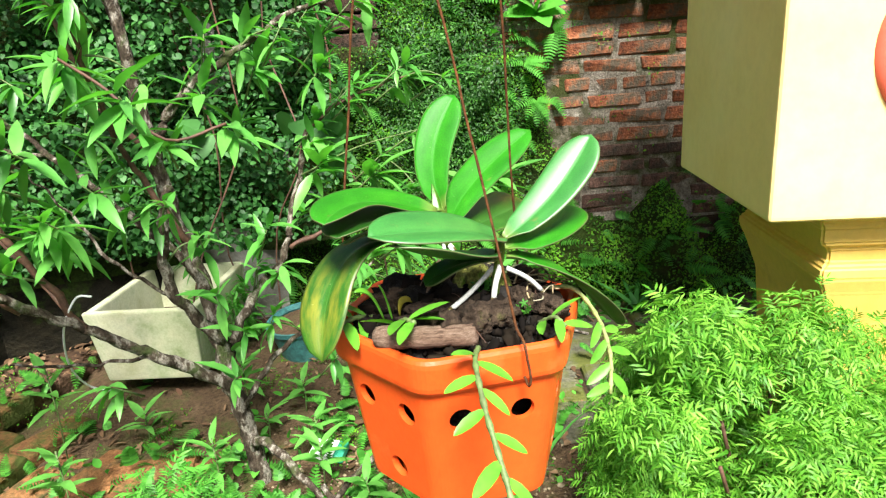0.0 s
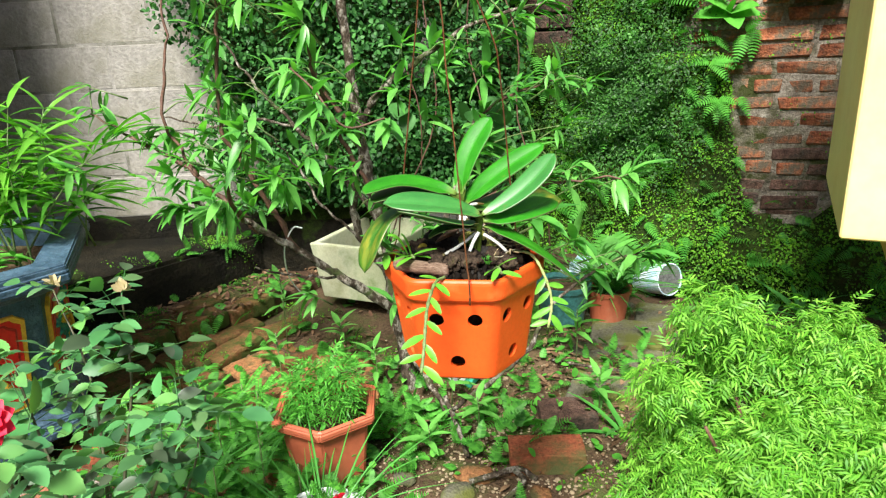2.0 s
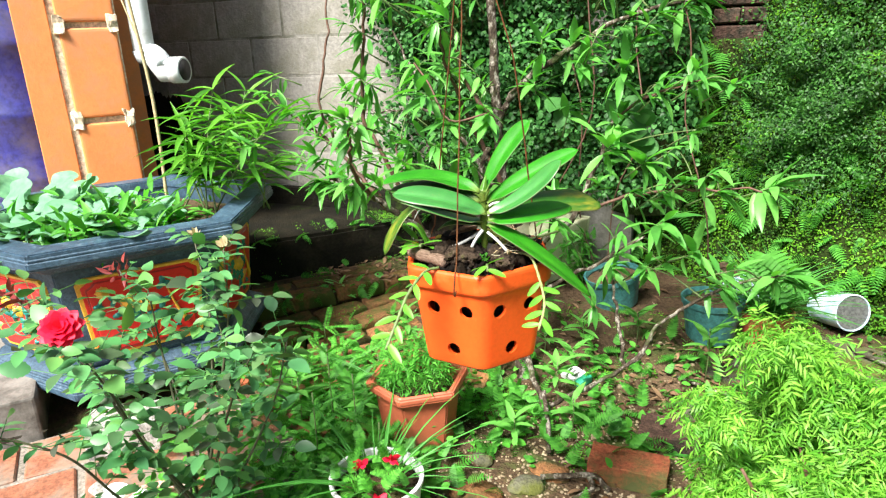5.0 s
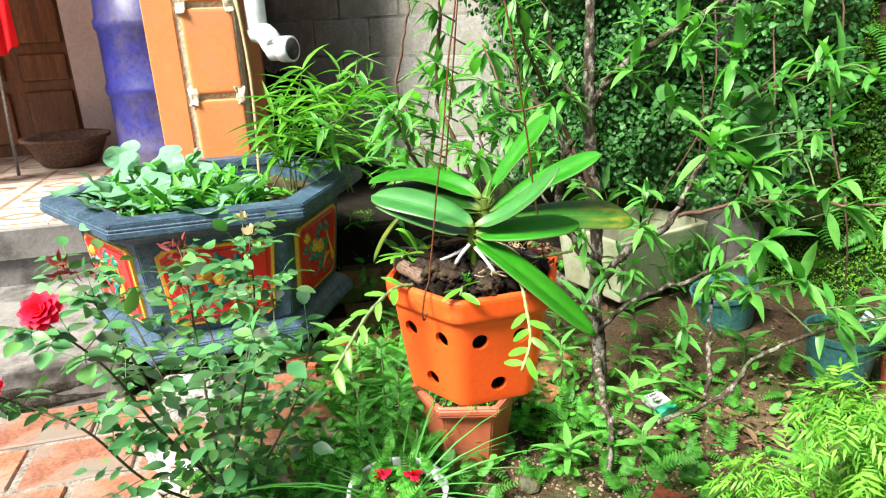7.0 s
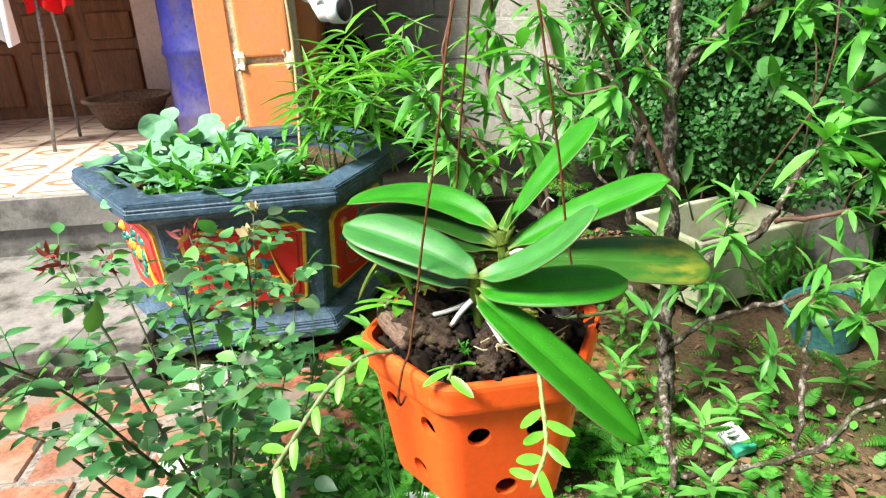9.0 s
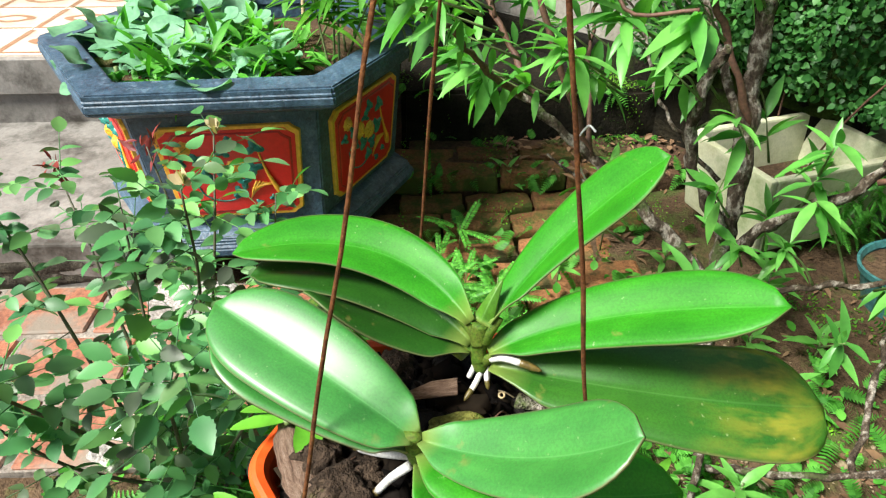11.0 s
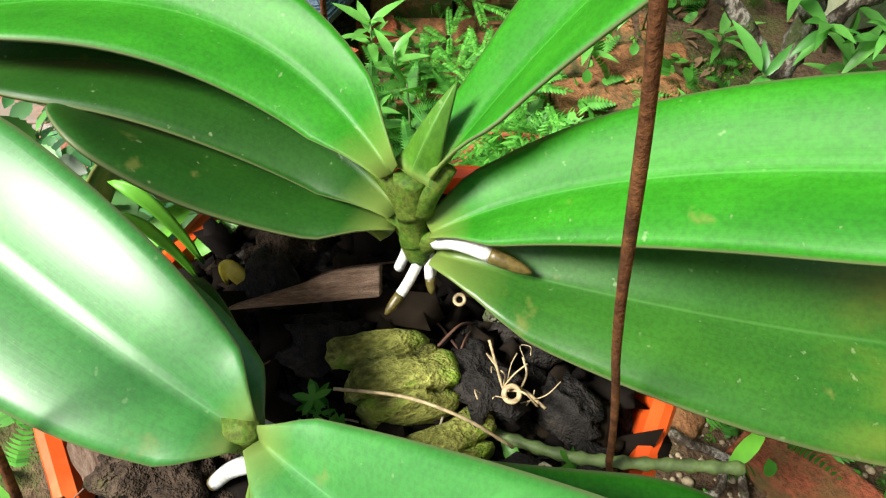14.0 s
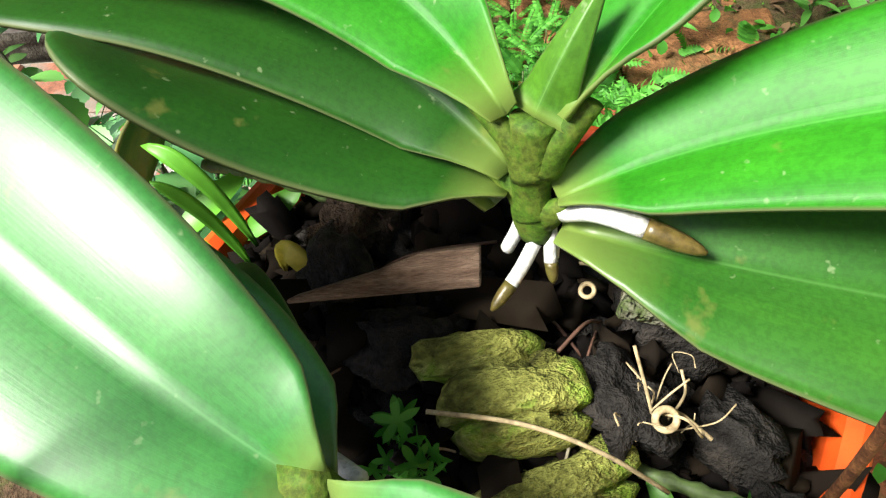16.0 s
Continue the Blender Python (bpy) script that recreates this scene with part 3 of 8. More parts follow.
    me.update(calc_edges=True)
    me.validate()
    for m in material if isinstance(material, (list, tuple)) else [material]:
        me.materials.append(m)
    return me


def unit(n):
    v = RNG.normal(size=(n, 3))
    return v / np.linalg.norm(v, axis=1)[:, None]


def spray(center, axis, n, length, template=None, spread=0.9, stem=0.08, droop=0.35, width=1.0):
    """A shoot: leaves set round its end, arching out and down."""
    axis = np.array(axis, float)
    axis /= np.linalg.norm(axis)
    t = RNG.uniform(0, 1, n)
    loc = np.array(center) + axis * (stem * (t - 0.7))[:, None]
    out = unit(n)
    d = out * spread + axis * (0.35 + 0.8 * t)[:, None]
    d[:, 2] -= droop * (1.15 - t)
    up = np.array([0, 0, 1.0]) + 0.35 * unit(n)
    return scatter(template or T_LANCE, frames(d, up, length * RNG.uniform(0.6, 1.15, n), width), loc)


# ---- the large structure ----
HA = radians(70)
H_E = Vector((math.cos(HA), math.sin(HA), 0))     # along the house front
H_N = Vector((math.sin(HA), -math.cos(HA), 0))    # out of the house front


def house_m(n=0.0, e=0.0, z=0.0):
    """A pose whose x runs along the house front and y into the house."""
    p = H_N * n + H_E * e
    return Matrix(((H_E.x, -H_N.x, 0, p.x), (H_E.y, -H_N.y, 0, p.y), (0, 0, 1, z), (0, 0, 0, 1)))


def ground_height(x, y):
    back = max(0.0, min(1.0, (y - 1.35) / 0.7)) * max(0.0, min(1.0, (0.75 - abs(x + 0.75)) / 0.4)) * 0.09
    n = noise.noise(Vector((x * 3.1, y * 3.1, 0.0))) * 0.014 + noise.noise(Vector((x * 11, y * 11, 4.0))) * 0.006
    mound = 0.028 * math.exp(-(((x + 0.503) / 0.17) ** 2 + ((y - 0.968) / 0.17) ** 2) ** 2)
    return back + n * (1 - mound / 0.028) + mound


def build_ground():
    xs = np.concatenate([[-60, -20, -8, -4], np.linspace(-2.4, 2.2, 116), [4, 8, 20, 60]])
    ys = np.concatenate([[-60, -20, -8, -3], np.linspace(-1.2, 3.0, 106), [5, 9, 20, 60]])
    V = [(x, y, ground_height(x, y) if -2.5 < x < 2.3 and -1.3 < y < 3.1 else 0.0) for y in ys for x in xs]
    nx = len(xs)
    F = [(j * nx + i, j * nx + i + 1, (j + 1) * nx + i + 1, (j + 1) * nx + i) for j in range(len(ys) - 1) for i in range(nx - 1)]
    return obj("ground", mesh_of("ground", V, F, M_SOIL), None, "damp brown garden soil with moss and litter", "ground", kind="structure")


ground = build_ground()

# back wall of old brick: a mortar core, its bricks come at the end of the file
BW_Y = 2.66
wall_back = part("wall_back", rough_bm(box_bm((-1.6, BW_Y + 0.006, -0.1), (3.2, BW_Y + 0.23, 2.3), 0), 0.006, 5, 8), M_MORTAR, None)
tagged(wall_back, "old weathered brick garden wall, damp and overgrown with moss", "wall", kind="structure")

# grey block wall
GW_A, GW_B = Vector((-2.82, 1.59, 0)), Vector((-0.62, 2.42, 0))
GW_D = (GW_B - GW_A).normalized()
GW_LEN = (GW_B - GW_A).length
GW_M = Matrix(((GW_D.x, -GW_D.y, 0, GW_A.x), (GW_D.y, GW_D.x, 0, GW_A.y), (0, 0, 1, 0), (0, 0, 0, 1)))
wall_side = part("wall_side", box_bm((-0.42, 0.0115, -0.05), (GW_LEN, 0.18, 2.5), 0, m=GW_M), M_BLOCK_JOINT, None)
tagged(wall_side, "grey concrete block wall with stained mortar joints", "wall", kind="structure")
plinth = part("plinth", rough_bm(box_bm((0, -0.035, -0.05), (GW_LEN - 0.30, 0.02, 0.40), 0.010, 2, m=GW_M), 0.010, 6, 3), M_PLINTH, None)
tagged(plinth, "dark wet mossy concrete footing of the block wall", "plinth", kind="structure")


def shade_algae_patch(parent, m, lo, hi, mat, label, seed, taper):
    """Black patch on a wall face, painted shade or algae, ragged at its edges; m gives the face, x along it and z up.
    """
    V, F = [], []
    nu, nz = 34, 24
    for j in range(nz + 1):
        for i in range(nu + 1):
            f = j / nz
            z = lo[1] + (hi[1] - lo[1]) * f
            w = (hi[0] - lo[0]) * (1 + 0.20 * noise.noise(Vector((z * 9, 0, 2 + seed))) + 0.08 * noise.noise(Vector((z * 40, 0, 5 + seed))) - taper * f)
            u = lo[0] + w * i / nu
            top = 0.06 * (hi[1] - lo[1]) * (noise.noise(Vector((u * 14, 3, seed))) + noise.noise(Vector((u * 45, 3, seed)))) * f
            edge = min(1.0, 5 * (1 - i / nu), 5 * (1 - f))
            V.append(tuple(m @ Vector((u, 0.002 - 0.010 * edge - 0.002 * noise.noise(Vector((u * 60, z * 60, 0))), z + top))))
    F = [(j * (nu + 1) + i, j * (nu + 1) + i + 1, (j + 1) * (nu + 1) + i + 1, (j + 1) * (nu + 1) + i) for j in range(nz) for i in range(nu)]
    obj("shade_algae_patch", mesh_of("shade_algae_patch", V, F, mat), parent, label)


# near-black patch paints the shaded gap under the drain onto the wall
shade_algae_patch(wall_side, GW_M @ Matrix.Translation((0, 0.010, 0)), (-0.42, 0.36), (0.08, 0.88), M_PLINTH, "black patch for the shade below the drain outlet", 0, 0.2)
# the porch base goes on as a dark wet footing, with a soil ledge before it


def footing_bm():
    """The footing's plan narrows to where it meets the block wall."""
    bm = bmesh.new()
    plan = ((0.50, 2.11), (1.51, 2.11), (0.60, 3.18), (0.50, 3.18))
    low = [bm.verts.new((x, y, -0.05)) for x, y in plan]
    top = [bm.verts.new((x, y, 0.30)) for x, y in plan]
    bm.faces.new(low[::-1])
    bm.faces.new(top)
    for i in range(4):
        bm.faces.new((low[i], low[(i + 1) % 4], top[(i + 1) % 4], top[i]))
    bmesh.ops.bevel(bm, geom=bm.edges[:], offset=0.016, segments=2, affect="EDGES")
    bm.transform(house_m())
    return rough_bm(bm, 0.014, 6, 4)


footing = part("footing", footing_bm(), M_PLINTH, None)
tagged(footing, "dark wet mossy footing that carries on the porch base", "footing", kind="structure")
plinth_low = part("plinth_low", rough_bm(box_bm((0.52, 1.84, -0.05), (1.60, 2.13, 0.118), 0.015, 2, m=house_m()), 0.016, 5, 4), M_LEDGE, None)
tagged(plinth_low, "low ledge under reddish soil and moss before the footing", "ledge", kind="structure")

# landing step and porch
N_STEP, N_PORCH = -1.42, -2.24
step = part("step", rough_bm(box_bm((-3.2, -N_STEP, -0.05), (-0.24, -N_PORCH + 0.05, 0.155), 0.008, 2, m=house_m()), 0.003, 7, 4), M_STEP, None)
tagged(step, "worn grey cement landing step with black stains", "step", kind="structure")
shade_algae_patch(step, house_m() @ Matrix.Translation((0, -N_STEP, 0)), (-1.90, 0.012), (-0.30, 0.105), M_GRIME, "black gritty algae on the face of the step", 4, 0.03)
porch = part("porch", box_bm((-3.2, -N_PORCH, -0.05), (0.28, 4.6, 0.395), 0.004, 1, m=house_m()), M_STEP, None)
tagged(porch, "raised grey cement porch base", "porch", kind="structure")
porch_riser = part("porch_riser", box_bm((-3.2, -N_PORCH - 0.022, 0.27), (0.29, -N_PORCH + 0.02, 0.397), 0.003, 1, m=house_m()), M_STEP, porch)
porch_floor = empty("porch_floor", (0, 0, 0), "beige patterned ceramic porch floor tiles", "floor", kind="structure")
house_wall = part("house_wall", box_bm((-3.2, 4.1, 0.39), (0.28, 4.3, 3.0), 0, m=house_m()), M_PLASTER, None)
tagged(house_wall, "plastered house wall behind the porch", "wall", kind="structure")
house_side = part("house_side", box_bm((0.12, 2.72, 0.39), (0.28, 4.1, 3.0), 0, m=house_m()), M_ORANGE_PAINT, None)
tagged(house_side, "orange painted side wall of the porch", "wall", kind="structure")
# added out of view; its height blocks low sun from the door
porch_sun_block = part("porch_sun_block", box_bm((-3.4, 2.3, 0.39), (-3.2, 4.3, 3.0), 0, m=house_m()), M_PLASTER, None)
tagged(porch_sun_block, "unseen plain wall added to keep sun off the porch", "wall", kind="structure")
# roof out of view, cut short so only the porch's depth is shaded
porch_shade_roof = part("porch_shade_roof", box_bm((-3.4, 2.55, 2.9), (0.28, 4.4, 3.02), 0, m=house_m()), M_PLASTER, None)
tagged(porch_shade_roof, "unseen plain roof slab added to shade the porch", "ceiling", kind="structure")


def house_column():
    c = empty("house_column", (0, 0, 0), "orange painted porch column with chipped cream joints", "column", kind="structure")
    part("core", box_bm((-0.13, 2.37, 0.395), (0.205, 2.70, 2.9), 0.004, 1, m=house_m()), M_CREAM, c)
    z = 0.40
    hts = (0.462, 0.365, 0.365, 0.365, 0.365, 0.365)
    for h in hts:
        part("panel", rough_bm(box_bm((-0.005, 2.352, z), (0.200, 2.38, z + h - 0.022), 0.014, 3, m=house_m()), 0.002, 25), M_ORANGE_PAINT, c)
        z += h
    part("side_panel", box_bm((-0.148, 2.362, 0.397), (-0.030, 2.66, 2.9), 0.003, 1, m=house_m()), M_ORANGE_PAINT, c)
    # cream plaster left at the panel corners
    rng = np.random.default_rng(14)
    z = 0.40
    for h in hts[:3]:
        z += h
        for x in (0.004, 0.190):
            part("joint_patch", rough_bm(box_bm((x - 0.020, 2.346, z - 0.045), (x + 0.016, 2.37, z + 0.026), 0.006, 2, m=house_m()), 0.012, 40, 2, rng.uniform(0, 9)), M_CREAM, c)
    return c


house_column()


def house_door():
    d = empty("door_1", (0, 0, 0), "carved dark brown wooden double door, closed", "door", kind="structure")
    m = house_m()
    part("leaf", box_bm((-2.35, 4.03, 0.40), (-0.86, 4.09, 2.6), 0.004, 1, m=m), M_DOOR, d)
    for x0 in (-2.28, -1.90, -1.53, -1.17):
        for z0, z1 in ((0.48, 0.80), (0.86, 1.02), (1.08, 1.62)):
            part("panel", box_bm((x0, 4.0, z0), (x0 + 0.27, 4.035, z1), 0.016, 3, m=m), M_DOOR, d)
    part("jamb", box_bm((-0.86, 3.92, 0.397), (-0.66, 4.12, 2.8), 0.006, 2, m=m), M_PLASTER, d, "pinkish plastered jamb")
    return d


house_door()


def drain_pipe():
    p = empty("drain_pipe", (0, 0, 0), "grey-white PVC drain pipe with an elbow at its foot", "pipe", kind="structure")
    a = H_N * -2.40 + H_E * 0.29
    top = Vector((a.x, a.y, 2.6))
    el = Vector((a.x, a.y, 1.10))
    d = Vector((0.85, 0.53, 0)).normalized()
    out = Vector((el.x, el.y, 1.03)) + d * 0.165
    V, F = tube([top, el + Vector((0, 0, 0.02)), el], 0.042, 20)
    obj("riser", mesh_of("riser", V, F, M_PVC), p)
    pts = [el + Vector((0, 0, 0.01))] + [el + d * (0.07 * math.sin(k)) + Vector((0, 0, -0.07 * (1 - math.cos(k)))) for k in np.linspace(0, math.pi / 2, 7)] + [out]
    V, F = tube(pts, [0.047] * 8 + [0.047], 20)
    obj("elbow", mesh_of("elbow", V, F, M_PVC), p)
    V, F = tube([out - d * 0.055, out - d * 0.05, out + d * 0.003, out + d * 0.004], [0.047, 0.053, 0.053, 0.046], 20)
    obj("socket", mesh_of("socket", V, F, M_PVC), p)
    # the pipe end is closed; a black disc paints its shaded inside
    V, F = tube([out + d * 0.0042, out + d * 0.0052], 0.043, 20)
    obj("mouth_shade", mesh_of("mouth_shade", V, F, M_BLACK), p, "black disc for the shade inside the pipe outlet")
    return p


drain_pipe()


def yellow_shrine():
    """A painted masonry box that flares out over a moulded pedestal."""
    s = empty("shrine_pedestal", (0, 0, 0), "pale yellow painted masonry box on a moulded ochre pedestal", "pedestal", kind="structure")
    x0, y0, w, dpt, zb = 0.612, 1.214, 0.86, 0.63, 0.683
    body = box_bm((x0, y0, zb), (x0 + w, y0 + dpt, 2.0), 0.010, 3)
    part("body", rough_bm(body, 0.002, 6), M_YELLOW, s)
    cx, cy = x0 + w / 2 + 0.02, y0 + dpt / 2
    rings = [(0.30, 0.0), (0.30, 0.06), (0.27, 0.09), (0.25, 0.11), (0.25, 0.30), (0.26, 0.42), (0.285, 0.50), (0.30, 0.535), (0.30, 0.56),
             (0.285, 0.57), (0.285, 0.60), (0.31, 0.615), (0.31, 0.65), (0.32, 0.66), (0.32, zb + 0.002)]
    V, F = prism_rings([(r * 1.414, z) for r, z in rings], 4, start=math.pi / 4)
    V = [(cx + vx * 1.02, cy + vy * 0.80, vz) for vx, vy, vz in V]
    bm = bmesh.new()
    bm.from_mesh(mesh_of("ped", V, F, M_YELLOW_DEEP, False))
    bmesh.ops.bevel(bm, geom=[e for e in bm.edges], offset=0.005, segments=2, affect="EDGES")
    part("pedestal", bm, M_YELLOW_DEEP, s, "ochre moulded pedestal")
    # round red emblem on the front
    ec = Vector((x0 + 0.320, y0 - 0.004, zb + 0.31))
    V, F = [], []
    for k in range(48):
        a = 2 * math.pi * k / 48
        for r, d in ((0.165, 0.004), (0.160, -0.008), (0.128, -0.008), (0.122, 0.004)):
            V.append((ec.x + r * math.cos(a), ec.y + d, ec.z + r * math.sin(a)))
    for k in range(48):
        j = (k + 1) % 48
        for q in range(3):
            F.append((4 * k + q, 4 * j + q, 4 * j + q + 1, 4 * k + q + 1))
    obj("emblem_ring", mesh_of("emblem_ring", V, F, M_RED_RING), s, "round red painted emblem ring")
    for k in range(5):
        a = 2 * math.pi * k / 5 + 0.5
        V, F = tube([ec + Vector((0.03 * math.cos(a), -0.002, 0.03 * math.sin(a))), ec + Vector((0.075 * math.cos(a + .3), -0.006, 0.075 * math.sin(a + .3))),
                     ec + Vector((0.120 * math.cos(a + .1), -0.002, 0.120 * math.sin(a + .1)))], [0.010, 0.020, 0.012], 8)
        obj("emblem_petal", mesh_of("emblem_petal", V, F, M_BLACK if k % 2 else M_RED_RING), s, "dark painted emblem stroke" if k % 2 else "")
    s.matrix_world = Matrix.Translation((x0, y0, 0)) @ Matrix.Rotation(radians(-5.5), 4, "Z") @ Matrix.Translation((-x0, -y0, 0))
    return s


yellow_shrine()


# ---- the hanging pot and its orchids ----
POT_C = Vector((0.0, 0.623, 0.0))
POT_YAW = radians(-107)      # one rim corner
POT_Z0, POT_Z1 = 0.622, 0.792


def hex_ring(r, z, rnd=0.14, per=9):
    """A hexagon with rounded corners."""
    out = []
    for k in range(6):
        a = POT_YAW + k * math.pi / 3
        c = np.array((math.cos(a), math.sin(a))) * r
        pa = np.array((math.cos(a - math.pi / 3), math.sin(a - math.pi / 3))) * r
        pb = np.array((math.cos(a + math.pi / 3), math.sin(a + math.pi / 3))) * r
        p0, p2 = c + (pa - c) * rnd, c + (pb - c) * rnd
        for i in range(per):
            t = i / (per - 1)
            q = (1 - t) ** 2 * p0 + 2 * t * (1 - t) * c + t * t * p2
            out.append((POT_C.x + q[0], POT_C.y + q[1], z))
    return out


def ring_mesh(rings):
    n = len(rings[0])
    V = [p for r in rings for p in r]
    F = []
    for k in range(len(rings) - 1):
        for i in range(n):
            j = (i + 1) % n
            F.append((k * n + i, k * n + j, (k + 1) * n + j, (k + 1) * n + i))
    return V, F, n


def hanging_pot():
    pot = empty("hanging_pot", (POT_C.x, POT_C.y, POT_Z0), "orange glazed hexagonal orchid pot hung on three rusty wires", "plant pot")
    inv = pot.matrix_world.inverted()
    z0, z1 = POT_Z0, POT_Z1
    prof = [(0.090, z0), (0.0975, z0 + 0.0015), (0.101, z0 + 0.005), (0.1025, z0 + 0.012), (0.1195, z1 - 0.042), (0.1205, z1 - 0.039), (0.1225, z1 - 0.036), (0.126, z1 - 0.034),
            (0.1285, z1 - 0.031), (0.1295, z1 - 0.027), (0.1312, z1 - 0.008), (0.1308, z1 - 0.004), (0.1290, z1 - 0.001), (0.1255, z1), (0.1205, z1 - 0.002), (0.1180, z1 - 0.008), (0.112, z1 - 0.045), (0.094, z0 + 0.012)]
    V, F, n = ring_mesh([hex_ring(r, z) for r, z in prof])
    F.append(tuple(reversed(range(n))))
    F.append(tuple(range((len(prof) - 1) * n, len(prof) * n)))
    body = obj("body", mesh_of("body", V, F, M_POT, False), pot)
    body.matrix_parent_inverse = inv
    # drain holes are cut through the wall: two above and one below on each face
    pieces = []
    for k in range(6):
        an = POT_YAW + (k + 0.5) * math.pi / 3
        nrm = Vector((math.cos(an), math.sin(an), 0))
        tan = Vector((-math.sin(an), math.cos(an), 0))
        for off, zz, rad in ((-0.0283, 0.7253, 0.0112), (0.0283, 0.7253, 0.0110), (0.0, 0.654, 0.0112)):
            inr = (0.1025 + (0.1195 - 0.1025) * (zz - z0 - 0.012) / (z1 - 0.042 - z0 - 0.012)) * math.cos(math.pi / 6)
            c = Vector((POT_C.x, POT_C.y, zz)) + nrm * inr + tan * off
            pieces.append(tube([c + nrm * 0.01, c - nrm * 0.001, c - nrm * 0.022], [rad * 1.06, rad, rad * 0.96], 20))
    cutter = new("cutter", mesh_of("cutter", *merge(pieces), M_POT, False))
    cut = body.modifiers.new("holes", "BOOLEAN")
    cut.operation, cut.solver, cut.object = "DIFFERENCE", "EXACT", cutter
    bpy.context.view_layer.update()
    drilled = bpy.data.meshes.new_from_object(body.evaluated_get(bpy.context.evaluated_depsgraph_get()))
    body.modifiers.remove(cut)
    if len(drilled.polygons) > len(body.data.polygons):
        body.data = drilled
    bpy.data.objects.remove(cutter)
    apex = Vector((-0.048, 0.665, 1.318))
    for ax, ay in ((0.049, 0.513), (0.069, 0.694), (-0.122, 0.647)):
        out = (Vector((ax, ay, 0)) - Vector((POT_C.x, POT_C.y, 0))).normalized()
        a = Vector((ax, ay, z1 - 0.004))
        pts = [a + out * 0.002 + Vector((0, 0, -0.020)), a + out * 0.009 + Vector((0, 0, -0.026)), a + out * 0.012 + Vector((0, 0, -0.017)), a + out * 0.008 + Vector((0, 0, -0.003)), a + out * 0.002 + Vector((0, 0, 0.012))]
        n = 26
        for i in range(1, n + 1):
            t = i / n
            p = a.lerp(apex, t)
            if ay > 0.68:      # kept upright by the leaves, then it leans in to the knot
                k = (min(p.z, 1.10) - 0.79) / 0.21
                q = Vector((0.069 - 0.0106 * k, 0.694 - 0.0302 * k, 0))
                q = q.lerp(Vector((apex.x, apex.y, 0)), max(0.0, (p.z - 1.10) / (apex.z - 1.10)))
                p = Vector((q.x, q.y, p.z))
            p += Vector((noise.noise(Vector((t * 7, ax * 50, 0))), noise.noise(Vector((t * 7, ax * 50, 5))), 0)) * 0.0022 * math.sin(math.pi * t)
            pts.append(p)
        V, F = tube(spline(pts, 3), 0.00118, 8, 0.25, ax * 30)
        w = obj("wire", mesh_of("wire", V, F, M_WIRE), pot, "thin rusty hanging wire")
        w.matrix_parent_inverse = inv
    pts = [apex + Vector((0, 0, -0.01)), apex + Vector((0.006, 0, 0.01)), apex + Vector((0.004, 0, 0.03)), apex + Vector((0, 0, 0.9))]
    V, F = tube(spline(pts, 5), 0.0022, 8)
    w = obj("hanger", mesh_of("hanger", V, F, M_WIRE), pot)
    w.matrix_parent_inverse = inv
    return pot


hanging_pot()


def strap_leaf(p0, p1, p2, width, up, fold=0.18, cup=0.25, thick=0.0012, twist=0.0, tip=0.5, n=28, m=14, taper=False):
    """A thick strap leaf along a bent line from p0 by way of p1 to p2."""
    p0, p2, mid = Vector(p0), Vector(p2), Vector(p1)
    c = mid * 2 - (p0 + p2) * 0.5
    up = Vector(up).normalized()
    V, U = [], []
    top = []
    for i in range(n + 1):
        s = i / n
        p = p0 * (1 - s) ** 2 + c * (2 * s * (1 - s)) + p2 * s * s
        t = ((c - p0) * (1 - s) + (p2 - c) * s).normalized()
        side = t.cross(up).normalized()
        nrm = side.cross(t).normalized()
        rot = Matrix.Rotation(twist * s, 3, t)
        side, nrm = rot @ side, rot @ nrm
        prof = 0.34 + 0.66 * math.sin(math.pi * min(1.0, s * 1.05) ** 0.85 * 0.62) if s < 0.72 else None
        base = 0.34 + 0.66 * math.sin(math.pi * (0.72 * 1.05) ** 0.85 * 0.62)
        if prof is None:
            q = (s - 0.72) / 0.28
            prof = base * max(0.0, 1 - q ** (2.0 + tip)) ** 0.62
        if taper:
            prof = (1 - s) ** 0.8
        w = width * 0.5 * max(prof, 0.015) * (1.0 if taper else min(1.0, 0.48 + 4.0 * s))
        f = 0.88 * fold * (1.0 - 0.45 * s) + 0.55 * max(0, 0.16 - s) / 0.16
        for j in range(m + 1):
            v = 2 * j / m - 1
            av = abs(v)
            h = w * (f * av ** 1.05 + 0.95 * cup * av * (1 - av) ** 0.8)
            top.append((p + side * (w * v * math.cos(f * 0.5)) + nrm * h, nrm))
            U.append((j / m, s))
    k = (n + 1) * (m + 1)
    for p, nr in top:
        V.append(tuple(p))
    for p, nr in top:
        V.append(tuple(p - nr * thick))
    U = U + U
    F = []
    W = m + 1
    for i in range(n):
        for j in range(m):
            a = i * W + j
            F.append((a, a + 1, a + W + 1, a + W))
            F.append((k + a, k + a + W, k + a + W + 1, k + a + 1))
        for j in (0, m):
            a = i * W + j
            F.append((a, a + W, k + a + W, k + a) if j == 0 else (a, k + a, k + a + W, a + W))
    for j in range(m):
        F.append((j, k + j, k + j + 1, j + 1))
        a = n * W + j
        F.append((a, a + 1, k + a + 1, k + a))
    return V, F, U


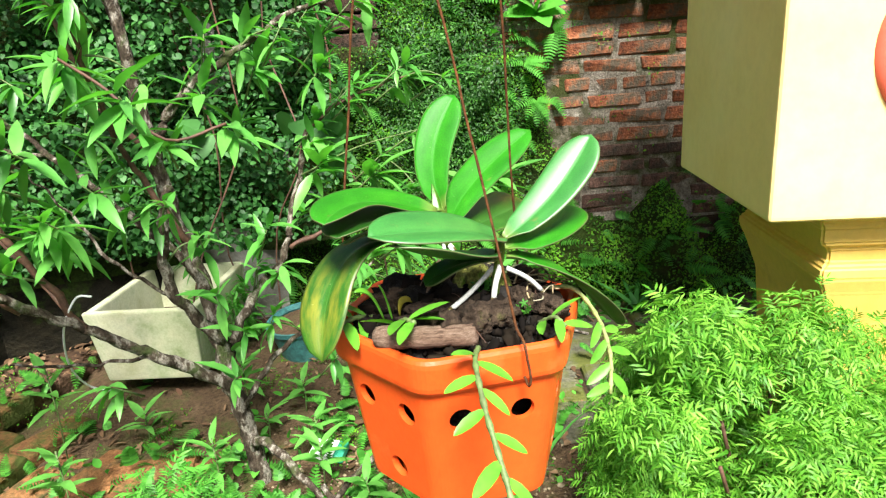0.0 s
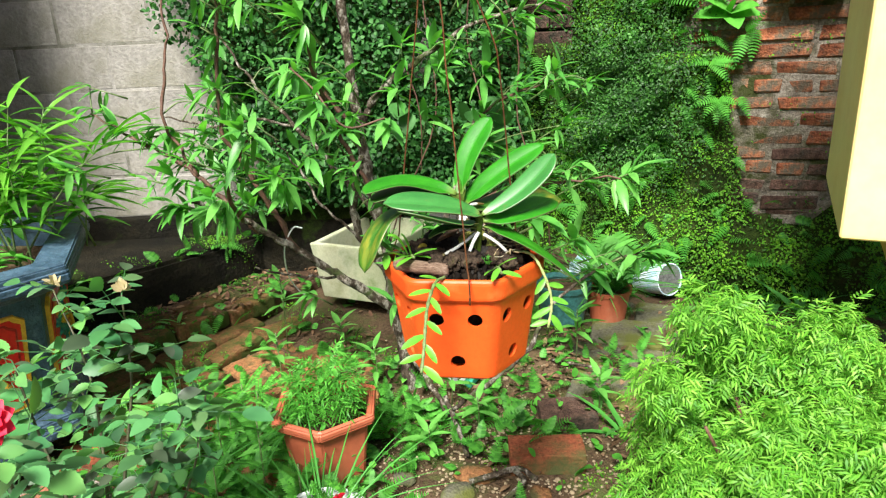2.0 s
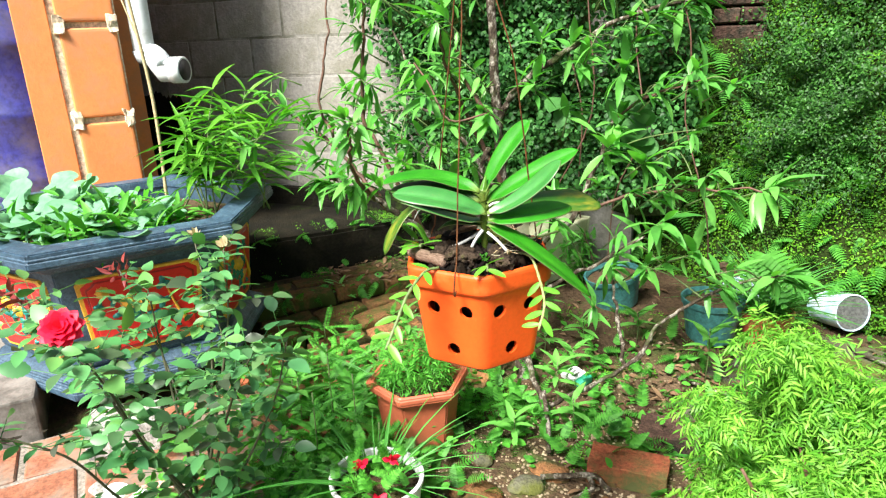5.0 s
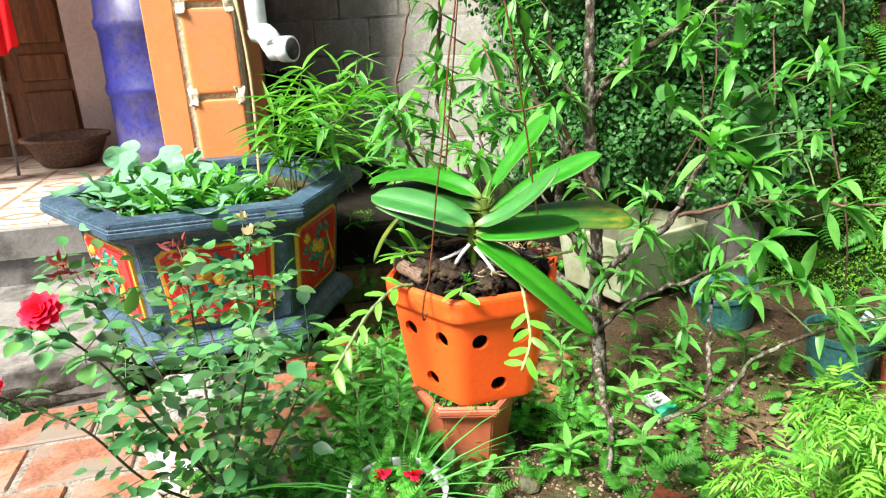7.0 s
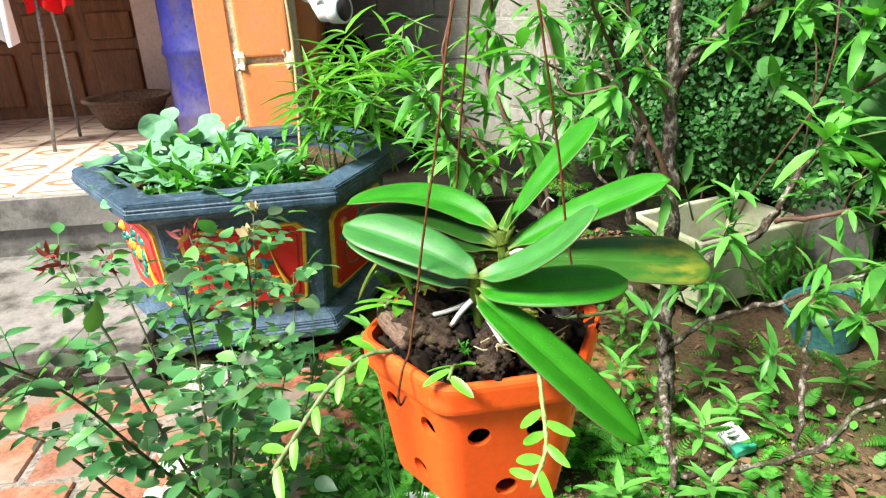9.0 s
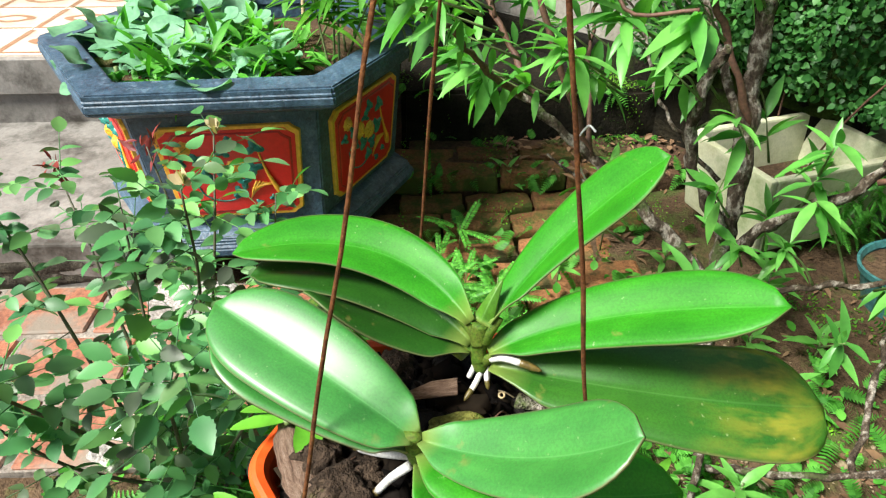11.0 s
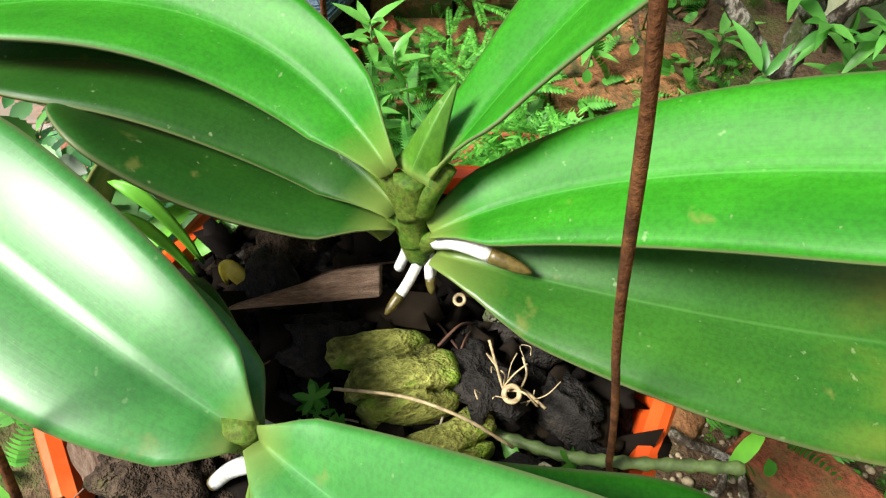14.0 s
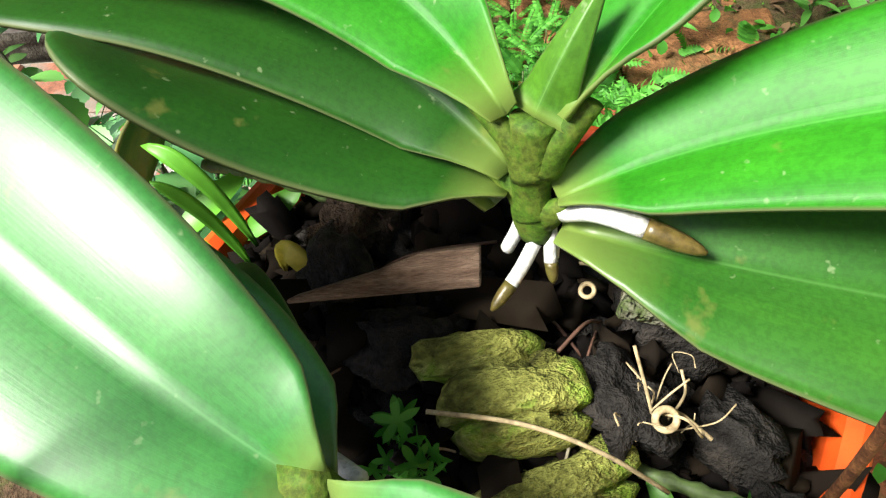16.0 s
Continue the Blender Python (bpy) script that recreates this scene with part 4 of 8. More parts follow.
def orchid(name, label, leaves, stem, roots, sheaths=()):
    o = empty(name, stem[0], label, "orchid", group="orchids in the pot")
    inv = o.matrix_world.inverted()
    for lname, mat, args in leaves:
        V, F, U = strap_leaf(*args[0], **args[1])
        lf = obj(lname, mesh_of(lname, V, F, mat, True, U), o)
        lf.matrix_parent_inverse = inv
    sp = spline(stem, 6)
    knot = [0.0032 + 0.0008 * i / len(sp) + 0.0006 * abs(math.sin(2.2 * math.pi * i / len(sp))) for i in range(len(sp))]
    ax, fan = Vector(stem[0]), Vector((0.62, 0.78, 0))

    def flatten(V):
        W = []
        for v in V:
            q = Vector(v) - ax
            W.append(tuple(ax + q + fan * q.dot(fan) * 0.28))
        return W
    V, F = tube(sp, knot, 20, 0.10)
    s = obj("stem", mesh_of("stem", flatten(V), F, M_CROWN), o)
    s.matrix_parent_inverse = inv
    for pts in sheaths:
        sp = spline(pts, 5)
        V, F = tube(sp, [0.0040 - 0.0024 * i / len(sp) for i in range(len(sp))], 16, 0.08)
        s = obj("sheath", mesh_of("sheath", flatten(V), F, M_CROWN), o)
        s.matrix_parent_inverse = inv
    for pts, r, tipn in roots:
        sp = spline(pts, 7)
        k = max(2, int(len(sp) * (1 - tipn)))
        V, F = tube(sp[:k + 1], [r] * (k + 1), 10, 0.12)
        ob = obj("aerial_root", mesh_of("aerial_root", V, F, M_ROOT), o, "silvery white aerial root")
        ob.matrix_parent_inverse = inv
        rest = sp[k:]
        V, F = tube(rest, [r * 1.02 * math.sqrt(max(0.05, 1 - (i / max(1, len(rest) - 1)) ** 2.5)) for i in range(len(rest))], 10)
        obj("root_tip", mesh_of("root_tip", V, F, M_ROOTTIP), ob, "olive root tip")
    return o


K1 = (-0.0165, 0.6490, 0.8810)
K2 = (0.041, 0.591, 0.864)
Z = (0, 0, 1)
orchid("moth_orchid", "moth orchid with broad glossy green leaves rooted in the pot", [
    ("leaf", L_ORCHID, ((K1, (-0.079, 0.606, 0.906), (-0.106, 0.522, 0.908), 0.046, (-0.05, -0.5, 0.86)), dict(fold=0.35, cup=0.2))),
    ("leaf", L_ORCHID_OLD_SHADED, (((-0.016, 0.650, 0.864), (-0.071, 0.603, 0.8885), (-0.098, 0.530, 0.894), 0.050, (-0.16, -0.58, 0.80)), dict(fold=0.3, cup=0.2))),
    ("leaf", L_ORCHID, (((-0.0085, 0.6590, 0.8825), (-0.016, 0.712, 0.930), (0.011, 0.752, 0.988), 0.0435, (-0.14, -0.85, 0.51)), dict(fold=0.35, cup=0.2))),
    ("leaf", L_ORCHID, (((-0.005, 0.657, 0.862), (0.025, 0.715, 0.896), (0.096, 0.768, 0.943), 0.046, (0, -0.58, 0.81)), dict(fold=0.28, cup=0.3))),
    ("leaf", L_ORCHID_YEL, (((-0.004, 0.658, 0.852), (0.063, 0.750, 0.854), (0.096, 0.832, 0.845), 0.072, (0.36, 0.01, 0.93)), dict(fold=0.15, cup=0.3))),
    ("leaf", L_ORCHID_OLD_SHADED, (((-0.016, 0.650, 0.858), (-0.056, 0.601, 0.874), (-0.078, 0.556, 0.889), 0.069, (-0.46, -0.61, 0.65)), dict(fold=0.2, cup=0.3))),
    ("leaf", L_ORCHID_YEL, (((-0.018, 0.646, 0.850), (-0.097, 0.592, 0.860), (-0.122, 0.528, 0.785), 0.056, (-0.3, -0.2, 1)), dict(fold=0.2, cup=0.3))),
    ("young_leaf", L_ORCHID_YOUNG, (((-0.0125, 0.6535, 0.882), (-0.0150, 0.6610, 0.8950), (-0.019, 0.671, 0.907), 0.0155, (0.55, -0.72, 0.42)), dict(fold=-0.75, cup=0.0, n=18, taper=True))),
], [(-0.008, 0.653, 0.846), (-0.010, 0.653, 0.856), (-0.0115, 0.6535, 0.868), (-0.0125, 0.654, 0.881)], [
    ([(-0.012, 0.651, 0.851), (-0.011, 0.649, 0.846), (-0.011, 0.646, 0.839)], 0.0018, 0.1),
    ([(-0.006, 0.652, 0.846), (-0.002, 0.646, 0.841), (0.003, 0.637, 0.836)], 0.0018, 0.35),
    ([(-0.008, 0.657, 0.849), (-0.003, 0.655, 0.844), (0.002, 0.654, 0.838)], 0.0017, 0.35),
    ([(-0.009, 0.656, 0.851), (-0.005, 0.6565, 0.845), (-0.002, 0.655, 0.836)], 0.0016, 0.3),
    ([(-0.004, 0.658, 0.858), (0.002, 0.663, 0.8625), (0.010, 0.671, 0.8625), (0.019, 0.681, 0.860)], 0.0025, 0.32),
], [[(-0.0105, 0.6530, 0.866), (-0.0135, 0.6510, 0.874), (-0.0212, 0.6458, 0.8830)], [(-0.0105, 0.6550, 0.868), (-0.0092, 0.6572, 0.876), (-0.0090, 0.6630, 0.8862)],
    [(-0.0090, 0.6530, 0.853), (-0.0125, 0.6515, 0.8585), (-0.0205, 0.6462, 0.8655)], [(-0.0090, 0.6545, 0.852), (-0.0065, 0.6560, 0.857), (-0.0020, 0.6612, 0.8640)]])
orchid("moth_orchid", "smaller moth orchid leaning over the pot rim, leaves bright green", [
    ("leaf", L_ORCHID_SHEEN, ((K2, (0.001, 0.556, 0.886), (-0.070, 0.506, 0.900), 0.058, (0.40, -0.06, 0.92)), dict(fold=0.3, cup=0.3))),
    ("leaf", L_ORCHID_SHEEN, (((0.040, 0.590, 0.852), (-0.003, 0.557, 0.862), (-0.045, 0.499, 0.892), 0.058, (0.01, 0.09, 1)), dict(fold=0.25, cup=0.3))),
    ("leaf", L_ORCHID_SHEEN, (((0.045, 0.594, 0.866), (0.096, 0.625, 0.898), (0.138, 0.650, 0.949), 0.046, (-0.37, -0.67, 0.64)), dict(fold=0.3, cup=0.25))),
    ("leaf", L_ORCHID, (((0.045, 0.594, 0.856), (0.092, 0.632, 0.864), (0.124, 0.700, 0.869), 0.055, (0.07, -0.38, 0.92)), dict(fold=0.2, cup=0.3))),
    ("leaf", L_ORCHID, (((0.046, 0.592, 0.848), (0.109, 0.616, 0.817), (0.177, 0.684, 0.734), 0.050, (0.29, -0.02, 0.96)), dict(fold=0.22, cup=0.3))),
    ("leaf", L_ORCHID_OLD_SHADED, (((0.036, 0.590, 0.846), (0.0, 0.575, 0.850), (-0.030, 0.562, 0.836), 0.036, Z), dict(fold=0.2, cup=0.3))),
], [(0.034, 0.600, 0.80), (0.037, 0.596, 0.83), (0.040, 0.592, 0.85), (0.041, 0.591, 0.868)], [
    ([(0.040, 0.588, 0.842), (0.034, 0.578, 0.828), (0.030, 0.568, 0.812)], 0.0026, 0.15),
    ([(0.046, 0.592, 0.838), (0.066, 0.594, 0.826), (0.084, 0.600, 0.806)], 0.0024, 0.2),
    ([(0.034, 0.596, 0.838), (0.010, 0.580, 0.820), (-0.014, 0.566, 0.806)], 0.0024, 0.2),
])


def chunk(name, c, size, rot, mat, label, category, group="", amt=0.12, seed=0.0, sub=3, grooves=0.0):
    """A rounded, uneven lump."""
    bm = bmesh.new()
    bmesh.ops.create_icosphere(bm, subdivisions=sub, radius=1.0)
    phase = {}
    for v in bm.verts:
        p = v.co.copy()
        phase[v.index] = p.x * 6 + noise.noise(p * 2) * 2
        k = 1 + amt * noise.noise(p * 1.7 + Vector((seed, 0, 0))) + amt * 0.5 * noise.noise(p * 5 + Vector((0, seed, 0))) + amt * 0.3 * noise.noise(p * 11 + Vector((seed, seed, 0)))
        if grooves:
            k -= grooves * max(0, math.sin(p.x * 6 + noise.noise(p * 2) * 2)) ** 6
        v.co = Vector([math.copysign(abs(q) ** 0.8, q) * s for q, s in zip(p * k, size)])
    bm.transform(pose(0, 0, 0, *rot))
    if grooves and mat is M_HUSK:
        # ribs between the grooves are parts of their own
        o = empty(name, c, label, category, group)
        ribs = {}
        for f in bm.faces:
            ribs.setdefault(math.floor((sum(phase[v.index] for v in f.verts) / len(f.verts) - math.pi / 2) / (2 * math.pi)), []).append(f)
        for key in sorted(ribs):
            idx = {}
            for f in ribs[key]:
                for v in f.verts:
                    idx.setdefault(v.index, len(idx))
            bm.verts.ensure_lookup_table()
            V = [tuple(bm.verts[i].co) for i in idx]
            F = [tuple(idx[v.index] for v in f.verts) for f in ribs[key]]
            obj("husk_rib", mesh_of("husk_rib", V, F, mat), o)
        bm.free()
        return o
    me = bpy.data.meshes.new(name)
    bm.to_mesh(me)
    bm.free()
    me.materials.append(mat)
    me.polygons.foreach_set("use_smooth", [True] * len(me.polygons))
    ob = obj(name, me, None, label, category, group)
    ob.location = c
    return ob


def pot_medium():
    V, F = [], []
    n = 44
    for j in range(n + 1):
        for i in range(n + 1):
            x, y = (i / n - 0.5) * 0.23, (j / n - 0.5) * 0.23
            r = math.hypot(x, y)
            k = min(1.0, 0.107 / max(r, 1e-6))
            x, y = x * k, y * k
            z = 0.778 + 0.030 * max(0, 1 - (r / 0.105) ** 2) + noise.noise(Vector((x * 60, y * 60, 0))) * 0.007 + noise.noise(Vector((x * 170, y * 170, 3))) * 0.003
            V.append((POT_C.x + x, POT_C.y + y, z))
    F = [(j * (n + 1) + i, j * (n + 1) + i + 1, (j + 1) * (n + 1) + i + 1, (j + 1) * (n + 1) + i) for j in range(n) for i in range(n)]
    me = bpy.data.meshes.new("potting_bark")
    bm = bmesh.new()
    bm.from_mesh(mesh_of("t", V, F, M_CHAR))
    bmesh.ops.remove_doubles(bm, verts=bm.verts[:], dist=0.0006)
    core = bmesh.ops.create_cone(bm, cap_ends=True, segments=24, radius1=0.068, radius2=0.082, depth=0.14)["verts"]
    bmesh.ops.translate(bm, verts=core, vec=(POT_C.x, POT_C.y, 0.709))
    bm.to_mesh(me)
    bm.free()
    me.materials.append(M_CHAR)
    me.polygons.foreach_set("use_smooth", [True] * len(me.polygons))
    obj("potting_bark", me, None, "dark damp charcoal and bark filling the orchid pot", "potting mix", kind="stuff")


pot_medium()


def pot_chips():
    """Bark and charcoal chips that fill the pot up to its rim."""
    rng = np.random.default_rng(15)
    bm = bmesh.new()
    bmesh.ops.create_cube(bm, size=1.5)
    bmesh.ops.subdivide_edges(bm, edges=bm.edges[:], cuts=1, use_grid_fill=True)
    for v in bm.verts:
        v.co *= 1 + 0.55 * noise.noise(v.co * 1.6)
    T = (np.array([tuple(v.co) for v in bm.verts]), [tuple(v.index for v in f.verts) for f in bm.faces])
    bm.free()
    n = 700
    a, r = rng.uniform(0, 2 * math.pi, n), 0.104 * np.sqrt(rng.uniform(0, 1, n))
    x, y = r * np.cos(a), r * np.sin(a)
    z = 0.778 + 0.030 * np.maximum(0, 1 - (r / 0.105) ** 2) + rng.uniform(-0.002, 0.005, n)
    s = rng.uniform(0.0014, 0.0046, n) * (1 + 1.2 * (rng.uniform(size=n) > 0.9))
    A = frames(unit(n), unit(n), s)
    A[:, :, 1] *= rng.uniform(1.0, 3.2, n)[:, None]
    obj("bark_chips", bulk("bark_chips", [scatter(T, A, np.stack([POT_C.x + x, POT_C.y + y, z], 1))], M_CHIP), None, "loose dark bark and charcoal chips in the orchid pot", "bark chips", kind="stuff")
    for k in range(18):
        a = rng.uniform(0, 6.28)
        p = np.array((POT_C.x + 0.07 * math.cos(a) * rng.uniform(.3, 1), POT_C.y + 0.07 * math.sin(a) * rng.uniform(.3, 1), 0.806))
        d = rng.normal(size=3) * np.array((0.02, 0.02, 0.004))
        V, F = tube(spline([tuple(p), tuple(p + d * .6 + np.array((0, 0, .006))), tuple(p + d * 1.4)], 5), rng.uniform(0.0003, 0.0007), 5)
        obj("dry_root", mesh_of("dry_root", V, F, M_STRAW if k % 4 == 0 else M_TWIG), None, "thin dry root lying on the potting bark", "root", "dry roots")


pot_chips()
chunk("coconut_husk", (0.0195, 0.637, 0.813), (0.0140, 0.0205, 0.0150), (0, 14, -12), M_HUSK, "mossy green piece of coconut husk among the orchid roots", "husk", "husk pieces", 0.12, 1.0, 4, 0.32)
chunk("coconut_husk", (0.042, 0.638, 0.802), (0.0125, 0.025, 0.014), (4, 12, 6), M_HUSK, "mossy green piece of coconut husk among the orchid roots", "husk", "husk pieces", 0.10, 2.0, 4, 0.30)
chunk("coconut_husk", (0.003, 0.632, 0.812), (0.0075, 0.0195, 0.014), (0, 10, -14), M_HUSK, "dark mossy strip of coconut husk behind the larger piece", "husk", "husk pieces", 0.14, 5.0, 3, 0.20)

for k, (x, y, z, sx, sy, sz, rz) in enumerate(((-0.028, 0.570, 0.803, 0.034, 0.014, 0.012, 40), (0.062, 0.600, 0.804, 0.020, 0.012, 0.012, 70), (0.084, 0.585, 0.800, 0.022, 0.014, 0.010, 120), (0.070, 0.655, 0.803, 0.016, 0.012, 0.012, 20), (-0.010, 0.545, 0.804, 0.016, 0.012, 0.010, 80), (0.012, 0.556, 0.806, 0.026, 0.012, 0.014, 100), (0.030, 0.560, 0.806, 0.020, 0.013, 0.014, 20), (-0.062, 0.612, 0.800, 0.026, 0.016, 0.012, 140))):
    chunk("bark_lump", (x, y, z), (sx, sy, sz), (10 * k, 6, rz), M_POTBARK, "rough knobbly brown bark lump in the orchid pot", "bark", "bark lumps", 0.55, 4.0 + k, 4, 0.25)
for k, (x, y, z, s, rz) in enumerate(((0.027, 0.663, 0.812, 0.011, 20), (0.066, 0.664, 0.803, 0.012, 60), (0.012, 0.600, 0.800, 0.012, 10), (-0.008, 0.612, 0.810, 0.012, 80), (0.044, 0.690, 0.800, 0.010, 30),
                                       (0.066, 0.688, 0.797, 0.009, 0), (0.010, 0.690, 0.806, 0.012, 50), (0.045, 0.605, 0.803, 0.010, 15), (-0.04, 0.60, 0.806, 0.013, 0), (-0.06, 0.66, 0.80, 0.015, 40), (0.072, 0.62, 0.80, 0.012, 5))):
    chunk("charcoal_lump", (x, y, z), (s * 1.3, s, s * 0.8), (12 * k, 5, rz), M_CHAR, "black charcoal lump in the orchid pot", "charcoal", "charcoal lumps", 0.75, 10.0 + k, 3, 0.18)


def wood_wedge():
    """A wedge-shaped offcut that lies on the husk, its sawn side up."""
    prof = [(-0.028, 0.0), (0.026, -0.0005), (0.027, 0.0105), (0.010, 0.0100), (-0.003, 0.0062), (-0.028, 0.0012)]
    n, t = len(prof), 0.011
    V = [(x, y, 0) for x, y in prof] + [(x, y, -t) for x, y in prof]
    F = [tuple(range(n)), tuple(reversed(range(n, 2 * n)))] + [(i, n + i, n + (i + 1) % n, (i + 1) % n) for i in range(n)]
    bm = bmesh.new()
    bm.from_mesh(mesh_of("wedge", V, F, M_WOODCUT, False))
    bmesh.ops.recalc_face_normals(bm, faces=bm.faces[:])
    bmesh.ops.bevel(bm, geom=bm.edges[:], offset=0.0005, segments=1, affect="EDGES")
    ob = part("wood_offcut", bm, M_WOODCUT, None)
    x = Vector((0.26, 0.965, 0.03)).normalized()
    z = Vector((0.62, -0.16, 0.77))
    z = (z - x * z.dot(x)).normalized()
    y = z.cross(x)
    m = Matrix((x, y, z)).transposed().to_4x4()
    m.translation = (-0.016, 0.613, 0.8285)
    ob.matrix_world = m
    tagged(ob, "weathered brown wooden wedge lying in the orchid pot", "wood offcut")


wood_wedge()


def charred_stick():
    V, F = tube(spline([(-0.075, 0.545, 0.797), (-0.045, 0.533, 0.800), (-0.012, 0.530, 0.801), (0.012, 0.535, 0.798)], 5), [0.009, 0.0105, 0.0105, 0.010, 0.0105] * 3 + [0.008], 9, 0.3)
    obj("wood_stick", mesh_of("wood_stick", V, F, M_WOODCUT), None, "short brown stick with a charred end on the pot rim", "stick")


charred_stick()


def straw(pts, r=0.0009):
    V, F = tube(spline(pts, 6), r, 6)
    obj("straw", mesh_of("straw", V, F, M_STRAW), None, "thin dry straw lying on the husk", "straw", "straws")


straw([(0.022, 0.614, 0.834), (0.032, 0.634, 0.8335), (0.042, 0.650, 0.826), (0.052, 0.664, 0.812)], 0.0006)
straw([(0.036, 0.668, 0.815), (0.031, 0.667, 0.824), (0.022, 0.667, 0.832)], 0.0005)
straw([(0.036, 0.672, 0.812), (0.034, 0.676, 0.822), (0.030, 0.676, 0.828)], 0.0004)
straw([(0.032, 0.668, 0.812), (0.040, 0.672, 0.824), (0.044, 0.676, 0.818)], 0.0004)


def root_ring(c, r, tilt):
    V, F = [], []
    for i in range(20):
        a = 2 * math.pi * i / 20
        for k in range(8):
            b = 2 * math.pi * k / 8
            q = r + r * 0.36 * math.cos(b)
            V.append((q * math.cos(a), q * math.sin(a), r * 0.5 * math.sin(b)))
    for i in range(20):
        for k in range(8):
            F.append((i * 8 + k, ((i + 1) % 20) * 8 + k, ((i + 1) % 20) * 8 + (k + 1) % 8, i * 8 + (k + 1) % 8))
    ob = obj("cut_root", mesh_of("cut_root", V, F, M_STRAW), None, "hollow cut end of a dry orchid root", "root", "cut roots")
    ob.matrix_world = pose(*c, *tilt)


root_ring((0.002, 0.664, 0.829), 0.0018, (10, 35, 0))
root_ring((0.038, 0.669, 0.821), 0.0026, (10, 35, 0))


M_PALECANE = surface("pale_cane", [(0.20, 0.30, 0.07), (0.32, 0.40, 0.13), (0.40, 0.42, 0.20)], 60, 300, 0.6, 0.3, 0.001)


def cane(name, pts, r, leaf_len, pairs, label, mat=M_STEM, first=0.18):
    """A jointed dendrobium cane with paired oval leaves."""
    o = empty(name, pts[0], label, "orchid", group="dendrobium canes")
    inv = o.matrix_world.inverted()
    sp = spline(pts, 8)
    rad = [r * (1 + 0.22 * math.cos(i * 2.1)) for i in range(len(sp))]
    V, F = tube(sp, rad, 9)
    s = obj("cane", mesh_of("cane", V, F, mat), o)
    s.matrix_parent_inverse = inv
    S = np.array(sp)
    side = 1
    for k in range(pairs):
        t = first + (0.98 - first) * k / max(1, pairs - 1)
        i = int(t * (len(sp) - 2))
        tan = S[i + 1] - S[i]
        tan /= np.linalg.norm(tan)
        sv = np.cross(tan, (0.25, -0.55, 0.8))
        sv /= np.linalg.norm(sv)
        d = sv * side * RNG.uniform(0.55, 0.95) + tan * RNG.uniform(0.35, 0.8) + np.array((0, 0, 0.05)) + 0.18 * unit(1)[0]
        side = -side
        V, F, per, cnt = scatter(T_DENDRO, frames([d], [np.cross(sv, tan) + np.array((0, 0, 0.5))], [leaf_len * RNG.uniform(0.85, 1.1)]), [S[i]])
        lf = obj("leaf", mesh_of("leaf", V, F, L_DENDRO), o)
        lf.matrix_parent_inverse = inv
    return o


T_DENDRO = blade_template([0, .12, .35, .6, .82, .94, 1], [.02, .10, .155, .155, .11, .06, .005], 0.12, 0.3)
cane("dendrobium_cane", [(0.012, 0.515, 0.795), (0.008, 0.490, 0.795), (0.012, 0.450, 0.775), (0.022, 0.412, 0.742), (0.028, 0.385, 0.715)], 0.0024, 0.033, 10, "green dendrobium cane with paired leaves hanging over the pot rim")
cane("dendrobium_cane", [(0.080, 0.618, 0.806), (0.112, 0.612, 0.806), (0.134, 0.604, 0.778), (0.146, 0.600, 0.740), (0.144, 0.588, 0.702)], 0.0021, 0.031, 7, "pale green dendrobium cane hanging down beside the pot", M_PALECANE, 0.56)
cane("dendrobium_cane", [(0.030, 0.652, 0.797), (0.046, 0.666, 0.803), (0.059, 0.681, 0.806), (0.068, 0.697, 0.808), (0.076, 0.714, 0.810), (0.084, 0.731, 0.812)], 0.0021, 0.020, 2, "bare green dendrobium cane lying across the pot rim")
cane("dendrobium_cane", [(0.070, 0.560, 0.795), (0.082, 0.545, 0.806), (0.090, 0.536, 0.800)], 0.0018, 0.034, 4, "short dendrobium shoot with drooping leaves on the pot rim")
cane("dendrobium_cane", [(-0.060, 0.570, 0.795), (-0.050, 0.545, 0.812), (-0.040, 0.530, 0.815)], 0.0022, 0.042, 5, "short dendrobium shoot between orchid leaves")
cane("dendrobium_cane", [(-0.085, 0.610, 0.790), (-0.10, 0.585, 0.800), (-0.118, 0.560, 0.800)], 0.0024, 0.036, 5, "short dendrobium shoot at the pot rim")


def lobed_template():
    """A small stalked leaf with five rounded lobes."""
    V, F = [(0, 0, 0), (0.02, 0.30, 0.03), (-0.02, 0.30, 0.03), (0, 0.55, 0.03)], [(0, 1, 2)]
    n = 40
    for i in range(n):
        a = 2 * math.pi * i / n
        r = (0.30 + 0.17 * math.cos(5 * a)) * (1.0 + 0.06 * math.cos(15 * a))
        V.append((r * math.sin(a), 0.55 + r * math.cos(a) * 0.95, 0.03 - 0.25 * r * r))
    for i in range(n):
        F.append((3, 4 + i, 4 + (i + 1) % n))
    return np.array(V), F


def straggly_roots():
    """Fine pale rootlets that stand up round the cut root."""
    rng = np.random.default_rng(29)
    for k in range(10):
        p = np.array((0.034, 0.668, 0.813)) + rng.normal(size=3) * np.array((.004, .005, .002))
        d = rng.normal(size=3) * np.array((.0035, .0045, .003)) + np.array((-.001, .001, .009))
        V, F = tube(spline([tuple(p), tuple(p + d * .5 + rng.normal(size=3) * .002), tuple(p + d), tuple(p + d * 1.25 + rng.normal(size=3) * .0025)], 4), rng.uniform(.00015, .00030), 5)
        obj("rootlet", mesh_of("rootlet", V, F, M_STRAW), None, "fine pale dry rootlet in the orchid pot", "root", "dry rootlets")


straggly_roots()


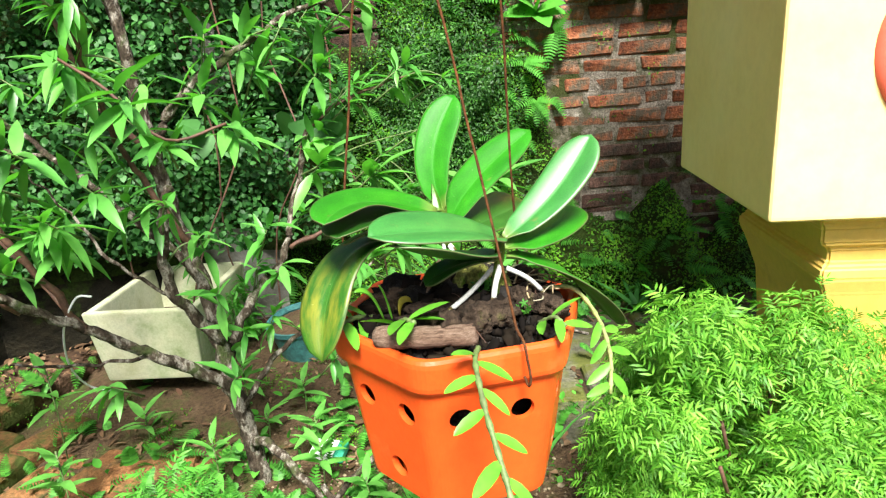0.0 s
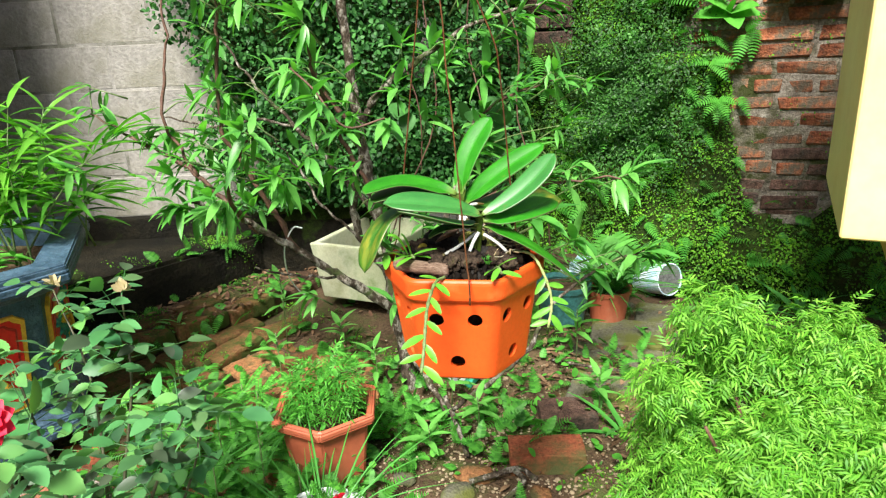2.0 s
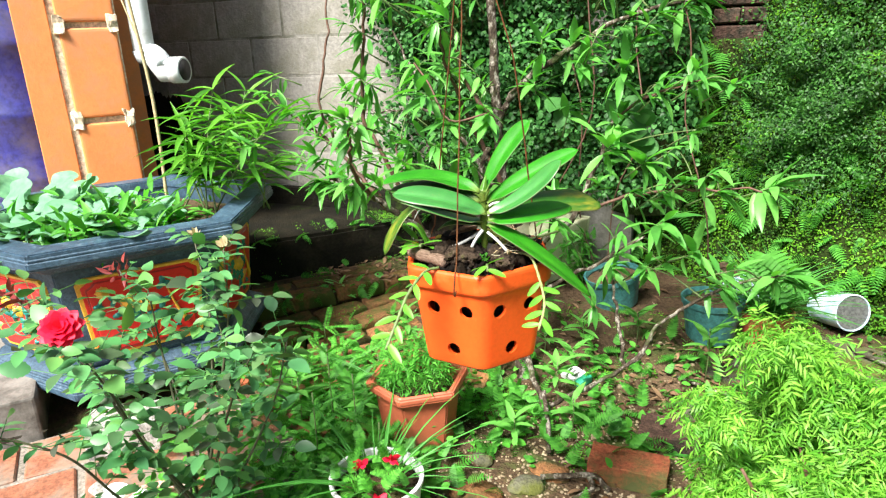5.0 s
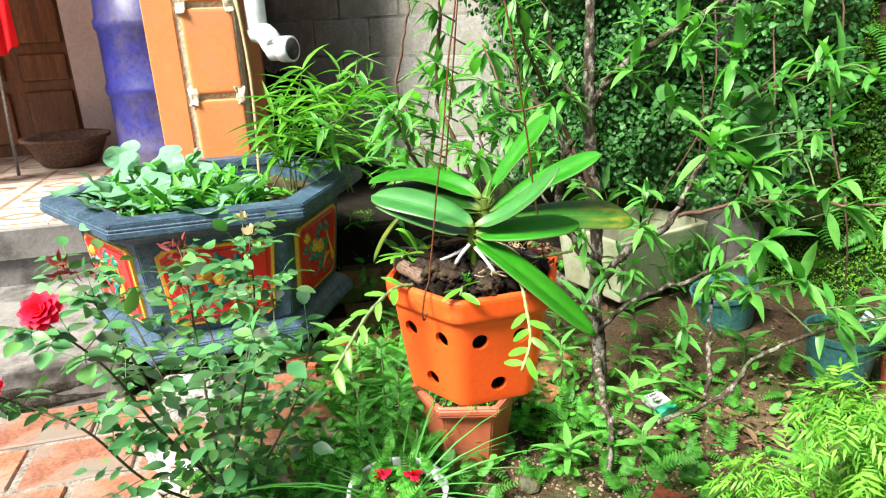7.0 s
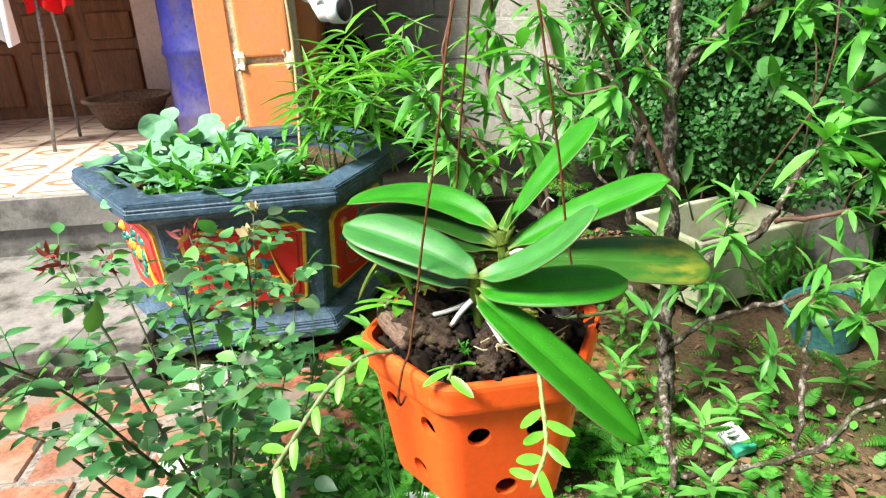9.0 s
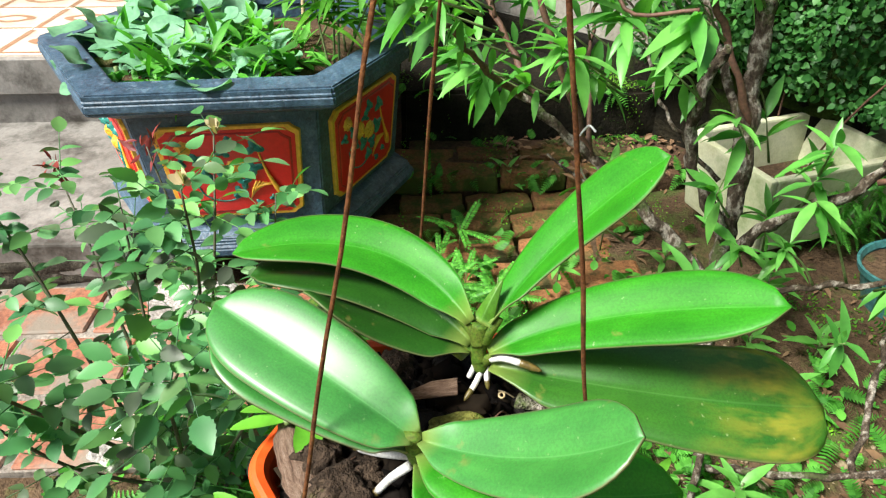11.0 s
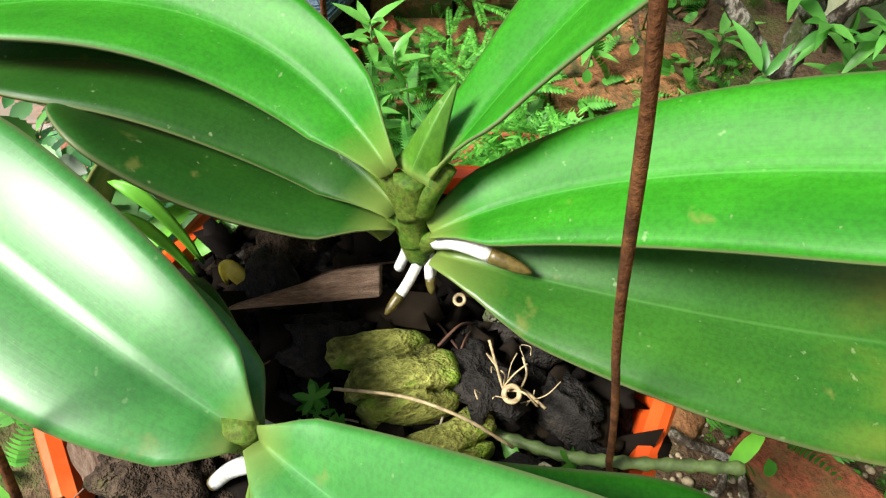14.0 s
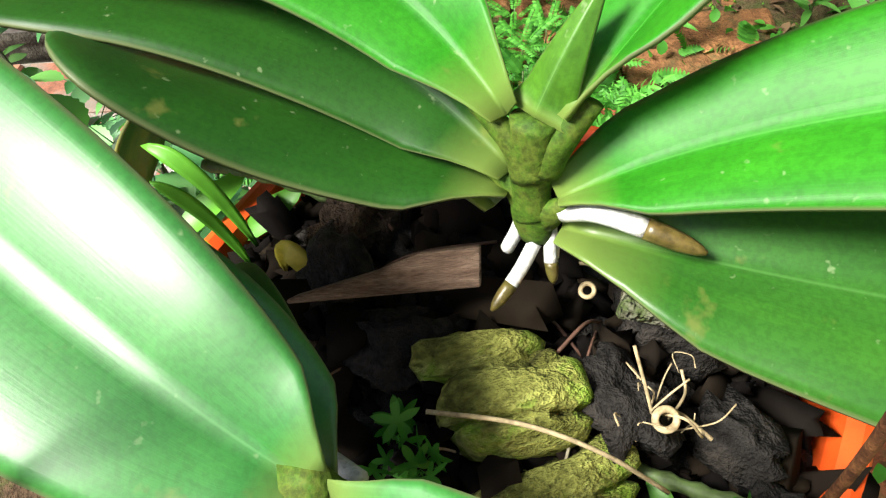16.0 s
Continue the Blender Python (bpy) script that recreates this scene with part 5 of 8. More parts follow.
def root_tangle():
    """Thin pale roots that wander over the bark and out over the rim."""
    rng = np.random.default_rng(83)
    for k in range(20):
        p = np.array((0.082, 0.628, 0.812)) + rng.normal(size=3) * np.array((.018, .018, .003))
        a = rng.uniform(0, 6.28)
        pts = [tuple(p)]
        for q in range(4):
            a += rng.normal(0, 0.7)
            p = p + np.array((0.011 * math.cos(a), 0.011 * math.sin(a), rng.normal(0.0, .003)))
            r = math.hypot(p[0] - POT_C.x, p[1] - POT_C.y)
            if r > 0.095:
                p[:2] = (p[:2] - np.array((POT_C.x, POT_C.y))) * 0.095 / r + np.array((POT_C.x, POT_C.y))
            p[2] = max(p[2], 0.800)
            pts.append(tuple(p))
        V, F = tube(spline(pts, 4), rng.uniform(.0004, .0010), 6, 0.2)
        obj("thin_root", mesh_of("thin_root", V, F, (M_STRAW, M_TWIG, M_PALEROOT)[k % 3]), None, "thin pale orchid root wandering over the bark", "root", "thin roots")


M_PALEROOT = surface("pale_root", [(0.26, 0.22, 0.15), (0.40, 0.36, 0.26), (0.20, 0.22, 0.10)], 60, 300, 0.8, 0.4, 0.001)
root_tangle()
T_LOBED = lobed_template()


def pot_weeds():
    sets = []
    for c, n in (((0.022, 0.605, 0.813), 10), ((0.027, 0.609, 0.812), 9), ((0.07, 0.68, 0.80), 5), ((0.058, 0.570, 0.802), 7)):
        d = unit(n) * 0.8 + np.array((0, 0, 0.9))
        sets.append(scatter(T_LOBED, frames(d, np.array((0, 0, 1.0)) + 0.3 * unit(n), RNG.uniform(0.007, 0.014, n)), np.array(c) + 0.004 * unit(n)))
    obj("pot_weed", bulk("pot_weed", sets, L_FERN), None, "tiny lobed green weeds growing in the orchid pot", "weed", kind="stuff")


pot_weeds()


def pot_extras():
    V, F, U = strap_leaf((-0.056, 0.583, 0.800), (-0.052, 0.587, 0.815), (-0.038, 0.596, 0.806), 0.007, (0.6, -0.2, 0.7), tip=-1.0, n=12, m=4)
    obj("withered_leaf", mesh_of("withered_leaf", V, F, L_WITHER, True, U), None, "small yellow withered leaf in the orchid pot", "leaf")
    for p0, p1, p2, w in (((-0.070, 0.575, 0.800), (-0.080, 0.566, 0.830), (-0.092, 0.552, 0.838), 0.006), ((-0.062, 0.572, 0.800), (-0.066, 0.566, 0.826), (-0.070, 0.556, 0.842), 0.005)):
        V, F, U = strap_leaf(p0, p1, p2, w, (0.6, -0.2, 0.7), tip=-1.0, n=12, m=4)
        obj("grass_blade", mesh_of("grass_blade", V, F, L_DENDRO, True, U), None, "narrow green blade growing from the pot", "blade", "blades in the pot")
    bm = rough_bm(box_bm((-0.004, -0.020, -0.003), (0.004, 0.020, 0.003), 0.001, 1), 0.003, 90, 3)
    ob = part("bark_strip", bm, M_BARK, None)
    ob.matrix_world = pose(0.016, 0.690, 0.822, 0, 12, -38)
    tagged(ob, "dark bark strip lying at the edge of the pot", "bark")


L_WITHER = foliage("withered_yellow", [(0.42, 0.36, 0.04), (0.50, 0.40, 0.06)], 0.5, 0.25, 200)
pot_extras()


# ---- the painted planter ----
PL_C = Vector((-1.665, 0.685, 0))
PL_YAW = radians(-46)      # a corner of the hexagon
PL_Z0, PL_Z1 = 0.125, 0.612


def hexagon(r, z, yaw=None):
    y = PL_YAW if yaw is None else yaw
    return [(PL_C.x + r * math.cos(y + k * math.pi / 3), PL_C.y + r * math.sin(y + k * math.pi / 3), z) for k in range(6)]


def bevelled(V, F, mat, off, seg=2):
    bm = bmesh.new()
    bm.from_mesh(mesh_of("tmp", V, F, mat, False))
    bmesh.ops.bevel(bm, geom=bm.edges[:], offset=off, segments=seg, affect="EDGES")
    return bm


def hex_ring_part(name, prof, mat, parent, off=0.004, caps=(False, False), amt=0.0015):
    V, F, n = ring_mesh([hexagon(r, z) for r, z in prof])
    if caps[0]:
        F.append(tuple(reversed(range(n))))
    if caps[1]:
        F.append(tuple(range((len(prof) - 1) * n, len(prof) * n)))
    return part(name, rough_bm(bevelled(V, F, mat, off), amt, 30), mat, parent)


def painted_planter():
    p = empty("planter", (PL_C.x, PL_C.y, PL_Z0), "slate-blue cement hexagonal planter with raised red floral panels", "planter")
    z0, z1 = PL_Z0, PL_Z1
    R = 0.548
    hex_ring_part("rim", [(R - 0.010, z1 - 0.052), (R, z1 - 0.045), (R, z1 - 0.022), (R - 0.006, z1 - 0.018), (R - 0.006, z1), (R - 0.10, z1), (R - 0.105, z1 - 0.03)], M_GREYPAINT, p)
    hex_ring_part("neck", [(R - 0.09, z1 - 0.085), (R - 0.055, z1 - 0.07), (R - 0.03, z1 - 0.05), (R - 0.10, z1 - 0.048)], M_GREYPAINT, p)
    hex_ring_part("body", [(0.405, z0 + 0.075), (0.415, z0 + 0.085), (R - 0.10, z1 - 0.082), (R - 0.10, z1 - 0.03)], M_GREYPAINT, p)
    hex_ring_part("base", [(0.465, z0), (0.475, z0 + 0.006), (0.475, z0 + 0.028), (0.460, z0 + 0.036), (0.460, z0 + 0.050), (0.430, z0 + 0.066), (0.40, z0 + 0.076)], M_GREYPAINT, p, caps=(True, True))
    # panels on the six faces
    for k in range(6):
        an = PL_YAW + (k + 0.5) * math.pi / 3
        nr = Vector((math.cos(an), math.sin(an), 0))
        tn = Vector((-math.sin(an), math.cos(an), 0))
        zb, zt = z0 + 0.105, z1 - 0.115
        rb, rt = 0.415, R - 0.10
        cos30 = math.cos(math.pi / 6)
        def at(u, w, d):
            f = (w + 1) / 2
            z = zb + (zt - zb) * f
            inr = (rb + (rt - rb) * ((z - z0 - 0.085) / (z1 - 0.082 - z0 - 0.085))) * cos30
            half = 0.158 + 0.022 * f
            return Vector((PL_C.x, PL_C.y, z)) + nr * (inr + d) + tn * (u * half)
        def plate(ins, d0, d1, mat, name, label, cut=0.14):
            q = 1 - ins
            c = cut
            ol = [(-q + c, -q), (q - c, -q), (q - c * .72, -q + c * .42), (q, -q + c), (q, q - c), (q - c * .72, q - c * .42), (q - c, q), (-q + c, q), (-q + c * .72, q - c * .42), (-q, q - c), (-q, -q + c), (-q + c * .72, -q + c * .42)]
            V = [tuple(at(u, w, d0)) for u, w in ol] + [tuple(at(u * .985, w * .985, d1)) for u, w in ol]
            n = len(ol)
            F = [tuple(range(n, 2 * n))] + [(i, (i + 1) % n, n + (i + 1) % n, n + i) for i in range(n)]
            return part(name, bevelled(V, F, mat, 0.0015, 1), mat, p, label)
        pan = plate(0.0, -0.004, 0.010, M_GOLD, "panel_frame", "yellow raised panel frame")
        plate(0.065, 0.002, 0.0115, M_RED, "red_panel", "red enamel panel")
        plate(0.125, 0.002, 0.0135, M_RED_DEEP, "panel_bead", "dark red bead", 0.15)
        plate(0.150, 0.004, 0.0146, M_RED, "panel_field", "red enamel field", 0.15)
        # raised flowers, leaves and a bird's tail
        def blob(u, w, r, mat, name, petals=0, lift=0.0):
            c = at(u, w, 0.0142 + lift)
            V, F = [], []
            m = 20
            for i in range(m):
                a = 2 * math.pi * i / m
                rr = r * (1 + (0.45 if petals == 3 else 0.14) * math.cos(petals * a + 40 * u))
                for q, h in ((1.0, 0.0), (0.85, 0.005), (0.55, 0.009), (0.15, 0.008)):
                    zz = h * (0.8 + 0.3 * math.cos(petals * a + q * 5))
                    V.append(tuple(c + tn * (rr * q * math.cos(a)) + Vector((0, 0, rr * q * math.sin(a))) + nr * zz))
            for i in range(m):
                j = (i + 1) % m
                for q in range(3):
                    F.append((4 * i + q, 4 * j + q, 4 * j + q + 1, 4 * i + q + 1))
            F.append(tuple(4 * i + 3 for i in range(m)))
            obj(name, mesh_of(name, V, F, mat), pan)
        for u, w, r in ((-0.62, 0.60, 0.020), (-0.26, 0.26, 0.025), (0.04, 0.13, 0.027)):
            for k2, f in enumerate((1.0, 0.72, 0.42)):
                blob(u, w, r * f, M_GOLD, "flower", 8 - k2, 0.003 * k2)
        for u, w, r in ((0.02, 0.66, 0.017), (0.34, 0.56, 0.019), (-0.10, 0.48, 0.014), (0.30, 0.12, 0.020), (-0.42, 0.02, 0.018), (-0.16, -0.06, 0.018), (0.12, -0.18, 0.017), (0.02, -0.40, 0.016), (-0.48, 0.36, 0.015), (-0.72, 0.30, 0.013), (0.30, -0.66, 0.008), (0.52, -0.56, 0.008)):
            blob(u, w, r, M_TEALP, "painted_leaf", 3)
        # the bird: head low, wings spread, a long tail feather upwards
        pts = [at(0.70, -0.52, 0.016), at(0.60, -0.30, 0.022), at(0.50, -0.02, 0.020), at(0.42, 0.30, 0.016), at(0.36, 0.64, 0.015)]
        V, F = tube(spline(pts, 5), [0.0065, 0.008, 0.008, 0.0078, 0.0075, 0.007, 0.0062, 0.0055, 0.005, 0.0045, 0.004, 0.0036, 0.0033, 0.003, 0.0028, 0.0026, 0.0024, 0.002, 0.002, 0.0015, 0.001], 7)
        obj("bird_body", mesh_of("bird_body", V, F, M_GOLD), pan)
        for q in range(6):
            a, b = at(0.56 - 0.05 * q, -0.24 + 0.015 * q, 0.017), at(0.30 - 0.025 * q, -0.34 - 0.05 * q, 0.0155)
            V, F = tube([a, (a + b) / 2 + nr * 0.003 + Vector((0, 0, 0.006)), b], [0.003, 0.0036, 0.001], 6)
            obj("feather", mesh_of("feather", V, F, M_GOLD), pan)
        pts = [at(0.10, -0.48, 0.015), at(-0.20, -0.60, 0.015), at(-0.50, -0.45, 0.015), at(-0.60, -0.05, 0.015)]
        V, F = tube(spline(pts, 5), 0.0022, 6)
        obj("painted_stem", mesh_of("painted_stem", V, F, M_TEALP), pan)
    inv = p.matrix_world.inverted()
    for c in p.children:
        c.matrix_parent_inverse = inv
    return p


painted_planter()
V, F, n = ring_mesh([hexagon(0.43, 0.54), hexagon(0.30, 0.555), hexagon(0.12, 0.56)])
F.append(tuple(range(2 * n, 3 * n)))
obj("planter_soil", mesh_of("planter_soil", V, F, M_SOIL), None, "dark soil filling the painted planter", "soil", kind="stuff")


def kale(c, k, size):
    n = 12
    a = np.arange(n) * 2.4 + k
    tilt = RNG.uniform(0.2, 1.5, n)
    d = np.stack([np.cos(a) * tilt, np.sin(a) * tilt, RNG.uniform(0.5, 1.0, n)], 1)
    up = np.stack([-np.cos(a), -np.sin(a), 0.9 + 0 * a], 1)
    o = empty("kale_plant", c, "blue-green kale with frilly leaves growing in the planter", "kale", "kale plants")
    for i in range(n):
        obj("leaf", bulk("leaf", [scatter(T_KALE, frames(d[i:i + 1], up[i:i + 1], [size * RNG.uniform(0.55, 1.2)]), [tuple(0.02 * RNG.normal(size=3) * np.array((1, 1, .6)))])], L_KALE), o)
    V, F = tube([(0, 0, -0.01), (0, 0, 0.02), (0.002, 0, 0.04)], 0.006, 8)
    obj("stalk", mesh_of("stalk", V, F, M_STEM), o)


for k, (x, y, s) in enumerate(((-1.53, 0.36, .14), (-1.36, 0.58, .13), (-1.66, 0.42, .15), (-1.76, 0.38, .18), (-1.50, 0.48, .15), (-1.82, 0.50, .19), (-1.44, 0.70, .14), (-1.60, 0.60, .16), (-1.92, 0.46, .17), (-1.98, 0.62, .16), (-1.72, 0.70, .16))):
    kale((x, y, 0.552), k, s)


def planter_weeds():
    """Green weeds and blades between the kale and the bamboo."""
    rng = np.random.default_rng(23)
    n = 420
    x, y = rng.normal(-1.50, 0.13, n), rng.normal(0.62, 0.15, n)
    z = 0.555 + np.abs(rng.normal(0.03, 0.035, n))
    ok = np.hypot(x - PL_C.x, y - PL_C.y) < 0.38
    loc = np.stack([x, y, z], 1)[ok]
    n = len(loc)
    h = n // 2
    sets = [scatter(T_OVAL, frames(unit(h) + np.array((0, 0, .5)), np.array((0, 0, 1.)) + .4 * unit(h), rng.uniform(.02, .05, h), 1.0), loc[:h]),
            scatter(T_LANCE, frames(unit(n - h) + np.array((0, 0, .6)), np.array((0, 0, 1.)) + .4 * unit(n - h), rng.uniform(.05, .11, n - h), 1.0), loc[h:])]
    obj("planter_weeds", bulk("planter_weeds", sets, L_HERB), None, "green weeds between the kale and bamboo in the planter", "weeds", kind="stuff")


planter_weeds()


T_BAMBOO = blade_template([0, .12, .35, .6, .82, 1], [.02, .07, .10, .085, .045, .002], 0.34, 0.35)


def bamboo_clump():
    o = empty("bamboo_clump", (-1.50, 0.98, 0.555), "clump of young bamboo with narrow bright leaves in the planter", "bamboo")
    sets = []
    rng = np.random.default_rng(5)
    for k in range(11):
        x, y = rng.uniform(-0.10, 0.16), rng.uniform(-0.12, 0.16)
        top = np.array((x + rng.normal(0.04, 0.12), y + rng.normal(0.02, 0.12), rng.uniform(0.16, 0.44)))
        pts = [(x, y, 0), tuple(np.array((x, y, 0)) * .5 + top * .5 + np.array((rng.normal(0, .02), rng.normal(0, .02), .04))), tuple(top)]
        V, F = tube(spline(pts, 5), [0.0035 * (1 - .07 * i) for i in range(11)], 6)
        obj("culm", mesh_of("culm", V, F, M_STEM), o)
        S = spline(pts, 5)
        for q in S[3:]:
            n = 3
            d = unit(n)
            d[:, 2] = np.abs(d[:, 2]) * .6 - 0.05
            sets.append(scatter(T_BAMBOO, frames(d, np.array((0, 0, 1.)) + .3 * unit(n), RNG.uniform(0.09, 0.19, n), 0.62), np.tile(q, (n, 1))))
    obj("foliage", bulk("foliage", sets, L_BAMBOO), o, kind="stuff")
    rng = np.random.default_rng(9)
    V, F = tube(spline([(-0.16, -0.12, 0), (-0.20, -0.09, .4), (-0.26, -0.10, .9), (-0.31, -0.08, 1.5)], 5), [0.006] * 10 + [0.004] * 6, 7)
    obj("tall_culm", mesh_of("tall_culm", V, F, M_STRAW), o, "tall pale bare stem")
    V, F = tube(spline([(-0.21, -0.09, .55), (-0.30, -0.10, .75), (-0.42, -0.12, 1.0)], 5), 0.0035, 6)
    obj("side_stem", mesh_of("side_stem", V, F, M_STRAW), o)


bamboo_clump()


def cement_block():
    bm = rough_bm(box_bm((-0.10, -0.06, 0), (0.10, 0.06, 0.108), 0.012, 2), 0.006, 18, 6)
    ob = part("cement_block", bm, M_CEMENT, None)
    ob.matrix_world = pose(-1.178, 0.416, 0.012, 0, 0, 53)
    tagged(ob, "pale pebbly cement block wedged under the planter", "block")


cement_block()


def hollow_brick(c, rz, mat=M_BRICK, size=(0.20, 0.095, 0.06), holes=True, label="red hollow brick lying under the planter"):
    o = empty("hollow_brick", c, label, "brick", "loose bricks", rz=rz)
    l, w, h = size
    part("body", rough_bm(box_bm((-l / 2, -w / 2, 0), (l / 2, w / 2, h), 0.004, 2), 0.003, 30, 3), mat, o)
    if holes:
        # no holes are cut: black discs paint the shade within them
        for sx in (-1, 1):
            for y in (-0.024, 0.024):
                V, F = tube([(sx * (l / 2 + 0.001), y, h / 2), (sx * (l / 2 + 0.002), y, h / 2)], 0.012, 12)
                obj("brick_hole_shade", mesh_of("brick_hole_shade", V, F, M_BLACK), o)
    return o


hollow_brick((-1.225, 0.80, 0.0), 35, M_BRICK_RED, (0.115, 0.07, 0.055), False, "broken piece of red brick lying under the planter")
hollow_brick((-1.29, 0.93, 0.0), 80, M_BRICK_RED, (0.10, 0.08, 0.045), False, "broken piece of red brick lying under the planter")
hollow_brick((0.005, 1.211, 0.0), 20, M_BRICK_MOSS, (0.20, 0.10, 0.060), False, "mossy red brick lying on the soil")
hollow_brick((0.015, 1.445, -0.010), 20, M_BRICK_DARK, (0.17, 0.12, 0.05), False, "dark damp brick sunk in the soil")


def edging_stones():
    """Orange bricks, worn and mossy, laid flat in the bed before the ledge."""
    spots = [(-0.78, 0.86, 50), (-0.66, 1.28, 20), (-0.62, 0.98, 60), (-0.80, 1.48, 15), (-0.86, 1.42, 26)]
    for j in range(4):
        for i in range(5):
            p = H_N * (-1.535 + 0.132 * j) + H_E * (0.50 + 0.235 * i + (0.11 if j % 2 else 0))
            if (i, j) in ((4, 3), (0, 3), (4, 2)):
                continue
            spots.append((p.x, p.y, 70))
    for k, (x, y, r) in enumerate(spots):
        flat = k >= 5
        bm = rough_bm(box_bm((-0.112, -0.060, 0), (0.112, 0.060, 0.055), 0.012, 2), 0.007, 14, 4, k * 3.3)
        ob = part("edging_brick", bm, M_EDGING, None)
        ob.matrix_world = pose(x, y, (0.0 if flat else ground_height(x, y)) - 0.022 + 0.006 * math.sin(k * 2.3), 1.5 * math.sin(k), 1.5 * math.cos(k * 1.7), r + 4 * math.sin(k * 1.3))
        tagged(ob, "worn orange brick with moss, laid flat in the bed", "brick", "edging bricks")


edging_stones()


def ledge_bricks():
    """Two stepped courses of mossy bricks that hold the low ledge."""
    rng = np.random.default_rng(44)
    k = 0
    for y, z, e0, e1 in ((1.975, 0.068, 0.58, 1.10), (1.865, 0.064, 0.50, 1.16), (1.752, 0.004, 0.60, 1.20), (1.648, 0.0, 0.52, 1.26)):
        e = e0
        while e < e1:
            bm = rough_bm(box_bm((-0.104, -0.050, 0), (0.104, 0.050, 0.064), 0.010, 2), 0.009, 16, 3, 50 + k * 2.9)
            ob = part("ledge_brick", bm, M_LEDGEBRICK, None)
            ob.matrix_world = house_m() @ pose(e, y + rng.uniform(-.010, .010), z + rng.uniform(-.006, .006), rng.normal(0, 1.5), rng.normal(0, 1.5), rng.normal(0, 3))
            tagged(ob, "mossy old brick set along the front of the ledge", "brick", "ledge bricks")
            e += 0.218
            k += 1


M_LEDGEBRICK = surface("mossy_ledge_brick", [(0.13, 0.065, 0.030), (0.27, 0.125, 0.055), (0.25, 0.16, 0.085)], 9, 100, 0.9, 0.8, 0.008, stain=(0.055, 0.072, 0.016), stain_scale=9.0, stain_at=(0.40, 0.55), vary=0.3)
ledge_bricks()


def terracotta_pot():
    c = (-0.514, 0.966, 0.024)
    o = empty("terracotta_pot", c, "terracotta-coloured hexagonal plastic pot full of feathery weeds", "plant pot", rz=-5)
    V, F = prism_rings([(0.095, 0), (0.100, 0.006), (0.122, 0.178), (0.126, 0.183), (0.141, 0.187), (0.145, 0.193), (0.146, 0.210), (0.141, 0.215), (0.128, 0.214), (0.121, 0.203), (0.116, 0.165)], 6, True, True)
    bm = bevelled(V, F, M_TERRA, 0.004, 2)
    part("body", bm, M_TERRA, o)
    V, F = prism_rings([(0.119, 0.170), (0.05, 0.182)], 6)
    obj("soil", mesh_of("soil", V, F, M_SOIL), o)
    sets = []
    n = 260
    a, r = RNG.uniform(0, 6.28, n), 0.078 * np.sqrt(RNG.uniform(0, 1, n))
    loc = np.stack([r * np.cos(a), r * np.sin(a), 0.20 + RNG.uniform(0, 0.17, n) * (1.1 - r / 0.12)], 1)
    d = np.stack([np.cos(a), np.sin(a), RNG.uniform(-.2, 1.2, n)], 1) + .4 * unit(n)
    sets.append(scatter(T_ARALIA, frames(d, np.array((0, 0, 1.)) + .4 * unit(n), RNG.uniform(0.022, 0.045, n)), loc))
    n = 240
    a, r = RNG.uniform(0, 6.28, n), 0.088 * np.sqrt(RNG.uniform(0, 1, n))
    loc = np.stack([r * np.cos(a), r * np.sin(a), 0.20 + RNG.uniform(0, 0.12, n) * (1.1 - r / 0.12)], 1)
    sets.append(scatter(T_OVAL, frames(unit(n) + np.array((0, 0, .4)), np.array((0, 0, 1.)) + .3 * unit(n), RNG.uniform(0.010, 0.024, n)), loc))
    obj("weed_clump", bulk("weed_clump", sets, L_HERB), o, "feathery bright green weeds", kind="stuff")
    for k in range(12):
        a = RNG.uniform(3.4, 5.2)
        d = [(math.cos(a), math.sin(a), RNG.uniform(0.1, 0.9))]
        obj("grass_blade", bulk("grass_blade", [scatter(T_BLADE, frames(d, np.array((0, 0, 1.)) + .2 * unit(1), [RNG.uniform(0.14, 0.24)], 0.4), np.array([(-0.05, -0.07, 0.188)]) + .02 * unit(1))], L_GRASS), o)


terracotta_pot()


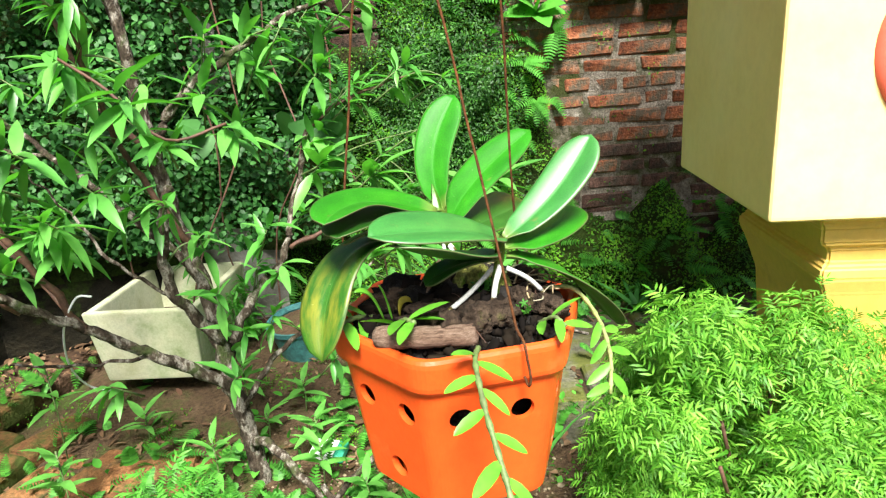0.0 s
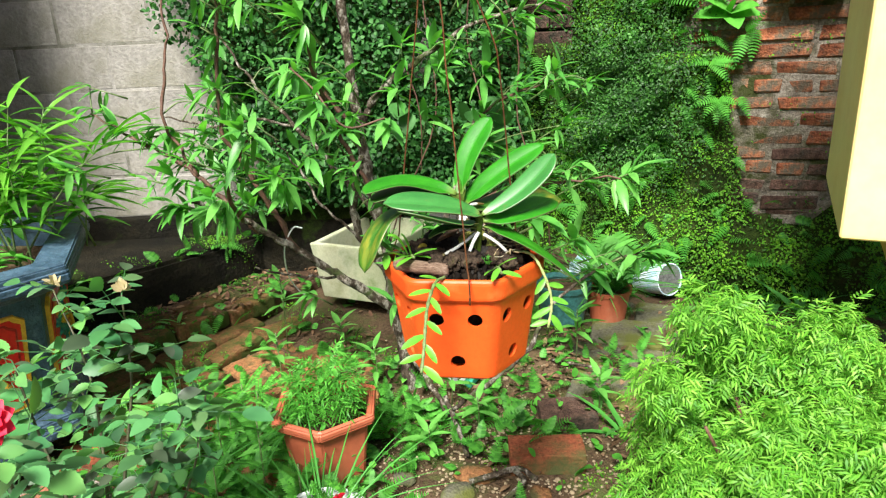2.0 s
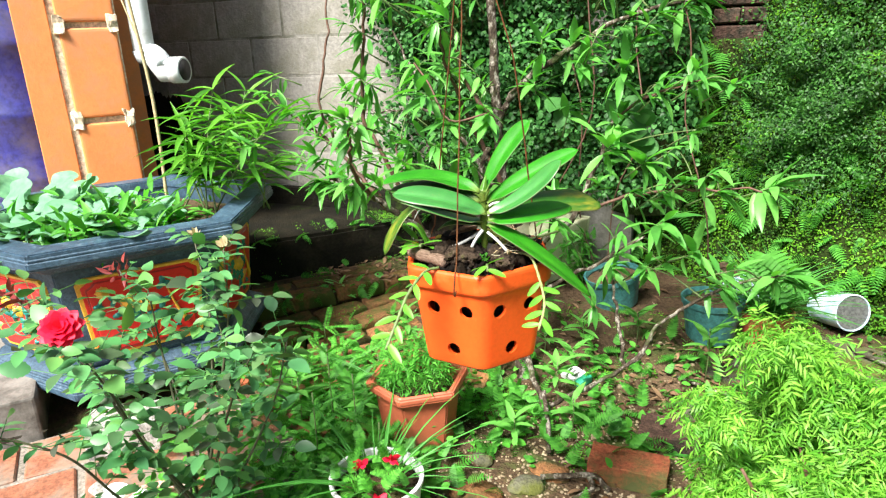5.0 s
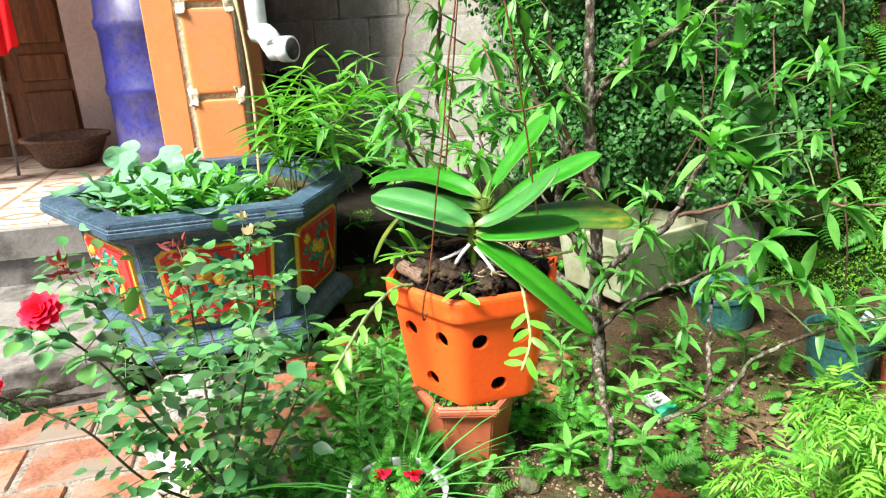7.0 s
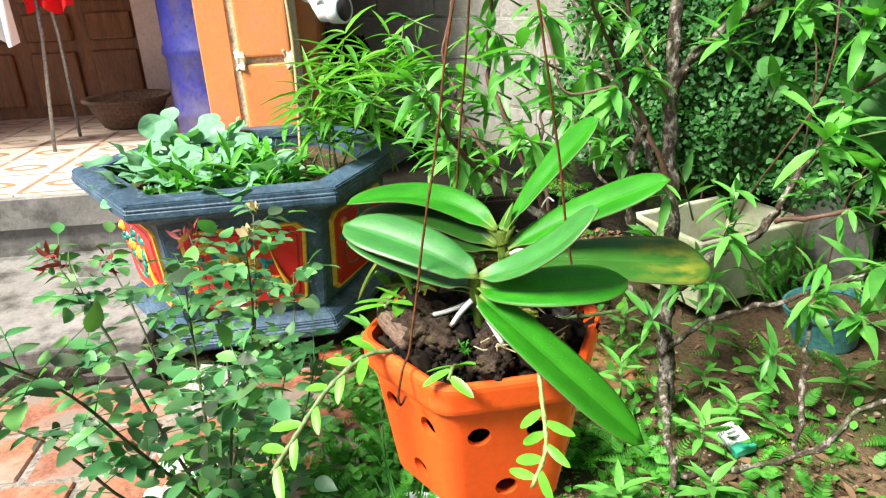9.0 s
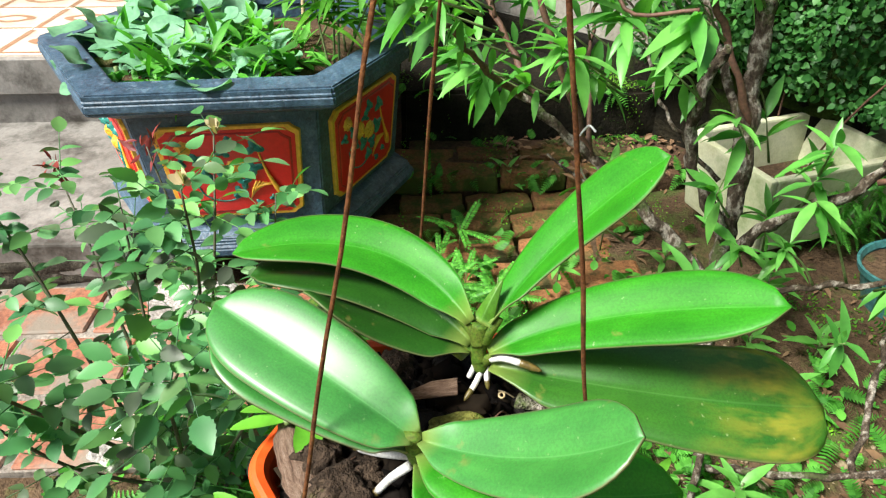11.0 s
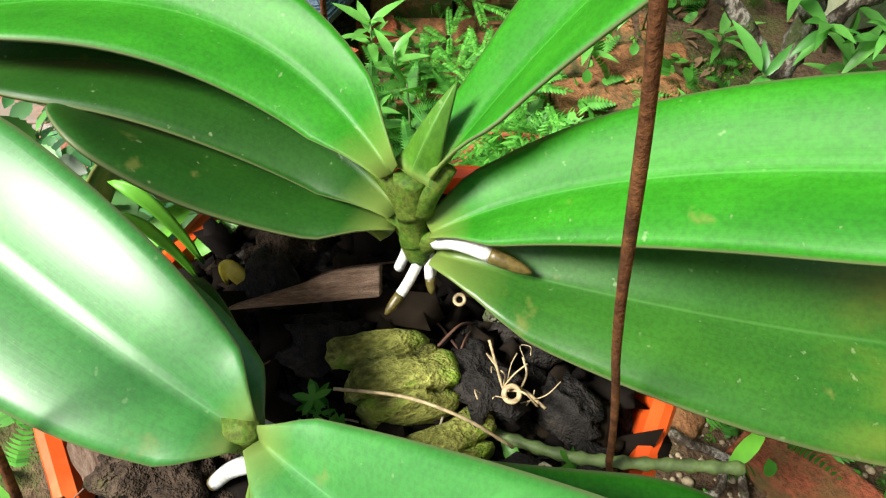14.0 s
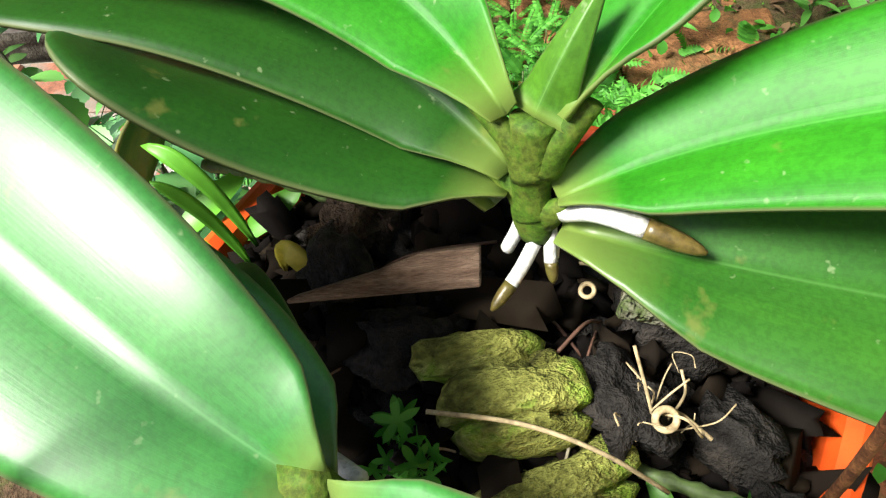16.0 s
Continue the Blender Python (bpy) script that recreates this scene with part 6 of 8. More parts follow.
def white_pot():
    c = (-0.352, 0.660, -0.004)
    o = empty("white_bucket", c, "white plastic bucket planted with drooping chives and red flowers", "plant pot")
    V, F = prism_rings([(0.085, 0), (0.088, 0.004), (0.104, 0.15), (0.110, 0.155), (0.111, 0.165), (0.107, 0.168), (0.102, 0.165), (0.100, 0.13)], 32, True, True)
    obj("body", mesh_of("body", V, F, M_WHITEPLASTIC, False), o)
    V, F = prism_rings([(0.100, 0.135), (0.05, 0.142)], 24)
    obj("soil", mesh_of("soil", V, F, M_SOIL), o)
    for k in range(46):
        a = RNG.uniform(0, 6.28)
        d = [(math.cos(a), math.sin(a), RNG.uniform(0.3, 1.3))]
        obj("chive", bulk("chive", [scatter(T_BLADE, frames(d, np.array((0, 0, 1.)) + .2 * unit(1), [RNG.uniform(0.14, 0.30)], 0.42), np.array([(0.045 * math.cos(a), 0.045 * math.sin(a), 0.14)]) + .012 * unit(1))], L_GRASS), o)
    n = 70
    a, r = RNG.uniform(0, 6.28, n), 0.1 * np.sqrt(RNG.uniform(0, 1, n))
    loc = np.stack([r * np.cos(a), r * np.sin(a), 0.15 + RNG.uniform(0, .05, n)], 1)
    obj("herb_clump", bulk("herb_clump", [scatter(T_FROND, frames(unit(n) + np.array((0, 0, .6)), np.array((0, 0, 1.)) + .3 * unit(n), RNG.uniform(0.03, 0.06, n)), loc)], L_HERB), o, kind="stuff")
    for q in ((0.03, 0.02, 0.21), (-0.03, -0.02, 0.19), (0.075, -0.06, 0.17)):
        n = 9
        obj("flower", bulk("flower", [scatter(T_OVAL, frames(unit(n) + np.array((0, 0, .5)), unit(n), RNG.uniform(0.016, 0.026, n)), np.tile(q, (n, 1)))], M_ROSE), o, "small red flower")


white_pot()


def foam_box():
    o = empty("foam_box", (-0.900, 2.030, 0.130), "dirty white foam box with soil and a fern, stained green", "box", rz=-3)
    L, W, Hh, t = 0.168, 0.228, 0.235, 0.024
    for nm, lo, hi in (("side_wall", (-L, -W, 0), (L, -W + t, Hh)), ("side_wall", (-L, W - t, 0), (L, W, Hh)), ("end_wall", (-L, -W + t, 0), (-L + t, W - t, Hh - 0.002)), ("end_wall", (L - t, -W + t, 0), (L, W - t, Hh - 0.002)), ("bottom", (-L + t, -W + t, 0.0), (L - t, W - t, 0.03))):
        bm = box_bm(lo, hi, 0.007, 2)
        for v in bm.verts:
            f = 1 - 0.13 * (1 - v.co.z / Hh)
            v.co.x *= f
            v.co.y *= f
        part(nm, rough_bm(bm, 0.003, 14), M_STYRO, o)
    part("soil", box_bm((-L * .9 + t, -W * .9 + t, 0.03), (L * .9 - t, W * .9 - t, 0.09), 0), M_SOIL, o)
    n = 120
    loc = np.stack([RNG.uniform(L - .02, L + .04, n), RNG.uniform(-0.02, W, n), RNG.uniform(.02, .20, n)], 1)
    obj("moss_fern", bulk("moss_fern", [scatter(T_FROND_FINE, frames(unit(n) + np.array((0.6, -.2, .2)), np.array((0, 0, 1.)) + .4 * unit(n), RNG.uniform(0.035, 0.075, n)), loc)], L_FERN), o, "feathery fern on the box")
    n = 150
    loc = np.stack([RNG.uniform(-.02, L - .05, n), RNG.uniform(0.0, W - .05, n), RNG.uniform(.09, .15, n)], 1)
    obj("box_herb", bulk("box_herb", [scatter(T_TINY, frames(unit(n) + np.array((0, 0, .5)), np.array((0, 0, 1.)) + .5 * unit(n), RNG.uniform(0.015, 0.032, n)), loc)], L_HERB), o, "small bright green herbs growing in the box")


foam_box()


def round_pot(name, c, r0, r1, h, mat, label, tilt=(0, 0, 0), soil=True):
    o = empty(name, c, label, "plant pot")
    o.matrix_world = pose(*c, *tilt)
    V, F = prism_rings([(r0, 0), (r0 * 1.03, 0.004), (r1 * .97, h * .86), (r1 * 1.03, h * .87), (r1 * 1.05, h), (r1 * .98, h), (r1 * .93, h * .88)], 32, True, False)
    obj("body", mesh_of("body", V, F, mat, False), o)
    if soil:
        V, F = prism_rings([(r1 * .94, h * .84), (r1 * .4, h * .88)], 24, False)
        obj("soil", mesh_of("soil", V, F, M_SOIL), o)
    return o


def grassy(c, n, length, label):
    a = RNG.uniform(0, 6.28, n)
    d = np.stack([np.cos(a), np.sin(a), RNG.uniform(0.6, 2.2, n)], 1)
    obj("grass_tuft", bulk("grass_tuft", [scatter(T_BLADE, frames(d, np.array((0, 0, 1.)) + .2 * unit(n), length * RNG.uniform(0.5, 1.1, n), 0.5), np.array(c) + .025 * unit(n))], L_GRASS), None, label, "grass", "grass tufts", kind="stuff")


round_pot("teal_pot", (-0.490, 2.06, 0.090), 0.082, 0.105, 0.13, M_TEALPOT, "teal plastic pot leaning on the bed", (8, -6, 0))
round_pot("teal_pot", (-0.13, 2.10, 0.03), 0.08, 0.105, 0.16, M_TEALPOT, "teal plastic pot half hidden by leaves")
round_pot("clay_pot", (0.032, 2.19, 0.018), 0.066, 0.086, 0.13, M_TERRA, "reddish plastic pot with a grass tuft")
grassy((0.032, 2.19, 0.125), 170, 0.30, "long green grass blades growing from the reddish pot")
round_pot("clay_pot", (-0.16, 2.45, 0.03), 0.06, 0.085, 0.16, M_CLAY, "brown clay pot by the brick wall")


def paint_can():
    o = empty("paint_can", (0.19, 2.50, 0.0), "pale blue and white metal can lying on its side", "can")
    o.matrix_world = pose(0.192, 2.505, 0.088, 78, 0, 48) @ Matrix.Scale(0.82, 4)
    V, F = prism_rings([(0.080, -0.10), (0.085, -0.098), (0.083, -0.09), (0.083, 0.09), (0.085, 0.098), (0.080, 0.10), (0.078, 0.094)], 32, True, False)
    obj("body", mesh_of("body", V, F, M_BLUEPRINT, False), o)
    V, F = prism_rings([(0.079, 0.093), (0.02, 0.0935)], 32, False)
    obj("lid", mesh_of("lid", V, F, M_METAL, False), o, "dull metal can end")
    o2 = empty("paint_can", (0.03, 2.47, 0.0), "crumpled white and blue plastic bag", "bag")
    o2.matrix_world = pose(-0.12, 2.42, 0.10)
    bm = bmesh.new()
    bmesh.ops.create_icosphere(bm, subdivisions=4, radius=0.085)
    rough_bm(bm, 0.035, 22)
    o2.name = "plastic_bag"
    part("sheet", bm, M_BLUEPRINT, o2)


paint_can()


def carton():
    o = empty("carton", (-0.345, 1.54, 0.0), "small crushed white and green carton on the soil", "carton", rz=-12)
    o.matrix_world = pose(-0.345, 1.53, ground_height(-.345, 1.53) + 0.012, 14, 4, -14)
    part("box", rough_bm(box_bm((-0.045, -0.028, 0), (0.020, 0.028, 0.022), 0.003, 2), 0.003, 40, 2), M_WHITEPLASTIC, o)
    part("green_end", rough_bm(box_bm((0.0205, -0.028, 0), (0.046, 0.028, 0.022), 0.003, 2), 0.003, 40, 2), M_GREENPRINT, o, "green printed end")
    for k in range(3):
        part("print_bar", box_bm((-0.03 + .015 * k, -0.012, 0.0225), (-0.022 + .015 * k, 0.012, 0.0245), 0.0004, 1), M_METAL, o)


carton()


def white_cord(pts, r=0.0022, label="loose white cord hanging from a branch", name="cord"):
    V, F = tube(spline(pts, 8), r, 7)
    obj(name, mesh_of(name, V, F, M_WHITEPLASTIC), None, label, "cord", "cords")


white_cord([(-0.70, 1.22, 0.62), (-0.735, 1.225, 0.615), (-0.775, 1.23, 0.55), (-0.825, 1.30, 0.44), (-0.832, 1.36, 0.36), (-0.80, 1.385, 0.33)])

# ---- on the porch ----


def barrel():
    o = empty("barrel", (0, 0, 0), "blue plastic water barrel standing on the porch", "barrel")
    p = H_N * -3.25 + H_E * -0.235
    o.matrix_world = pose(p.x, p.y, 0.408)
    V, F = prism_rings([(0.25, 0), (0.28, 0.02), (0.285, 0.10), (0.295, 0.12), (0.295, 0.145), (0.285, 0.165), (0.285, 0.40), (0.297, 0.42), (0.297, 0.45), (0.285, 0.47), (0.285, 0.72), (0.297, 0.74), (0.297, 0.77), (0.285, 0.79), (0.275, 0.93), (0.25, 0.95)], 40)
    obj("body", mesh_of("body", V, F, M_BARREL, True), o)
    V, F = prism_rings([(0.265, 0.945), (0.275, 0.955), (0.275, 0.985), (0.26, 0.995), (0.05, 1.0)], 40)
    obj("lid", mesh_of("lid", V, F, M_BARREL), o)


barrel()


def basin():
    p = H_N * -3.60 + H_E * -0.88
    o = empty("basin", (p.x, p.y, 0.408), "wide brown clay basin on the porch floor", "basin")
    V, F = prism_rings([(0.13, 0), (0.15, 0.008), (0.20, 0.11), (0.215, 0.145), (0.235, 0.15), (0.238, 0.165), (0.225, 0.170), (0.205, 0.155), (0.14, 0.03)], 40)
    obj("body", mesh_of("body", V, F, M_CLAY), o)


basin()


def clothes_rack():
    o = empty("clothes_rack", (0, 0, 0), "thin metal rack with red, white and purple washing", "clothes rack")
    def hp(n, e, z):
        v = H_N * n + H_E * e
        return (v.x, v.y, z)
    V, F = tube([hp(-3.0, -1.07, 0.403), hp(-3.0, -0.99, 0.95), hp(-3.0, -0.94, 1.6)], 0.009, 10)
    obj("leg", mesh_of("leg", V, F, M_METAL), o)
    V, F = tube([hp(-3.35, -1.08, 0.403), hp(-3.2, -1.0, 0.95), hp(-3.0, -0.94, 1.6)], 0.009, 10)
    obj("leg", mesh_of("leg", V, F, M_METAL), o)
    V, F = tube([hp(-3.0, -2.2, 1.6), hp(-3.0, -0.80, 1.6)], 0.009, 10)
    obj("rail", mesh_of("rail", V, F, M_METAL), o)
    for nm, e0, e1, z0, z1, n, mat in (("red_garment", -1.02, -0.80, 1.06, 1.6, -2.98, M_CLOTH_RED), ("white_garment", -1.30, -1.06, 0.93, 1.6, -2.95, M_CLOTH_WHITE), ("purple_garment", -1.14, -1.00, 1.22, 1.6, -2.92, M_CLOTH_PURPLE), ("red_garment", -1.62, -1.24, 0.74, 1.6, -3.04, M_CLOTH_RED)):
        V, F = [], []
        a, b = 18, 16
        for i in range(a + 1):
            for j in range(b + 1):
                u, w = i / a, j / b
                e = e0 + (e1 - e0) * (u * (1 - .12 * w) + .06 * w)
                z = z1 - (z1 - z0) * w + 0.02 * math.sin(u * 9 + e0 * 7) * w
                V.append(hp(n + 0.022 * math.sin(u * 14 + w * 2) * (0.3 + w), e, z))
        k = len(V)
        V += [(x - 0.004, y + 0.002, z) for x, y, z in V]
        W = b + 1
        for i in range(a):
            for j in range(b):
                q = i * W + j
                F += [(q, q + 1, q + W + 1, q + W), (k + q, k + q + W, k + q + W + 1, k + q + 1)]
        obj(nm, mesh_of(nm, V, F, mat), None, nm.split("_")[0] + " washing hung on the metal rack", "washing", "washing")
    return o


clothes_rack()


def sandal():
    p = H_N * -2.42 + H_E * -0.40
    o = empty("sandal", (p.x, p.y, 0.410), "pale flat sandal with a dark strap on the porch", "sandal", rz=50)
    V, F = [], []
    ol = [(0.11 * math.cos(a), 0.038 * math.sin(a) * (1 + 0.18 * math.cos(a))) for a in np.linspace(0, 2 * math.pi, 28, endpoint=False)]
    V = [(x, y, 0.0) for x, y in ol] + [(x, y, 0.016) for x, y in ol]
    F = [tuple(reversed(range(28))), tuple(range(28, 56))] + [(i, (i + 1) % 28, 28 + (i + 1) % 28, 28 + i) for i in range(28)]
    part("sole", bevelled(V, F, M_STRAW, 0.002, 1), M_STRAW, o)
    V, F = tube(spline([(-0.01, -0.036, 0.014), (0.02, -0.02, 0.03), (0.06, 0, 0.022), (0.02, 0.02, 0.03), (-0.01, 0.036, 0.014)], 5), 0.004, 7)
    obj("strap", mesh_of("strap", V, F, M_BLACK), o)


sandal()


# ---- plants ----


def limb_tree():
    """A leaning peach tree with bare lower limbs and leafy shoots."""
    o = empty("peach_tree", (-0.52, 1.45, 0.0), "small peach tree with grey mossy bark and narrow drooping leaves", "tree")
    inv = o.matrix_world.inverted()
    limbs = [
        ("trunk", [(-0.50, 1.44, -0.03), (-0.52, 1.46, 0.14), (-0.55, 1.47, 0.30), (-0.60, 1.50, 0.58), (-0.655, 1.525, 0.82), (-0.70, 1.56, 1.15), (-0.74, 1.60, 1.6)], 0.028, 0.014, M_BARK),
        ("limb", [(-0.53, 1.46, 0.10), (-0.47, 1.40, 0.16), (-0.38, 1.33, 0.12), (-0.30, 1.28, 0.04)], 0.016, 0.008, M_BARK),
        ("limb", [(-0.55, 1.47, 0.40), (-0.62, 1.40, 0.55), (-0.60, 1.36, 0.70), (-0.575, 1.375, 0.80)], 0.017, 0.009, M_BARK),
        ("limb", [(-0.55, 1.47, 0.34), (-0.50, 1.52, 0.46), (-0.42, 1.60, 0.56), (-0.38, 1.66, 0.70), (-0.34, 1.70, 0.86)], 0.015, 0.008, M_BARK),
        ("limb", [(-0.66, 1.53, 0.86), (-0.58, 1.56, 0.98), (-0.44, 1.62, 1.08), (-0.30, 1.68, 1.16), (-0.12, 1.72, 1.2)], 0.014, 0.005, M_BARK),
        ("limb", [(-0.54, 1.46, 0.28), (-0.66, 1.36, 0.42), (-0.74, 1.25, 0.54), (-0.82, 1.12, 0.66), (-0.90, 1.02, 0.74)], 0.018, 0.006, M_BARK),
        ("branch", [(-0.74, 1.25, 0.54), (-0.80, 1.18, 0.74), (-0.86, 1.14, 0.92), (-0.84, 1.14, 1.12), (-0.80, 1.12, 1.3)], 0.009, 0.004, M_TWIG),
        ("branch", [(-0.80, 1.16, 0.62), (-0.98, 1.12, 0.80), (-1.12, 1.10, 0.88), (-1.25, 1.08, 0.95)], 0.009, 0.003, M_TWIG),
        ("branch", [(-0.82, 1.12, 0.66), (-0.74, 0.98, 0.78), (-0.62, 0.88, 0.88), (-0.52, 0.80, 0.94)], 0.008, 0.003, M_TWIG),
        ("branch", [(-0.60, 1.50, 0.62), (-0.66, 1.40, 0.86), (-0.66, 1.30, 1.02), (-0.62, 1.22, 1.16)], 0.009, 0.004, M_TWIG),
        ("branch", [(-0.34, 1.70, 0.86), (-0.22, 1.72, 0.94), (-0.08, 1.70, 0.98)], 0.007, 0.003, M_TWIG),
        ("branch", [(-0.40, 1.62, 0.58), (-0.24, 1.66, 0.64), (-0.05, 1.66, 0.68), (0.12, 1.68, 0.70)], 0.008, 0.003, M_TWIG),
        ("branch", [(-0.30, 1.30, 0.06), (-0.12, 1.42, 0.20), (-0.06, 1.52, 0.32), (0.06, 1.62, 0.42), (0.18, 1.70, 0.46)], 0.009, 0.004, M_BARK),
        ("branch", [(-0.12, 1.42, 0.20), (-0.24, 1.58, 0.30), (-0.34, 1.72, 0.36)], 0.008, 0.004, M_BARK),
        ("branch", [(-0.53, 1.45, 0.22), (-0.42, 1.50, 0.36), (-0.30, 1.58, 0.44), (-0.20, 1.66, 0.52)], 0.010, 0.004, M_BARK),
        ("dead_branch", [(-0.66, 1.36, 0.42), (-0.76, 1.30, 0.44), (-0.90, 1.24, 0.47)], 0.006, 0.003, M_BARK),
        ("branch", [(-0.95, 1.12, 0.78), (-1.02, 1.10, 0.95), (-1.0, 1.14, 1.15), (-1.03, 1.16, 1.4)], 0.006, 0.003, M_TWIG),
        ("branch", [(-0.74, 1.25, 0.54), (-0.86, 1.30, 0.66), (-0.96, 1.36, 0.74), (-0.98, 1.40, 0.80)], 0.007, 0.003, M_TWIG),
        ("branch", [(-0.60, 1.50, 0.58), (-0.74, 1.54, 0.70), (-0.92, 1.56, 0.86), (-1.08, 1.58, 1.0), (-1.20, 1.60, 1.15)], 0.011, 0.004, M_BARK),
        ("branch", [(-0.92, 1.56, 0.86), (-1.06, 1.54, 0.88), (-1.20, 1.50, 0.86), (-1.34, 1.44, 0.90)], 0.006, 0.003, M_BARK),
        ("dead_branch", [(-0.62, 1.48, 0.50), (-0.72, 1.40, 0.62), (-0.80, 1.36, 0.78), (-0.84, 1.30, 0.88)], 0.006, 0.002, M_BARK),
        ("branch", [(-0.655, 1.525, 0.84), (-0.76, 1.48, 1.0), (-0.80, 1.44, 1.25)], 0.010, 0.005, M_TWIG),
    ]
    for nm, pts, r0, r1, mat in limbs:
        sp = spline(pts, 10)
        n = len(sp)
        sp = [tuple(np.array(p) + (0.011 if i not in (0,) else 0) * np.array((noise.noise(Vector(p) * 25), noise.noise(Vector(p) * 25 + Vector((7, 0, 0))), noise.noise(Vector(p) * 25 + Vector((0, 7, 0)))))) for i, p in enumerate(sp)]
        V, F = tube(sp, [0.86 * (r0 + (r1 - r0) * i / (n - 1)) * (1 + 0.25 * noise.noise(Vector(sp[i]) * 30)) for i in range(n)], 12 if r0 > 0.01 else 7, 0.35, r0 * 100)
        ob = obj(nm, mesh_of(nm, V, F, mat), o, "silvery bare branch" if nm == "dead_branch" else "")
        ob.matrix_parent_inverse = inv
    # leafy shoots: place, number of leaves, leaf length
    shoots = [(-0.97, 1.02, 0.73, 16, .11), (-0.90, 1.0, 0.80, 12, .10), (-1.04, 1.10, 0.92, 14, .11), (-1.16, 1.08, 0.92, 14, .10), (-1.26, 1.08, 0.97, 12, .10), (-0.86, 1.12, 1.02, 12, .11),
              (-0.52, 0.80, 0.95, 14, .095), (-0.60, 0.87, 0.90, 10, .09), (-0.70, 0.95, 0.83, 10, .09), (-0.80, 1.12, 1.28, 14, .11), (-0.62, 1.20, 1.17, 14, .11), (-0.66, 1.28, 1.04, 12, .11),
              (-0.08, 1.70, 0.98, 14, .12), (-0.20, 1.72, 0.95, 10, .11), (-0.32, 1.70, 0.88, 10, .11), (-0.12, 1.72, 1.2, 14, .12), (-0.30, 1.68, 1.15, 10, .11), (0.14, 1.68, 0.71, 18, .13), (0.0, 1.66, 0.68, 12, .12),
              (-0.16, 1.66, 0.66, 12, .11), (0.20, 1.70, 0.47, 14, .12), (0.06, 1.62, 0.43, 12, .11), (-0.34, 1.72, 0.37, 12, .11), (-0.20, 1.66, 0.53, 14, .11), (-0.26, 1.60, 0.46, 8, .11), (-0.30, 1.56, 0.30, 10, .10),
              (-1.03, 1.16, 1.42, 10, .10), (-0.80, 1.44, 1.25, 14, .12), (-0.78, 1.46, 1.05, 8, .11), (-0.72, 1.56, 1.4, 14, .12), (-0.45, 1.62, 1.08, 8, .11), (-0.84, 1.14, 0.92, 8, .10),
              (-0.60, 1.10, 1.06, 12, .11), (-0.46, 0.98, 1.0, 10, .10), (-0.36, 1.70, 0.72, 8, .10), (-0.48, 1.42, 0.44, 10, .10), (-0.50, 1.36, 0.36, 8, .095), (-0.72, 1.26, 0.40, 9, .09),
              (-0.94, 1.06, 0.70, 11, .11), (-0.74, 1.21, 0.73, 8, .11), (-0.64, 1.29, 0.80, 6, .11), (-0.96, 1.17, 0.72, 9, .10), (-0.66, 1.20, 0.84, 6, .11),
              (-0.54, 1.56, 0.98, 14, .12), (-0.43, 1.65, 1.04, 16, .12), (-0.28, 1.63, 1.01, 14, .12), (-0.50, 1.70, 0.89, 12, .12), (-0.29, 1.59, 0.80, 14, .12), (-0.16, 1.55, 0.77, 14, .12), (-0.09, 1.53, 0.61, 14, .12),
              (-0.95, 1.40, 0.78, 12, .11), (-0.80, 1.01, 0.75, 11, .115), (-0.84, 1.06, 0.71, 9, .11), (-0.70, 1.13, 0.79, 11, .12), (-0.73, 1.19, 0.75, 9, .11), (-0.77, 1.08, 0.72, 8, .11), (-1.02, 1.30, 0.74, 12, .11), (-1.08, 1.24, 0.80, 12, .11), (-0.90, 1.52, 0.72, 12, .11), (-0.42, 1.5, 0.66, 8, .10), (0.02, 1.5, 0.55, 9, .11), (-0.43, 1.04, 0.92, 8, .10), (-0.345, 1.08, 0.94, 7, .10)]
    rng = np.random.default_rng(77)
    V, F = tube(spline([(-0.60, 1.10, 1.06), (-0.52, 1.07, 1.01), (-0.43, 1.04, 0.93), (-0.345, 1.08, 0.945)], 5), 0.0026, 6)
    ob = obj("twig", mesh_of("twig", V, F, M_TWIG), o)
    ob.matrix_parent_inverse = inv
    for nm, pts, r0, r1, mat in limbs:
        sp = spline(pts, 6)
        for i in range(len(sp) // 3, len(sp), 2 if r0 < 0.012 else 3):
            p = np.array(sp[i])
            if p[2] < 0.36 or (p[0] < -0.66 and p[2] < 0.64) or nm == "dead_branch" or rng.uniform() < 0.28 or (p[0] < -0.8 and rng.uniform() < 0.45) or (p[0] < -0.95 and p[2] > 1.0) or (p[0] > -0.78 and p[1] < 1.1):
                continue
            q = p + rng.normal(size=3) * np.array((0.085, 0.07, 0.06)) + np.array((0, -0.01, 0.03))
            V, F = tube(spline([tuple(p), tuple(p * .5 + q * .5 + np.array((0, 0, .015))), tuple(q)], 4), [0.0028 - .0002 * k for k in range(9)], 5)
            ob = obj("twig", mesh_of("twig", V, F, M_STEM), o)
            ob.matrix_parent_inverse = inv
            shoots.append((*q, int(rng.integers(6, 12)), rng.uniform(.075, .105)))
    sets = []
    for x, y, z, n, L in shoots:
        ax = np.array((x + 0.6, y - 1.5, 0.0)) * 0.6 + np.array((0, -0.12, 0.22))
        sets.append(spray((x, y, z), ax, n, L * 0.86, T_LANCE, 0.9, 0.07, 0.55, 1.1))
        V, F = tube([tuple(np.array((x, y, z)) - ax / np.linalg.norm(ax) * 0.10), (x, y, z)], [0.003, 0.0012], 5)
        ob = obj("shoot", mesh_of("shoot", V, F, M_STEM), o)
        ob.matrix_parent_inverse = inv
    ob = obj("crown", bulk("crown", sets, L_PEACH), o, "narrow drooping peach leaves")
